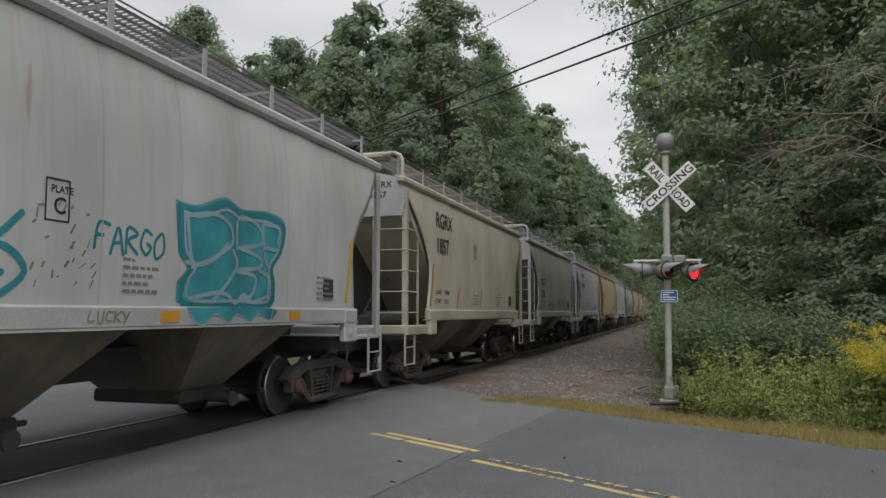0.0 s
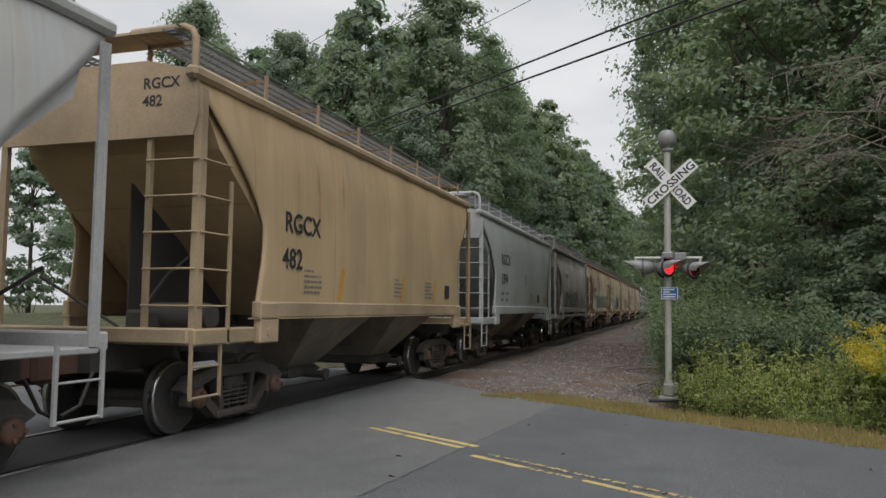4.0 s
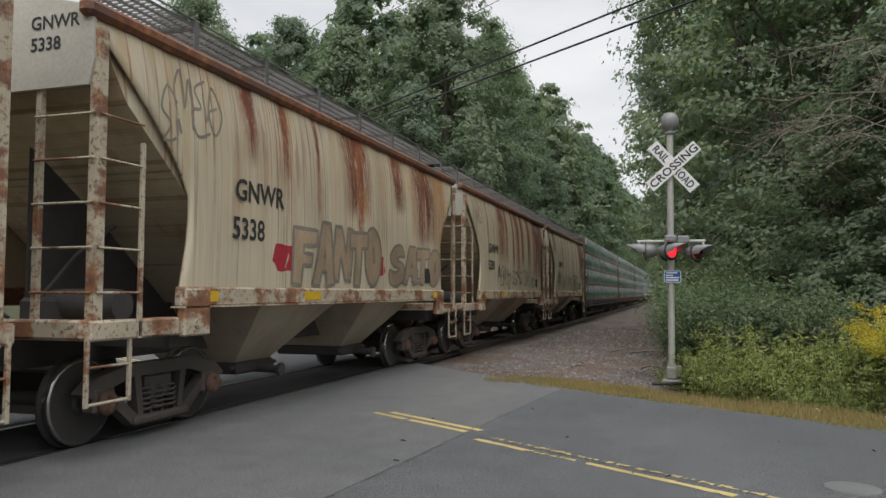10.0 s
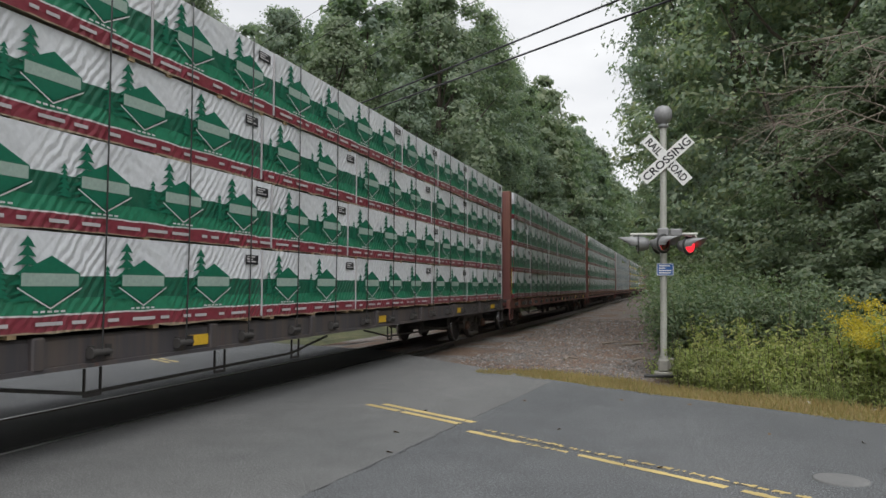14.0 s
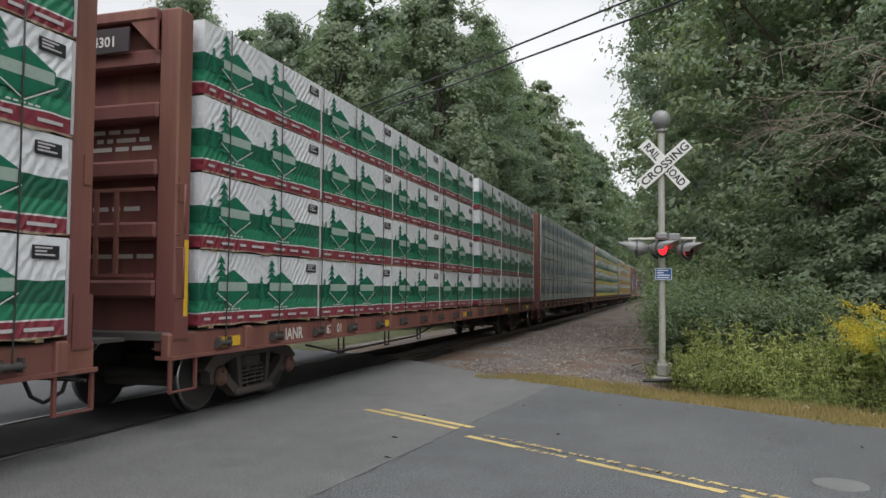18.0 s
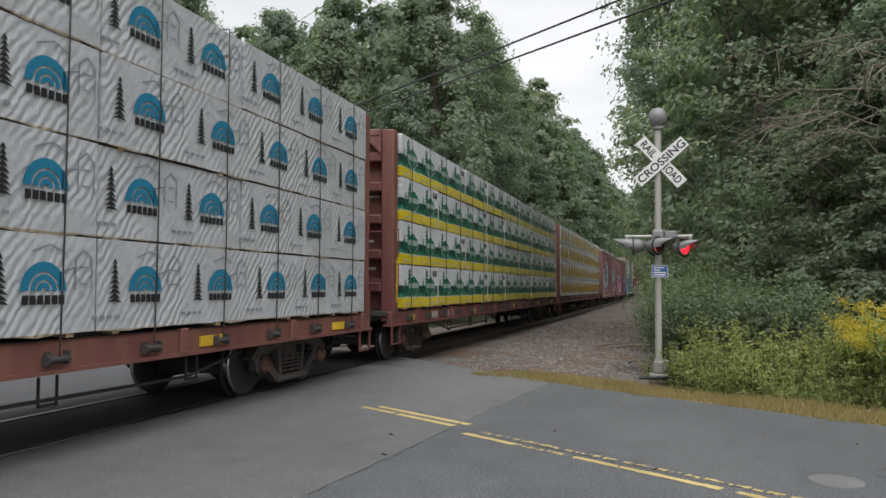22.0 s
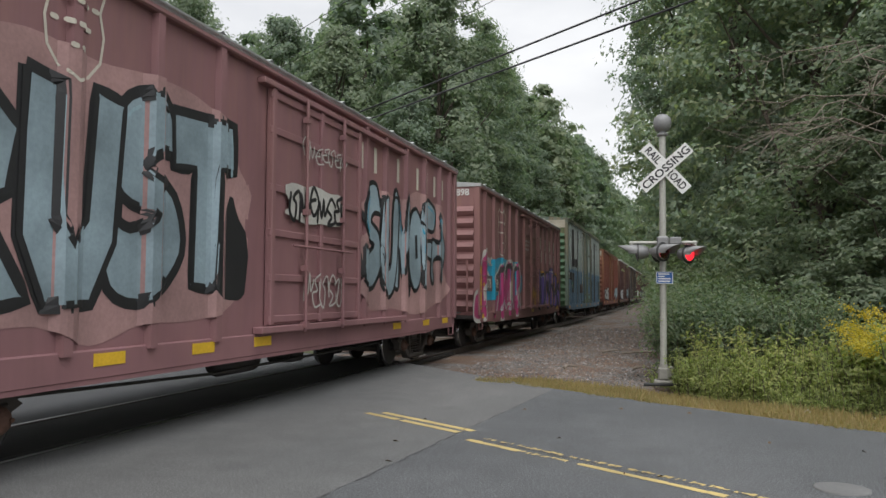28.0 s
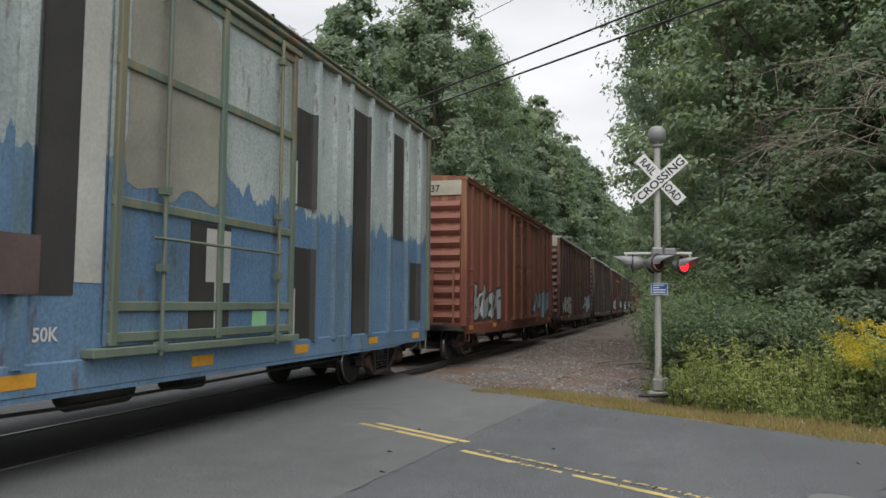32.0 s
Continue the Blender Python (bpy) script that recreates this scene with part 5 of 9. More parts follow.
            patch_of(car, s, (-0.2, 3.54, 1.632, 2.95), [(0.0, 0.0), (0.05, 0.35), (0.22, 0.8), (0.3, 1.0), (0.38, 0.88), (0.42, 0.7), (0.5, 0.8), (0.58, 0.72), (0.66, 0.68), (0.72, 0.73), (0.8, 0.6), (0.88, 0.58), (0.97, 0.63), (1.0, 0.5), (0.95, 0.3), (0.97, 0.0)], G_GREEN, 0.007, "dark green bubble graffiti with pale outline")
            drawn(car, s, (-0.2, 3.54, 1.63, 2.95), [[(0.14, 0.1), (0.2, 0.4), (0.32, 0.5)], [(0.3, 0.02), (0.36, 0.35), (0.42, 0.6)], [(0.4, 0.4), (0.5, 0.45), (0.56, 0.62)], [(0.52, 0.05), (0.58, 0.3), (0.62, 0.55)], [(0.7, 0.1), (0.72, 0.35), (0.78, 0.5)], [(0.7, 0.36), (0.82, 0.4)], [(0.82, 0.12), (0.9, 0.3), (0.82, 0.42), (0.92, 0.52)]], 0.03, G_MINT, 0.010)
            tag(car, s, -4.75, -3.7, 3.35, 3.75, 4, 0.035, G_BLACK, 82)
            tag(car, s, -4.6, -3.6, 2.8, 3.3, 4, 0.035, G_BLACK, 85)
            tag(car, s, -3.7, -2.5, 1.7, 2.4, 4, 0.035, G_BLACK, 83)
            piece(car, s, -2.55, -0.6, 1.7, 2.28, "SEK", 84, G_HAZE, G_SOFT, None, 0.04, halo=G_BUFF, spread=0.06)
            frame_mark(car, s, -1.0, 2.62, 0.24, 0.36)
            part("paint_patch", Mesh().box(1.49, -4.3, 2.0, 1.515, -3.85, 2.34), M_YELLOW, car, "yellow square with dark border")
        elif i == 2:
            for y0, y1 in ((-2.75, -2.0), (0.7, 1.25)):
                cloud(car, s, y0, y1, 1.85, 2.2, G_RED, 90, 0.003, "red sprayed spot")
            piece(car, s, -2.2, 0.95, 1.72, 2.55, "FANTO", 91, G_CLAY, G_SOFT, None, 0.06, 0.006, label="brown block graffiti letters", soft=False)
            piece(car, s, 1.45, 4.35, 1.73, 2.4, "SATO", 92, G_CLAY, G_SOFT, None, 0.05, 0.006, soft=False)
            tag(car, s, -5.0, -3.9, 3.2, 3.9, 4, 0.03, G_SOFT, 94)
        elif i == 3:
            tag(car, s, -2.5, -0.8, 1.78, 2.35, 5, 0.035, G_BLACK, 101)
            tag(car, s, -0.6, 0.9, 1.8, 2.25, 4, 0.04, G_BLACK, 102)
            tag(car, s, 1.2, 3.2, 1.75, 2.3, 4, 0.035, G_SOFT, 103)
            tag(car, s, -5.1, -4.3, 3.35, 3.9, 3, 0.03, G_SOFT, 104)
        else:
            tag(car, s, -3.9, -1.2, 1.7, 2.4, 5, 0.05, G_SOFT, 111)
            tag(car, s, -0.9, 1.6, 1.7, 2.35, 5, 0.04, G_BLACK, 112)
            piece(car, s, 1.0, 2.7, 1.68, 2.4, "OO", 113, G_HAZE, G_BLACK, None, 0.05)


hoppers()


# ---- lumber cars ----
P_RED = side_paint("red_brown_flatcar_paint", (0.15, 0.05, 0.047), 0.2, 0.5, 0.4, 4.8, 0.6)
P_DARK = side_paint("weathered_black_flatcar_paint", (0.055, 0.05, 0.055), 0.3, 0.5, 0.4, 4.8, 0.6)
P_PINK = side_paint("faded_red_sill_paint", (0.165, 0.06, 0.052), 0.2, 0.5, 0.5, 1.3, 0.6)


def wrap_mat(name, bands, tint=(0.63, 0.64, 0.66)):
    """Printed plastic lumber wrap: coloured bands by height, wrinkles and glare."""
    k = Nodes(name, 0.32, 0, 0.5)
    z = k.axis(2)
    wob = k.math("MULTIPLY", k.math("SUBTRACT", k.noise(2.2, 3), 0.5), 0.05)
    h = k.math("ADD", z, wob)
    c = k.ramp(k.noise(0.8, 4), [(0.3, tuple(x * 0.86 for x in tint)), (0.7, tuple(min(1, x * 1.06) for x in tint))])
    for top, colour in bands:
        c = k.mix(k.math("LESS_THAN", h, top), c, colour)
    k.colour(k.mix(1.0, c, k.ramp(k.noise(14, 5), [(0.3, 0.86), (0.7, 1.06)]), "MULTIPLY"))
    folds = k.node("ShaderNodeTexWave", Scale=1.6, Distortion=7.0, Detail=3.0)
    folds.bands_direction = "DIAGONAL"
    k.link(k.coords((0.3, 1.0, 1.4)), folds.inputs["Vector"])
    # fine creases that fan out from the straps, in patches
    fine = k.node("ShaderNodeTexWave", Scale=5.5, Distortion=4.5, Detail=3.0)
    fine.bands_direction = "DIAGONAL"
    k.link(k.coords((0.3, -1.0, 0.8), shift=(0, 3, 1)), fine.inputs["Vector"])
    where = k.ramp(k.noise(1.1, 3, shift=(0, 5, 2)), [(0.42, 0.05), (0.62, 0.75)])
    k.bump(k.mix(where, k.mix(0.55, folds.outputs["Fac"], k.noise(3, 3)), fine.outputs["Fac"]), 0.42, 0.03)
    return k.m


GREEN, DEEP = (0.026, 0.19, 0.105), (0.018, 0.06, 0.05)
W_BURG = wrap_mat("burgundy_green_white_wrap", [(0.50, (0.014, 0.10, 0.06)), (0.30, GREEN), (0.165, (0.6, 0.6, 0.6)), (0.15, (0.20, 0.035, 0.05)), (0.015, (0.3, 0.24, 0.17))])
W_GOLD = wrap_mat("yellow_green_white_wrap", [(0.46, DEEP), (0.30, GREEN), (0.225, (0.6, 0.6, 0.6)), (0.21, (0.66, 0.52, 0.02)), (0.015, (0.3, 0.24, 0.17))])
W_BLUE = wrap_mat("white_wrap_with_blue_print", [(0.012, (0.3, 0.24, 0.17))], (0.455, 0.465, 0.48))
W_SUN = wrap_mat("white_wrap_with_yellow_print", [(0.14, (0.42, 0.43, 0.45)), (0.012, (0.3, 0.24, 0.17))], (0.55, 0.57, 0.62))
I_GREEN = plain("green_wrap_ink", (0.012, 0.145, 0.085), 0.35, 0, 0.2)
I_WHITE = plain("white_wrap_ink", (0.62, 0.62, 0.62), 0.35, 0, 0.1)
I_BLUE = plain("blue_wrap_ink", (0.02, 0.2, 0.33), 0.35, 0, 0.2)
I_BLACK = plain("black_wrap_ink", (0.02, 0.02, 0.024), 0.4, 0, 0.2)
I_SUN = plain("yellow_wrap_ink", (0.72, 0.42, 0.015), 0.35, 0, 0.15)
I_LIME = plain("lime_paper_tag", (0.45, 0.58, 0.06), 0.6, 0, 0.15)
I_FILM = plain("pale_film_print", (0.48, 0.46, 0.47), 0.4, 0, 0.15)
I_MINT = plain("pale_green_wrap_ink", (0.33, 0.42, 0.37), 0.35, 0, 0.15)
I_GREY = plain("grey_wrap_ink", (0.24, 0.24, 0.26), 0.4, 0, 0.1)
M_WOOD = plain("sawn_lumber_ends", (0.36, 0.26, 0.15), 0.85, 0, 0.35, 20)
M_NAVY = plain("dark_number_panel", (0.04, 0.03, 0.035), 0.7, 0, 0.3)
M_STRAP = plain("black_strap", (0.03, 0.03, 0.03), 0.6, 0, 0.1)


def spruce(m, y, z, w, h, x, tiers=7):
    """A ragged fir, as printed on the wrap: a spire of drooping storeys."""
    n = tiers
    for i in range(n):
        a, b = i / n, (i + 1.25) / n
        half = w * (0.10 + 0.40 * ((i + 1) / n) ** 0.75) * (0.86 if i % 2 else 1.0)
        top, low = z + h * (1 - a), z + h * max(0.0, 1 - b)
        m.add([(x + 0.0002 * i, y + q, r) for q, r in ((0, top), (half * 0.45, (top + low) / 2 + 0.01), (half, low), (half * 0.3, low + h * 0.02), (-half * 0.35, low + h * 0.025), (-half, low), (-half * 0.4, (top + low) / 2))], [tuple(range(7))])


def flat(m, pts, x):
    m.add([(x, a, b) for a, b in pts], [tuple(range(len(pts)))])


def arc(m, y, z, r0, r1, x, n=10, a0=0.0, a1=math.pi):
    for i in range(n):
        p, q = a0 + (a1 - a0) * i / n, a0 + (a1 - a0) * (i + 1) / n
        flat(m, [(y + r0 * math.cos(p), z + r0 * math.sin(p)), (y + r1 * math.cos(p), z + r1 * math.sin(p)), (y + r1 * math.cos(q), z + r1 * math.sin(q)), (y + r0 * math.cos(q), z + r0 * math.sin(q))], x)


LOGOS = {}


def logo_mesh(kind):
    """One printed emblem, its letters kept as plain bars."""
    if kind in LOGOS:
        return LOGOS[kind]
    ink, X, y = Mesh(), 0.016, 0.0
    if kind in ("burg", "gold"):
        ink.ink = 0
        spruce(ink, y - 0.24, 0.27, 0.46, 0.56, X)
        spruce(ink, y - 0.50, 0.30, 0.22, 0.30, X)
        spruce(ink, y - 0.02, 0.36, 0.2, 0.27, X)
        rhomb = [(y - 0.31, 0.52), (y - 0.31, 0.40), (y + 0.02, 0.235), (y + 0.35, 0.40), (y + 0.35, 0.52), (y + 0.02, 0.67)]
        flat(ink, rhomb, X + 0.002)
        ink.ink = 6
        flat(ink, [(y - 0.295, 0.405), (y + 0.335, 0.405), (y + 0.335, 0.515), (y - 0.295, 0.515)], X + 0.004)
        ink.ink = 1
        for p, q in (((y - 0.335, 0.385), (y + 0.02, 0.205)), ((y + 0.02, 0.205), (y + 0.375, 0.385))):
            flat(ink, [p, q, (q[0], q[1] + 0.013), (p[0], p[1] + 0.013)], X + 0.004)
        for k in range(5):
            flat(ink, [(y - 0.16 + 0.075 * k, 0.178), (y - 0.11 + 0.075 * k, 0.178), (y - 0.11 + 0.075 * k, 0.195), (y - 0.16 + 0.075 * k, 0.195)], X)
    elif kind == "blue":
        ink.ink = 3
        for r0, r1 in ((0.03, 0.075), (0.097, 0.145), (0.168, 0.255)):
            arc(ink, y, 0.385, r0, r1, X)
        ink.ink = 2
        for k in range(6):
            flat(ink, [(y - 0.23 + 0.08 * k, 0.27), (y - 0.165 + 0.08 * k, 0.27), (y - 0.165 + 0.08 * k, 0.35), (y - 0.23 + 0.08 * k, 0.35)], X)
        spruce(ink, y - 0.46, 0.27, 0.215, 0.43, X, 9)
        ink.ink = 5
        yy = y + 0.36
        for p, q in (((yy, 0.4), (yy, 0.68)), ((yy, 0.68), (yy + 0.1, 0.76)), ((yy + 0.1, 0.76), (yy + 0.2, 0.68)), ((yy + 0.2, 0.68), (yy + 0.2, 0.4)), ((yy + 0.05, 0.45), (yy + 0.15, 0.45)), ((yy + 0.05, 0.6), (yy + 0.15, 0.6)), ((yy - 0.18, 0.55), (yy, 0.6)), ((yy - 0.18, 0.55), (yy - 0.18, 0.4)), ((yy - 0.5, 0.72), (yy - 0.3, 0.79)), ((yy - 0.3, 0.79), (yy - 0.12, 0.72))):
            dy, dz = q[0] - p[0], q[1] - p[1]
            ln = math.hypot(dy, dz)
            oy, oz = -dz / ln * 0.008, dy / ln * 0.008
            flat(ink, [(p[0] - oy, p[1] - oz), (q[0] - oy, q[1] - oz), (q[0] + oy, q[1] + oz), (p[0] + oy, p[1] + oz)], X)
        for k in range(4):
            flat(ink, [(y - 0.75 + 0.1 * k, 0.12), (y - 0.68 + 0.1 * k, 0.12), (y - 0.68 + 0.1 * k, 0.15), (y - 0.75 + 0.1 * k, 0.15)], X)
    else:
        ink.ink = 4
        flat(ink, [(y + 0.47 * math.cos(math.pi * k / 16), 0.17 + 0.58 * math.sin(math.pi * k / 16)) for k in range(17)], X)
        ink.ink = 2
        for k in range(13):
            if k == 7:
                continue
            t = math.pi * (k + 1.2) / 15.4
            m = Matrix.Translation((0, y + 0.405 * math.cos(t), 0.17 + 0.50 * math.sin(t))) @ Matrix.Rotation(t - math.pi / 2, 4, "X")
            ink.add([m @ Vector((X + 0.002, a, b)) for a, b in ((-0.021, -0.03), (0.021, -0.03), (0.021, 0.03), (-0.021, 0.03))], [(0, 1, 2, 3)])
        for q in (-0.09, 0.0, 0.09):
            spruce(ink, y + q, 0.47, 0.075, 0.13, X + 0.002, 4)
        for r, ww in enumerate((0.16, 0.22, 0.20, 0.30, 0.34)):
            for k in range(int(ww / 0.045)):
                a = y - ww + k * 0.09
                flat(ink, [(a, 0.42 - r * 0.055), (a + 0.065, 0.42 - r * 0.055), (a + 0.065, 0.443 - r * 0.055), (a, 0.443 - r * 0.055)], X + 0.002)
    LOGOS[kind] = ink.data("wrap_print", [I_GREEN, I_WHITE, I_BLACK, I_BLUE, I_SUN, I_GREY, I_MINT])
    return LOGOS[kind]


BUNDLES = {}
DEPTH = 1.32


def bundle_meshes(kind, length):
    key = (kind, round(length, 2))
    if key in BUNDLES:
        return BUNDLES[key]
    rng = random.Random(hash(key[1]) % 1000 + len(kind))
    H = 0.878
    wrap = Mesh()
    # slack film: a grid on the side that bellies a little
    n, rows = max(6, int(length / 0.22)), 6
    v = []
    for j in range(rows + 1):
        for i in range(n + 1):
            y, z = -length / 2 + length * i / n, 0.01 + (H - 0.01) * j / rows
            x = 0.0 if i in (0, n) or j in (0, rows) else 0.018 * noise.noise((y * 2.3, z * 4, length))
            sag = 0.05 * abs(noise.noise((y * 3, 1, length))) if j == 0 else 0.0
            v.append((x + 0.25 * sag, y, z - sag))
    w = n + 1
    wrap.add(v, [(j * w + i, j * w + i + 1, (j + 1) * w + i + 1, (j + 1) * w + i) for j in range(rows) for i in range(n)], True)
    a, b = -length / 2, length / 2
    wrap.add([(0, a, 0.01), (0, b, 0.01), (-DEPTH, b, 0.01), (-DEPTH, a, 0.01), (0, a, H), (0, b, H), (-DEPTH, b, H), (-DEPTH, a, H)], [(3, 2, 1, 0), (4, 5, 6, 7), (0, 4, 7, 3), (1, 2, 6, 5), (2, 3, 7, 6)])
    X = 0.016
    logos = []
    if kind in ("burg", "gold"):
        y = a + 0.62
        while y < b - 0.36:
            logos.append((logo_mesh(kind), y + 0.06 * rng.random()))
            y += 1.2
        tab = Mesh()
        flat(tab, [(b - 0.42, 0.68), (b - 0.12, 0.68), (b - 0.12, 0.80), (b - 0.42, 0.80)], X)
        logos.append((tab.data("wrap_label", I_BLACK), 0.0))
        lines = Mesh()
        for r in range(3):
            flat(lines, [(b - 0.39, 0.77 - 0.03 * r), (b - (0.2, 0.26, 0.17)[r], 0.77 - 0.03 * r), (b - (0.2, 0.26, 0.17)[r], 0.785 - 0.03 * r), (b - 0.39, 0.785 - 0.03 * r)], X + 0.002)
        logos.append((lines.data("label_print", I_FILM), 0.0))
        # the folded film at the end of the pack shows as a pale upright strip
        fold = Mesh().box(X - 0.01, b - 0.032, 0.02, X + 0.008, b - 0.012, 0.865)
        logos.append((oriented(fold.data("film_fold", I_FILM)), 0.0))
        ink = Mesh()
        p = a + 0.1
        while p < b - 0.3:
            q = p + rng.uniform(0.1, 0.35)
            flat(ink, [(p, 0.065), (q, 0.065), (q, 0.097), (p, 0.097)], X)
            p = q + rng.uniform(0.06, 0.3)
        logos.append((ink.data("border_print", I_FILM), 0.0))
    else:
        c = max(1, round(length / (1.17 if kind == "blue" else 1.03)))
        logos = [(logo_mesh(kind), a + (i + 0.5) * length / c) for i in range(c)]
        if kind == "sun":
            tab = Mesh()
            flat(tab, [(b - 0.2, 0.70), (b - 0.03, 0.70), (b - 0.03, 0.83), (b - 0.2, 0.83)], X + 0.003)
            logos.append((tab.data("grade_tag", I_LIME), 0.0))
    mat = {"burg": W_BURG, "gold": W_GOLD, "blue": W_BLUE, "sun": W_SUN}[kind]
    batten = Mesh()
    batten.box(-DEPTH + 0.02, -0.045, -0.032, -0.01, 0.045, 0.008)
    BUNDLES[key] = (oriented(wrap.data("lumber_pack", mat)), logos, oriented(batten.data("batten", M_WOOD)))
    return BUNDLES[key]


def flat_meshes():
    deck = Mesh().bevel_box(-1.38, -11.2, 0.98, 1.38, 11.2, 1.08, 0.01)
    sill = Mesh().bevel_box(1.30, -11.23, 0.80, 1.42, 11.23, 1.07, 0.02).box(1.24, -11.23, 0.78, 1.46, 11.23, 0.82)
    spine = Mesh().box(-0.3, -11.4, 0.62, 0.3, 11.4, 1.0).box(-0.4, -7.2, 0.58, 0.4, 7.2, 0.62)
    for s in (-1, 1):
        spine.box(-1.2, s * 8.9 - 0.2, 0.75, 1.2, s * 8.9 + 0.2, 0.98)
    rods = Mesh()
    for s in (-1, 1):
        rods.tube([(1.1, s * 7.4, 0.68), (1.1, s * 6.2, 0.48), (1.1, s * 2.0, 0.52), (1.1, s * 0.8, 0.7)], 0.02, 5)
        for y in (6.2, 4.0, 2.0):
            rods.tube([(1.1, s * y, 0.72), (1.1, s * y, 0.44)], 0.016, 5).tube([(1.1, s * y + 0.22, 0.72), (1.1, s * y + 0.22, 0.44)], 0.016, 5).tube([(1.1, s * y, 0.45), (1.1, s * y + 0.22, 0.45)], 0.016, 5)
    tank = Mesh().lathe([(0.02, -0.6), (0.13, -0.56), (0.16, -0.45), (0.16, 0.45), (0.13, 0.56), (0.02, 0.6)], 14, pose(-0.62, 1.2, 0.74, 90, 0, 0))
    valve = Mesh().bevel_box(-0.85, -2.6, 0.56, -0.5, -2.2, 0.8, 0.04).tube([(-0.7, -2.4, 0.62), (-0.7, -3.6, 0.7)], 0.02, 5)
    winch = Mesh().box(1.40, -0.12, 0.86, 1.49, -0.10, 0.98).box(1.40, 0.10, 0.86, 1.49, 0.12, 0.98)
    winch.lathe([(0.035, -0.13), (0.035, 0.13)], 10, pose(1.46, 0, 0.91, 90, 0, 0)).lathe([(0.055, -0.01), (0.055, 0.015)], 10, pose(1.46, -0.13, 0.91, 90, 0, 0))
    pocket = Mesh().bevel_box(1.38, -0.07, 0.80, 1.47, 0.07, 1.09, 0.015)
    bulk = Mesh().box(-1.3, -10.96, 1.05, 1.3, -10.90, 4.70)
    # a boxed post: broad to the front, narrow to the side, with a lifting slot
    bpost = Mesh().bevel_box(1.16, -11.16, 0.86, 1.42, -10.90, 4.70, 0.02).box(1.40, -11.17, 1.0, 1.436, -10.93, 1.5)
    bpost.box(1.425, -11.12, 2.52, 1.434, -11.02, 2.80)
    bbeam = Mesh().bevel_box(-1.16, -11.24, 4.56, 1.16, -10.88, 4.70, 0.02)
    brib = Mesh().bevel_box(-1.16, -11.18, -0.10, 1.16, -10.95, 0.10, 0.03)
    gusset = Mesh().prism([(1.17, 4.57), (0.8, 4.57), (1.17, 4.2)], 0.03, Matrix.Translation((0, -11.22, 0)) @ XZ)
    grab = Mesh()
    for z in (2.65, 2.15, 1.7):
        grab.box(0.35, -11.27, z - 0.02, 1.2, -11.24, z + 0.02)
    for x in (0.45, 0.72):
        grab.box(x - 0.025, -11.275, 1.7, x + 0.025, -11.245, 2.65)
    for z0 in (1.45, 2.15):
        grab.tube([(1.43, -11.16, z0), (1.53, -11.16, z0), (1.53, -11.16, z0 + 0.55), (1.43, -11.16, z0 + 0.55)], 0.013, 5)
    beam = Mesh().box(-0.07, -10.6, 1.08, 0.07, 10.6, 1.3).box(-0.16, -10.6, 4.5, 0.16, 10.6, 4.66)
    for i in range(18):
        y = -10.2 + i * 1.2
        beam.box(-0.06, y - 0.05, 1.2, 0.06, y + 0.05, 4.55)
    beam.box(-0.02, -10.6, 1.1, 0.02, 10.6, 4.5)
    stirrup = Mesh()
    for y in (-11.2, -10.75):
        stirrup.box(1.40, y - 0.02, 0.42, 1.43, y + 0.02, 0.8)
    stirrup.tube([(1.415, -11.2, 0.43), (1.415, -10.75, 0.43)], 0.016, 5)
    platform = Mesh().box(-0.9, -11.75, 0.98, 0.9, -11.3, 1.02).tube([(-0.9, -11.7, 0.62), (0.6, -11.7, 0.62)], 0.018, 5).tube([(0.9, -11.7, 0.98), (0.6, -11.7, 0.62)], 0.018, 5)
    return dict(deck=deck, sill=sill, spine=spine, rods=rods, tank=tank, valve=valve, winch=winch, pocket=pocket, bulk=bulk, bpost=bpost, bbeam=bbeam, brib=brib, gusset=gusset, grab=grab, beam=beam, stirrup=stirrup, platform=platform)


FLATS = flat_meshes()


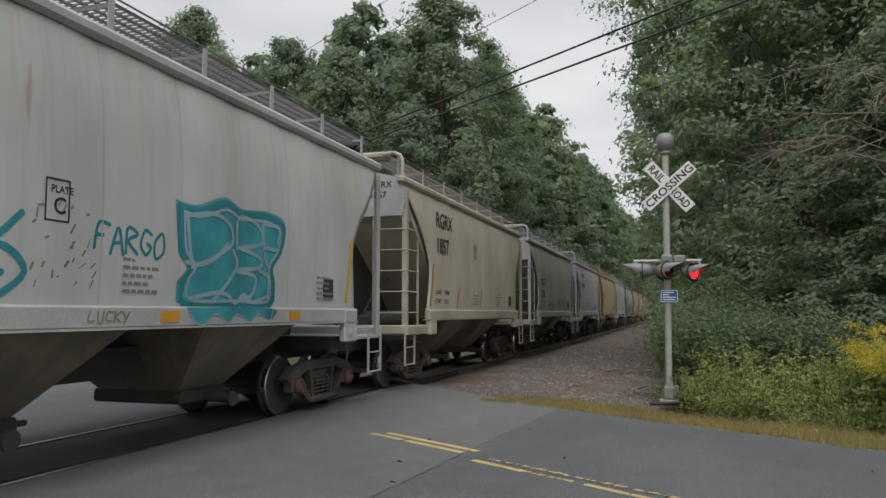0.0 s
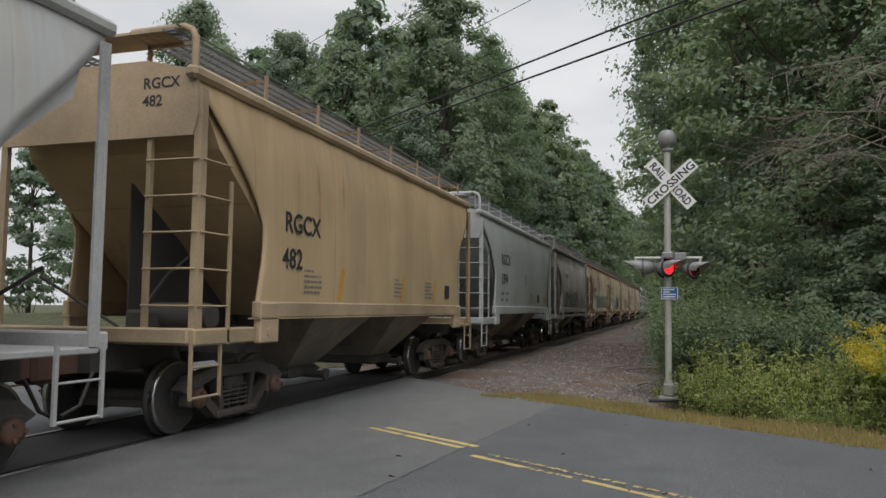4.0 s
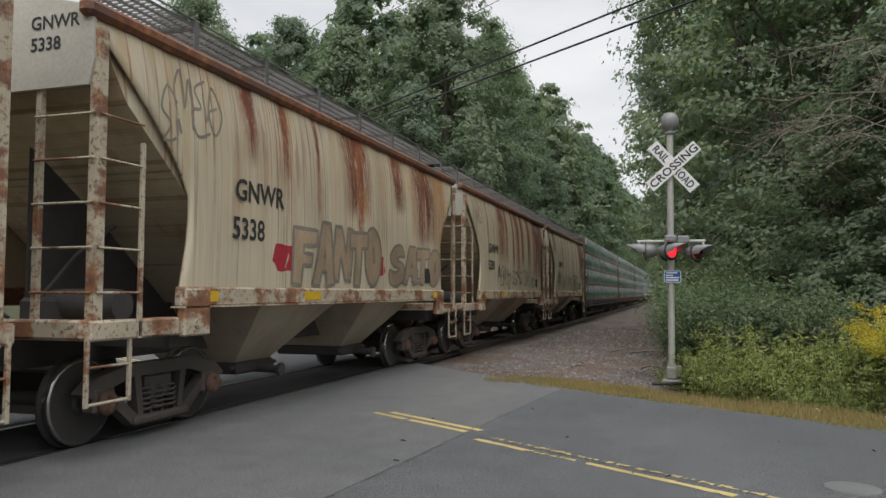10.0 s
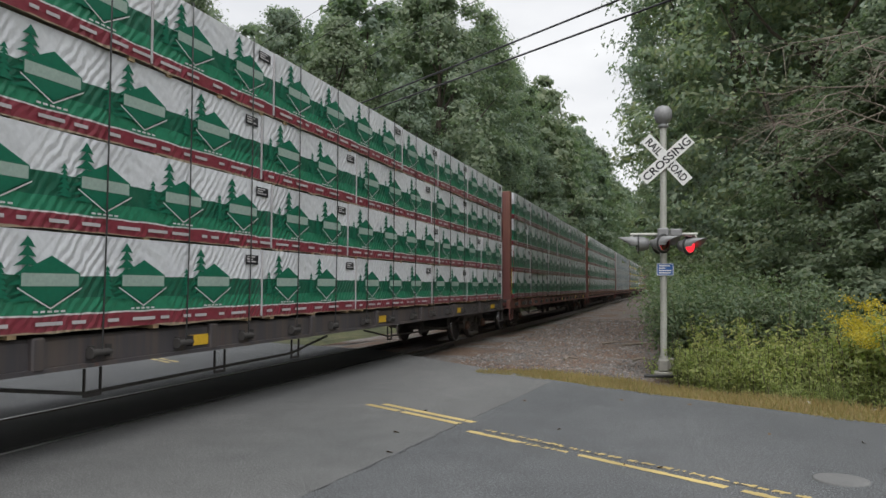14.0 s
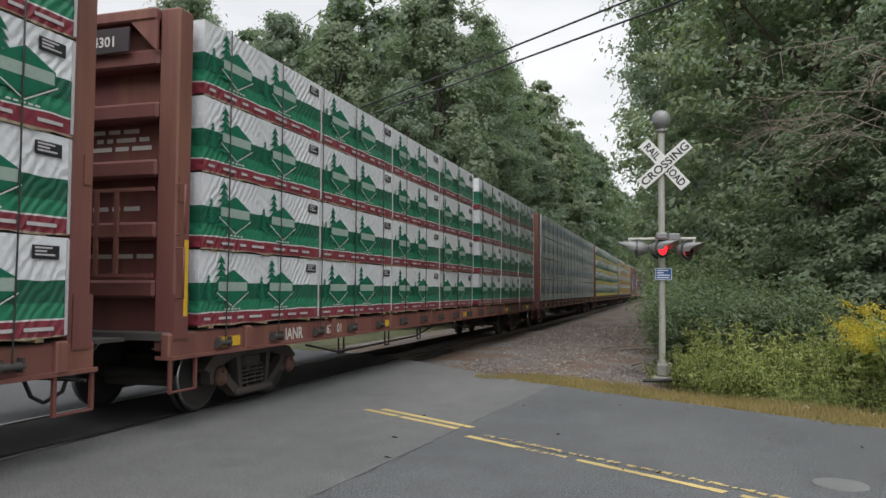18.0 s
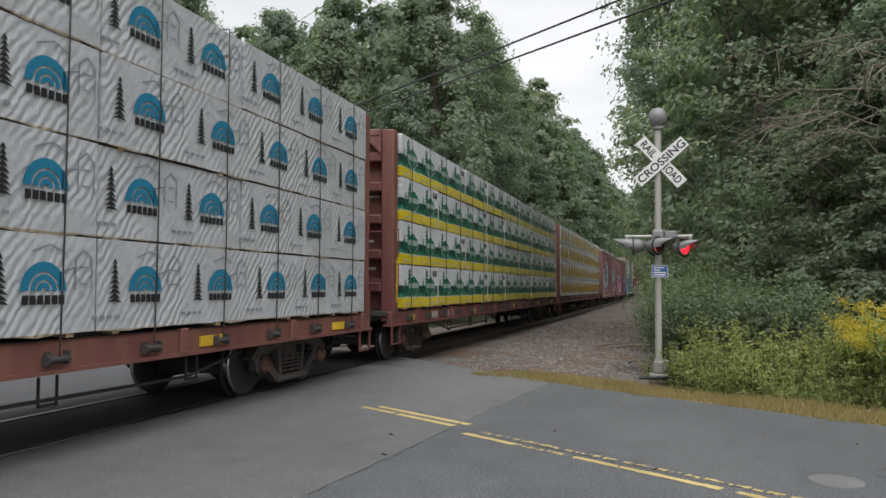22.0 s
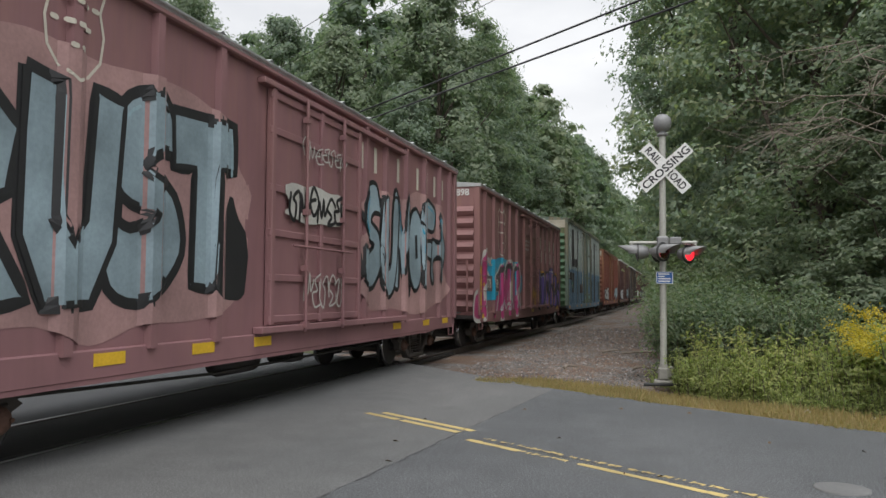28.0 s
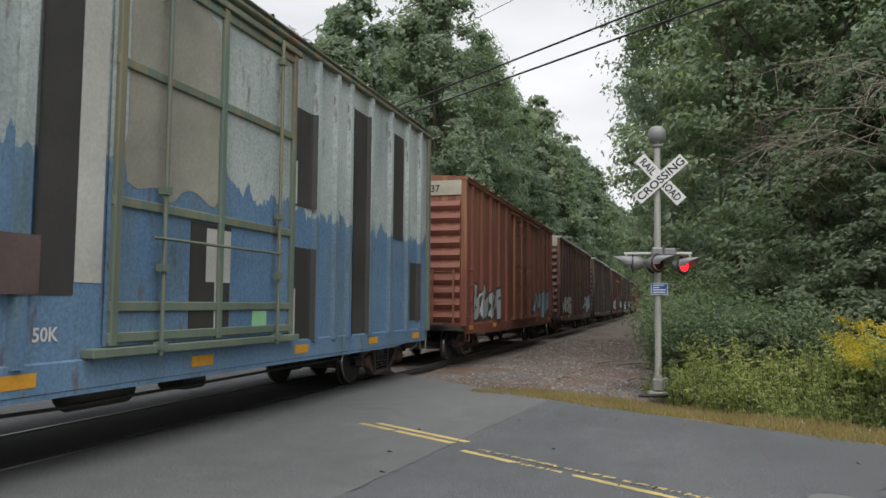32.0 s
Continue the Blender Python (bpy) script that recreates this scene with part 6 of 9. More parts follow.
def lumber_car(label, centre, kind, body, sill, tiers, words, number, seed):
    car = thing("lumber_flatcar", label, "railcar", "lumber cars of the train")
    CARS.append((car, centre))

    def put(name, key, mat, m=None, lab=""):
        ob = part(name, shared("flat" + key, FLATS[key], mat), None, car, lab)
        if m is not None:
            ob.matrix_local = m
        return ob

    put("deck", "deck", M_UNDER)
    put("centre_sill", "spine", M_UNDER)
    put("centre_beam", "beam", body)
    for m in (Matrix(), FLIP):
        put("side_sill", "sill", sill, m)
        put("brake_rod", "rods", M_UNDER, m)
        put("bulkhead", "bulk", body, m)
        put("bulkhead_beam", "bbeam", body, m)
        for z in (1.55, 2.2, 2.9, 3.55, 4.15):
            put("bulkhead_rib", "brib", body, m @ pose(0, 0, z))
        for mir in (1, -1):
            put("bulkhead_post", "bpost", body, m @ Matrix.Diagonal((mir, 1, 1, 1)))
            put("gusset", "gusset", body, m @ Matrix.Diagonal((mir, 1, 1, 1)))
        put("grab_iron", "grab", body, m)
        put("end_platform", "platform", M_UNDER, m)
        for i in range(17):
            y = -10.24 + i * 1.28
            put("winch", "winch", M_UNDER, m @ pose(0, y, 0))
            if i % 2 == 0:
                put("stake_pocket", "pocket", sill, m @ pose(0, y + 0.55, 0))
        for mir in (1, -1):
            put("stirrup", "stirrup", body, m @ Matrix.Diagonal((mir, 1, 1, 1)))
    put("air_reservoir", "tank", M_UNDER)
    put("brake_valve", "valve", M_UNDER)
    for s in (-1, 1):
        add_truck(car, s * 8.9)
        add_coupler(car, s * 11.3, s, 0.45)
    rng = random.Random(seed)
    for t, cols in enumerate(tiers):
        y = -10.78
        fit = 21.62 / sum(abs(c) for c in cols)
        for c in cols:
            c *= fit
            if c > 0:
                wrap, ink, batten = bundle_meshes(kind, c - 0.03)
                for side, m in ((1, Matrix()), (-1, FLIP)):
                    jog = rng.uniform(-0.025, 0.02)
                    b = part("lumber_pack", wrap, None, car)
                    yy = y + c / 2
                    b.matrix_local = pose(side * (1.46 + jog), yy, 1.125 + t * 0.895, 0, 0, 0 if side > 0 else 180)
                    if side > 0:
                        for me, at in ink:
                            o = part(me.name.split(".")[0], me, None, b)
                            o.location.y = at
                            if not me.name.startswith(("wrap_label", "film", "grade")):
                                tagged(o, kind="stuff")
                    for at in (-c / 2 + 0.3, 0.0, c / 2 - 0.3) if side > 0 else (-c / 2 + 0.3, c / 2 - 0.3):
                        part("batten", batten, None, b).location.y = at
            y += abs(c)
    strap = shared("strap", Mesh().tube([(1.48, 0, 0.92), (1.497, 0, 2.0), (1.497, 0, 3.4), (1.495, 0, 4.712), (1.2, 0, 4.728)], 0.008, 4), M_STRAP)
    for i in range(17):
        part("tie_down_strap", strap, None, car).location.y = -10.24 + i * 1.28
    for y in (-10.3, -5.0, 0.6, 6.0, 9.6):
        part("reflector", Mesh().box(1.42, y, 0.86, 1.435, y + 0.45, 0.98), M_YELLOW, car, "yellow reflective strip")
    part("reflector", Mesh().box(1.432, -11.02, 1.25, 1.439, -10.95, 2.1), M_YELLOW, car, "yellow reflective strip")
    add_letters(car, words, 0.21, M_WHITE, pose(1.425, -8.68, 0.85))
    add_letters(car, number, 0.18, M_WHITE, pose(1.425, -7.35 if words else -7.95, 0.865))
    part("name_plate", Mesh().box(0.1, -11.255, 4.22, 0.82, -11.235, 4.5), M_NAVY if body is P_RED else body, car, "flat number panel")
    add_letters(car, words + " " + number, 0.15, M_WHITE, pose(-0.25 if words else 0.2, -11.262, 4.29, 0, 0, -90))
    m = Mesh()
    rr = random.Random(seed)
    for z, rows in ((3.35, 3), (2.45, 1), (1.9, 1)):
        for r in range(rows):
            p = 0.0
            while p < 0.9:
                q = p + rr.uniform(0.08, 0.3)
                m.add([(p - 0.1, -10.966, z - r * 0.1), (q - 0.1, -10.966, z - r * 0.1), (q - 0.1, -10.966, z - r * 0.1 + 0.05), (p - 0.1, -10.966, z - r * 0.1 + 0.05)], [(0, 1, 2, 3)])
                p = q + 0.05
    tagged(part("stencilling", m, M_WHITE, car), kind="stuff")


def lumber_cars():
    ten = [3.02, 3.04, 3.04, 3.0, -0.62, 2.80, 2.80, 2.80]
    sixteen = [2.45, 4.9, 2.45, 4.9, 4.0, 2.42]
    sixteen_b = [4.9, 2.45, 4.9, 2.45, 2.45, 3.97]
    mixed = [3.0, 4.1, 3.0, 4.1, 3.0, 3.9]
    even = [3.5, 3.5, 3.5, 3.5, 3.5, 3.6]
    base, pitch = 167.78, 23.56
    lumber_car("black centre-beam flatcar stacked with green and burgundy wrapped lumber", base, "burg", P_DARK, P_DARK, [mixed, sixteen, mixed, sixteen_b], "", "3515", 1)
    lumber_car("red centre-beam flatcar stacked with green and burgundy wrapped lumber", base + pitch, "burg", P_RED, P_PINK, [mixed, mixed, sixteen, mixed], "IANR", "624", 2)
    lumber_car("red centre-beam flatcar stacked with green and burgundy wrapped lumber", base + 2 * pitch, "burg", P_RED, P_PINK, [ten, ten, ten, ten], "IANR", "624301", 3)
    lumber_car("red centre-beam flatcar stacked with white and blue wrapped lumber", base + 3 * pitch, "blue", P_RED, P_PINK, [sixteen, sixteen_b, sixteen, sixteen_b], "IANR", "62420", 4)
    lumber_car("red centre-beam flatcar stacked with green and yellow wrapped lumber", base + 4 * pitch, "gold", P_RED, P_RED, [sixteen, sixteen_b, sixteen, sixteen_b], "IANR", "26810", 5)
    lumber_car("red centre-beam flatcar stacked with white and yellow wrapped lumber", base + 5 * pitch, "sun", P_RED, P_PINK, [mixed, even, mixed, even], "IANR", "624461", 6)


lumber_cars()


# ---- boxcars ----
P_WC = side_paint("faded_red_oxide_boxcar_paint", (0.235, 0.118, 0.125), 0.08, 0.4, 0.35, 4.6, 0.8)
P_WC2 = side_paint("brown_red_boxcar_paint", (0.215, 0.102, 0.1), 0.08, 0.4, 0.4, 4.6, 0.8)
# brick and maroon are set darker for the trees' shade over the far cars
P_BRICK = side_paint("brick_red_boxcar_paint", (0.175, 0.052, 0.036), 0.4, 0.5, 0.4, 4.6, 0.8)
P_MAROON = side_paint("dark_maroon_boxcar_paint", (0.07, 0.027, 0.028), 0.3, 0.4, 0.5, 4.6, 0.8)
P_NEARBLACK = side_paint("blackened_boxcar_paint", (0.04, 0.034, 0.033), 0.3, 0.4, 0.5, 4.6, 0.8)
P_GREEN = side_paint("green_boxcar_end_paint", (0.03, 0.10, 0.045), 0.3, 0.4, 0.5, 5.3, 0.8)
P_PALEG = side_paint("grey_green_boxcar_trim", (0.12, 0.165, 0.13), 0.4, 0.5, 0.5, 5.3, 0.8)
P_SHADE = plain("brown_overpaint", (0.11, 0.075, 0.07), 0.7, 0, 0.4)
G_SLATE = plain("slate_blue_spray_paint", (0.26, 0.34, 0.38), 0.5, 0, 0.35)
G_PINK = plain("magenta_spray_paint", (0.40, 0.05, 0.16), 0.5, 0, 0.3)
G_SILVER = plain("silver_spray_paint", (0.48, 0.5, 0.5), 0.4, 0.3, 0.2)
G_CYAN = plain("cyan_spray_paint", (0.03, 0.28, 0.42), 0.5, 0, 0.25)
G_VIOLET = plain("violet_spray_paint", (0.14, 0.10, 0.30), 0.5, 0, 0.3)
G_AMBER = plain("amber_spray_paint", (0.48, 0.26, 0.03), 0.5, 0, 0.3)
G_NIGHT = plain("black_grey_spray_paint", (0.045, 0.042, 0.04), 0.6, 0, 0.3)
G_ROSE = plain("pink_paint_haze", (0.36, 0.215, 0.205), 0.7, 0, 0.3)
G_BONE = plain("bone_white_spray_paint", (0.5, 0.49, 0.45), 0.55, 0, 0.2)
G_PATCH = plain("leaf_green_patch_paint", (0.05, 0.26, 0.15), 0.6, 0, 0.25)
M_SNOW = plain("pale_roof_metal", (0.42, 0.43, 0.42), 0.5, 0.4, 0.2)
M_BUFF = plain("buff_end_panel", (0.42, 0.38, 0.3), 0.7, 0, 0.25)


def two_tone(name):
    """Blue below, chalky grey-white above, with a ragged sprayed edge."""
    k = Nodes(name, 0.55)
    z = k.axis(2)
    rag = k.math("MULTIPLY", k.math("SUBTRACT", k.noise(3.0, 5, (1, 1.6, 0.25)), 0.5), 1.1)
    step = k.math("GREATER_THAN", k.math("ADD", z, rag), 2.95)
    blue = k.ramp(k.noise(0.7, 4), [(0.3, (0.085, 0.165, 0.28)), (0.7, (0.15, 0.25, 0.37))])
    pale = k.ramp(k.noise(0.6, 5), [(0.3, (0.32, 0.37, 0.37)), (0.7, (0.47, 0.51, 0.49))])
    c = k.mix(step, blue, pale)
    dirt = k.ramp(k.noise(2.0, 5, (1, 1, 0.12)), [(0.5, 0.0), (0.72, 0.55)])
    c = k.mix(dirt, c, (0.12, 0.15, 0.11))
    c = k.mix(1.0, c, k.ramp(k.noise(24, 5), [(0.3, 0.72), (0.7, 1.1)]), "MULTIPLY")
    c = k.mix(k.ramp(k.noise(5, 6, (1, 1, 0.3), 0.65), [(0.6, 0.0), (0.68, 0.7)]), c, (0.10, 0.07, 0.05))
    k.colour(c).bump(k.noise(6, 4), 0.1, 0.01)
    return k.m


P_TWO = two_tone("blue_and_white_oversprayed_paint")


def boxcar_meshes(half, top, posts, door):
    """half length, eave height, post places, door span."""
    W, low = 1.47, 0.95
    d = {}
    d["panel"] = Mesh().box(W - 0.05, -half, low - 0.12, W, half, top - 0.1)
    d["sill"] = Mesh().bevel_box(W - 0.04, -half + 0.25, 0.74, W + 0.03, half - 0.25, 1.02, 0.015)
    d["fishbelly"] = Mesh().prism([(-half + 1.2, 0.76), (half - 1.2, 0.76), (half - 2.2, 0.70), (-half + 2.2, 0.70)], 0.05, Matrix.Translation((W - 0.03, 0, 0)) @ YZ)
    d["eave"] = Mesh().bevel_box(W - 0.06, -half, top - 0.16, W + 0.09, half, top - 0.02, 0.02)
    d["post"] = Mesh().prism([(-0.075, 0.0), (0.075, 0.0), (0.055, 0.075), (-0.055, 0.075)], top - 0.16 - 0.98, Matrix(((0, 1, 0, W - 0.003), (1, 0, 0, 0), (0, 0, 1, 0.98), (0, 0, 0, 1))))
    d["corner"] = Mesh().bevel_box(W - 0.12, -half - 0.02, 0.95, W + 0.06, -half + 0.16, top - 0.1, 0.02)
    roof = Mesh()
    n = 9
    v = [(x, y, top - 0.02 + 0.13 * (1 - abs(x) / 1.6)) for y in (-half - 0.03, half + 0.03) for x in np.linspace(-1.56, 1.56, n)]
    v += [(x, y, top - 0.10) for y in (-half - 0.03, half + 0.03) for x in (-1.56, 1.56)]
    roof.add(v, [(i, i + 1, n + i + 1, n + i) for i in range(n - 1)] + [tuple(range(n - 1, -1, -1)) + (2 * n, 2 * n + 1), tuple(range(n, 2 * n)) + (2 * n + 3, 2 * n + 2), (0, n, 2 * n + 2, 2 * n), (n - 1, 2 * n + 1, 2 * n + 3, 2 * n - 1), (2 * n, 2 * n + 2, 2 * n + 3, 2 * n + 1)])
    for i in range(int(2 * half / 1.15)):
        y = -half + 0.6 + i * 1.15
        roof.add([(x, y + q, top + 0.0 + 0.13 * (1 - abs(x) / 1.6) + h) for x in (-1.55, 0, 1.55) for q, h in ((-0.05, 0), (0, 0.035), (0.05, 0))], [(0, 1, 4, 3), (1, 2, 5, 4), (3, 4, 7, 6), (4, 5, 8, 7)])
    d["roof"] = roof
    end = Mesh().box(-W, -half, 0.95, W, -half + 0.05, top - 0.03)
    d["end"] = end
    rib = Mesh()
    prof = [(0.0, 0.0), (0.045, 0.06), (0.085, 0.14), (0.045, 0.22), (0.0, 0.28)]
    rv = [(x, -half - p, z) for x in (-W + 0.12, W - 0.12) for p, z in prof]
    k = len(prof)
    rib.add(rv, [(i, i + 1, k + i + 1, k + i) for i in range(k - 1)] + [tuple(range(k)), tuple(range(2 * k - 1, k - 1, -1))])
    d["rib"] = rib
    y0, y1 = door
    dr = Mesh().box(W + 0.02, y0, 1.12, W + 0.06, y1, top - 0.34)
    d["door"] = dr
    fr = Mesh()
    for y in (y0 + 0.06, (y0 + y1) / 2, y1 - 0.06):
        fr.bevel_box(W + 0.05, y - 0.05, 1.12, W + 0.11, y + 0.05, top - 0.34, 0.01)
    for z in (1.2, 1.5, 2.52, 3.9, top - 0.42) if top > 5 else (1.2, 1.75, 2.35, 2.95, top - 0.9, top - 0.42):
        fr.bevel_box(W + 0.05, y0, z - 0.05, W + 0.095, y1, z + 0.05, 0.01)
    d["door_frame"] = fr
    bar = Mesh()
    for f in (0.19, 0.85) if top > 5 else (0.3, 0.72):
        y = y0 + (y1 - y0) * f
        bar.tube([(W + 0.16, y, 1.0), (W + 0.16, y, top - 0.3)], 0.025, 6)
        for z in (1.1, 1.9, 2.7, top - 0.6):
            bar.box(W + 0.1, y - 0.05, z - 0.04, W + 0.2, y + 0.05, z + 0.04)
    bar.tube([(W + 0.17, y0 + 0.5, 2.2), (W + 0.17, y1 - 0.5, 2.2)], 0.018, 5)
    d["locking_bar"] = bar
    run = 0.1 if top > 5 else 2.2
    d["track"] = Mesh().bevel_box(W + 0.0, y0 - 0.25, 1.02, W + 0.15, y1 + run, 1.11, 0.01)
    d["track_top"] = Mesh().bevel_box(W + 0.0, y0 - 0.25, top - 0.34, W + 0.13, y1 + run, top - 0.26, 0.01)
    lad = Mesh()
    lad.tube([(W + 0.01, -half + 0.05, 0), (W + 0.1, -half + 0.05, 0), (W + 0.1, -half + 0.6, 0), (W + 0.01, -half + 0.6, 0)], 0.014, 5)
    d["side_grab"] = lad
    el = Mesh()
    for x in (0.62, 1.2):
        el.box(x - 0.025, -half - 0.15, 1.05, x + 0.025, -half - 0.11, 2.45)
    for z in (1.2, 1.6, 2.0, 2.4):
        el.tube([(0.62, -half - 0.14, z), (1.2, -half - 0.14, z)], 0.014, 5)
    d["end_ladder"] = el
    st = Mesh().tube([(W, -half + 0.08, 1.0), (W, -half + 0.12, 0.56), (W, -half + 0.5, 0.56), (W, -half + 0.54, 1.0)], 0.02, 5)
    d["stirrup"] = st
    floor = Mesh().box(-W, -half, 0.84, W, half, 0.95).box(-0.3, -half - 0.1, 0.62, 0.3, half + 0.1, 0.86)
    for y in np.arange(-half + 1, half - 0.5, 1.3):
        floor.box(-1.35, y - 0.06, 0.72, 1.35, y + 0.06, 0.86)
    d["underframe"] = floor
    gear = Mesh().lathe([(0.02, -0.5), (0.19, -0.42), (0.19, 0.42), (0.02, 0.5)], 12, pose(0.7, -0.8, 0.6, 90, 0, 0)).bevel_box(0.4, 0.6, 0.45, 0.85, 1.05, 0.8, 0.04)
    gear.tube([(0.9, -half + 3, 0.6), (0.9, -1.6, 0.5), (0.9, half - 3.5, 0.55)], 0.02, 5)
    d["brake_gear"] = gear
    d["end_platform"] = Mesh().box(-1.0, -half - 0.5, 1.0, 1.0, -half - 0.05, 1.04)
    return d, posts


def boxcar_surf(half, posts, door, W=1.47):
    def surf(y, z):
        if door[0] < y < door[1] and z > 1.1:
            return W + 0.062
        for p in posts:
            if abs(y - p) < 0.15:
                return W + 0.077 - max(0, abs(y - p) - 0.085) * 1.1
        return W + 0.002
    return surf


BOXES = {}


def boxcar(label, centre, half, top, paint, end_paint, trim, posts, door, roof_mat, end_panel=None, trucks=None):
    key = (half, top, door)
    if key not in BOXES:
        BOXES[key] = boxcar_meshes(half, top, posts, door)
    d, _ = BOXES[key]
    car = thing("boxcar", label, "railcar", "boxcars of the train")
    CARS.append((car, centre))

    def put(name, k, mat, m=None, lab=""):
        ob = part(name, shared("box%s%s%s" % (half, top, k), d[k], mat), None, car, lab)
        if m is not None:
            ob.matrix_local = m
        return ob

    for m in (Matrix(), FLIP):
        put("side_panel", "panel", paint, m)
        put("side_sill", "sill", paint, m)
        put("bottom_flange", "fishbelly", paint, m)
        put("eave", "eave", trim, m)
        put("end_wall", "end", end_paint, m)
        put("door", "door", paint, m)
        put("door_frame", "door_frame", trim, m)
        put("locking_bar", "locking_bar", trim, m)
        put("door_track", "track", trim, m)
        put("door_track", "track_top", trim, m)
        for z in (1.2, 1.62, 2.04, 2.46):
            put("side_grab", "side_grab", trim, m @ pose(0, 0, z))
        put("end_ladder", "end_ladder", end_paint, m)
        put("end_platform", "end_platform", M_UNDER, m)
        for mir in (Matrix(), Matrix.Diagonal((-1, 1, 1, 1))):
            put("corner_post", "corner", trim, m @ mir)
            put("stirrup", "stirrup", trim, m @ mir)
        n = int((top - 1.5) / 0.33)
        for i in range(n):
            put("end_rib", "rib", end_paint, m @ pose(0, 0, 1.05 + i * 0.33))
        for y in posts:
            put("side_post", "post", paint, m @ pose(0, y, 0) if m is not FLIP else FLIP @ pose(0, y, 0))
    put("roof", "roof", roof_mat)
    put("underframe", "underframe", M_UNDER)
    put("brake_gear", "brake_gear", M_UNDER)
    if end_panel:
        part("number_panel", Mesh().bevel_box(-1.38, -half - 0.03, top - 0.5, 1.38, -half - 0.002, top - 0.1, 0.005), end_panel, car, "plain painted panel")
    for s in (-1, 1):
        add_truck(car, s * (half - 1.75))
        add_coupler(car, s * (half + 0.05), s, 0.95)
    return car, boxcar_surf(half, posts, door)


def box_bars(car, y, z, w, h, n, material, x=1.475, name="lettering"):
    """Company lettering kept as plain upright bars, one for each letter."""
    for i in range(n):
        yy = y + w * i / n
        m = Mesh().box(x, yy, z, x + 0.006, yy + w / n * 0.2, z + h)
        part(name, m, material, car)


def strips(car, ys, z, material, w=0.42, h=0.12):
    for y in ys:
        part("reflector", Mesh().box(1.50, y, z, 1.507, y + w, z + h), material, car, "yellow reflective strip")


M_CREAMINK = plain("cream_lettering_paint", (0.56, 0.52, 0.44), 0.7, 0, 0.2)


def shield(car, surf, y, z, s):
    m = Mesh()
    pts = [(0, -1), (0.45, -0.85), (0.85, -0.5), (0.95, 0), (0.8, 0.45), (0.95, 0.8), (0.6, 1.0), (0.3, 0.85), (0, 1), (-0.3, 0.85), (-0.6, 1.0), (-0.95, 0.8), (-0.8, 0.45), (-0.95, 0), (-0.85, -0.5), (-0.45, -0.85), (0, -1)]
    ribbon(m, [(y + a * s * 0.75, z + b * s) for a, b in pts], 0.03, surf, 0.004)
    for r, (a, n) in enumerate(((-0.62, 5), (-0.55, 4), (-0.2, 2))):
        for i in range(n):
            ribbon(m, [(y + (a + i * 0.26) * s, z + (0.45 - 0.42 * r) * s), (y + (a + i * 0.26 + 0.12) * s, z + (0.45 - 0.42 * r) * s)], 0.05, surf, 0.004)
    part("emblem", m, M_CREAMINK, car, "outlined shield emblem")


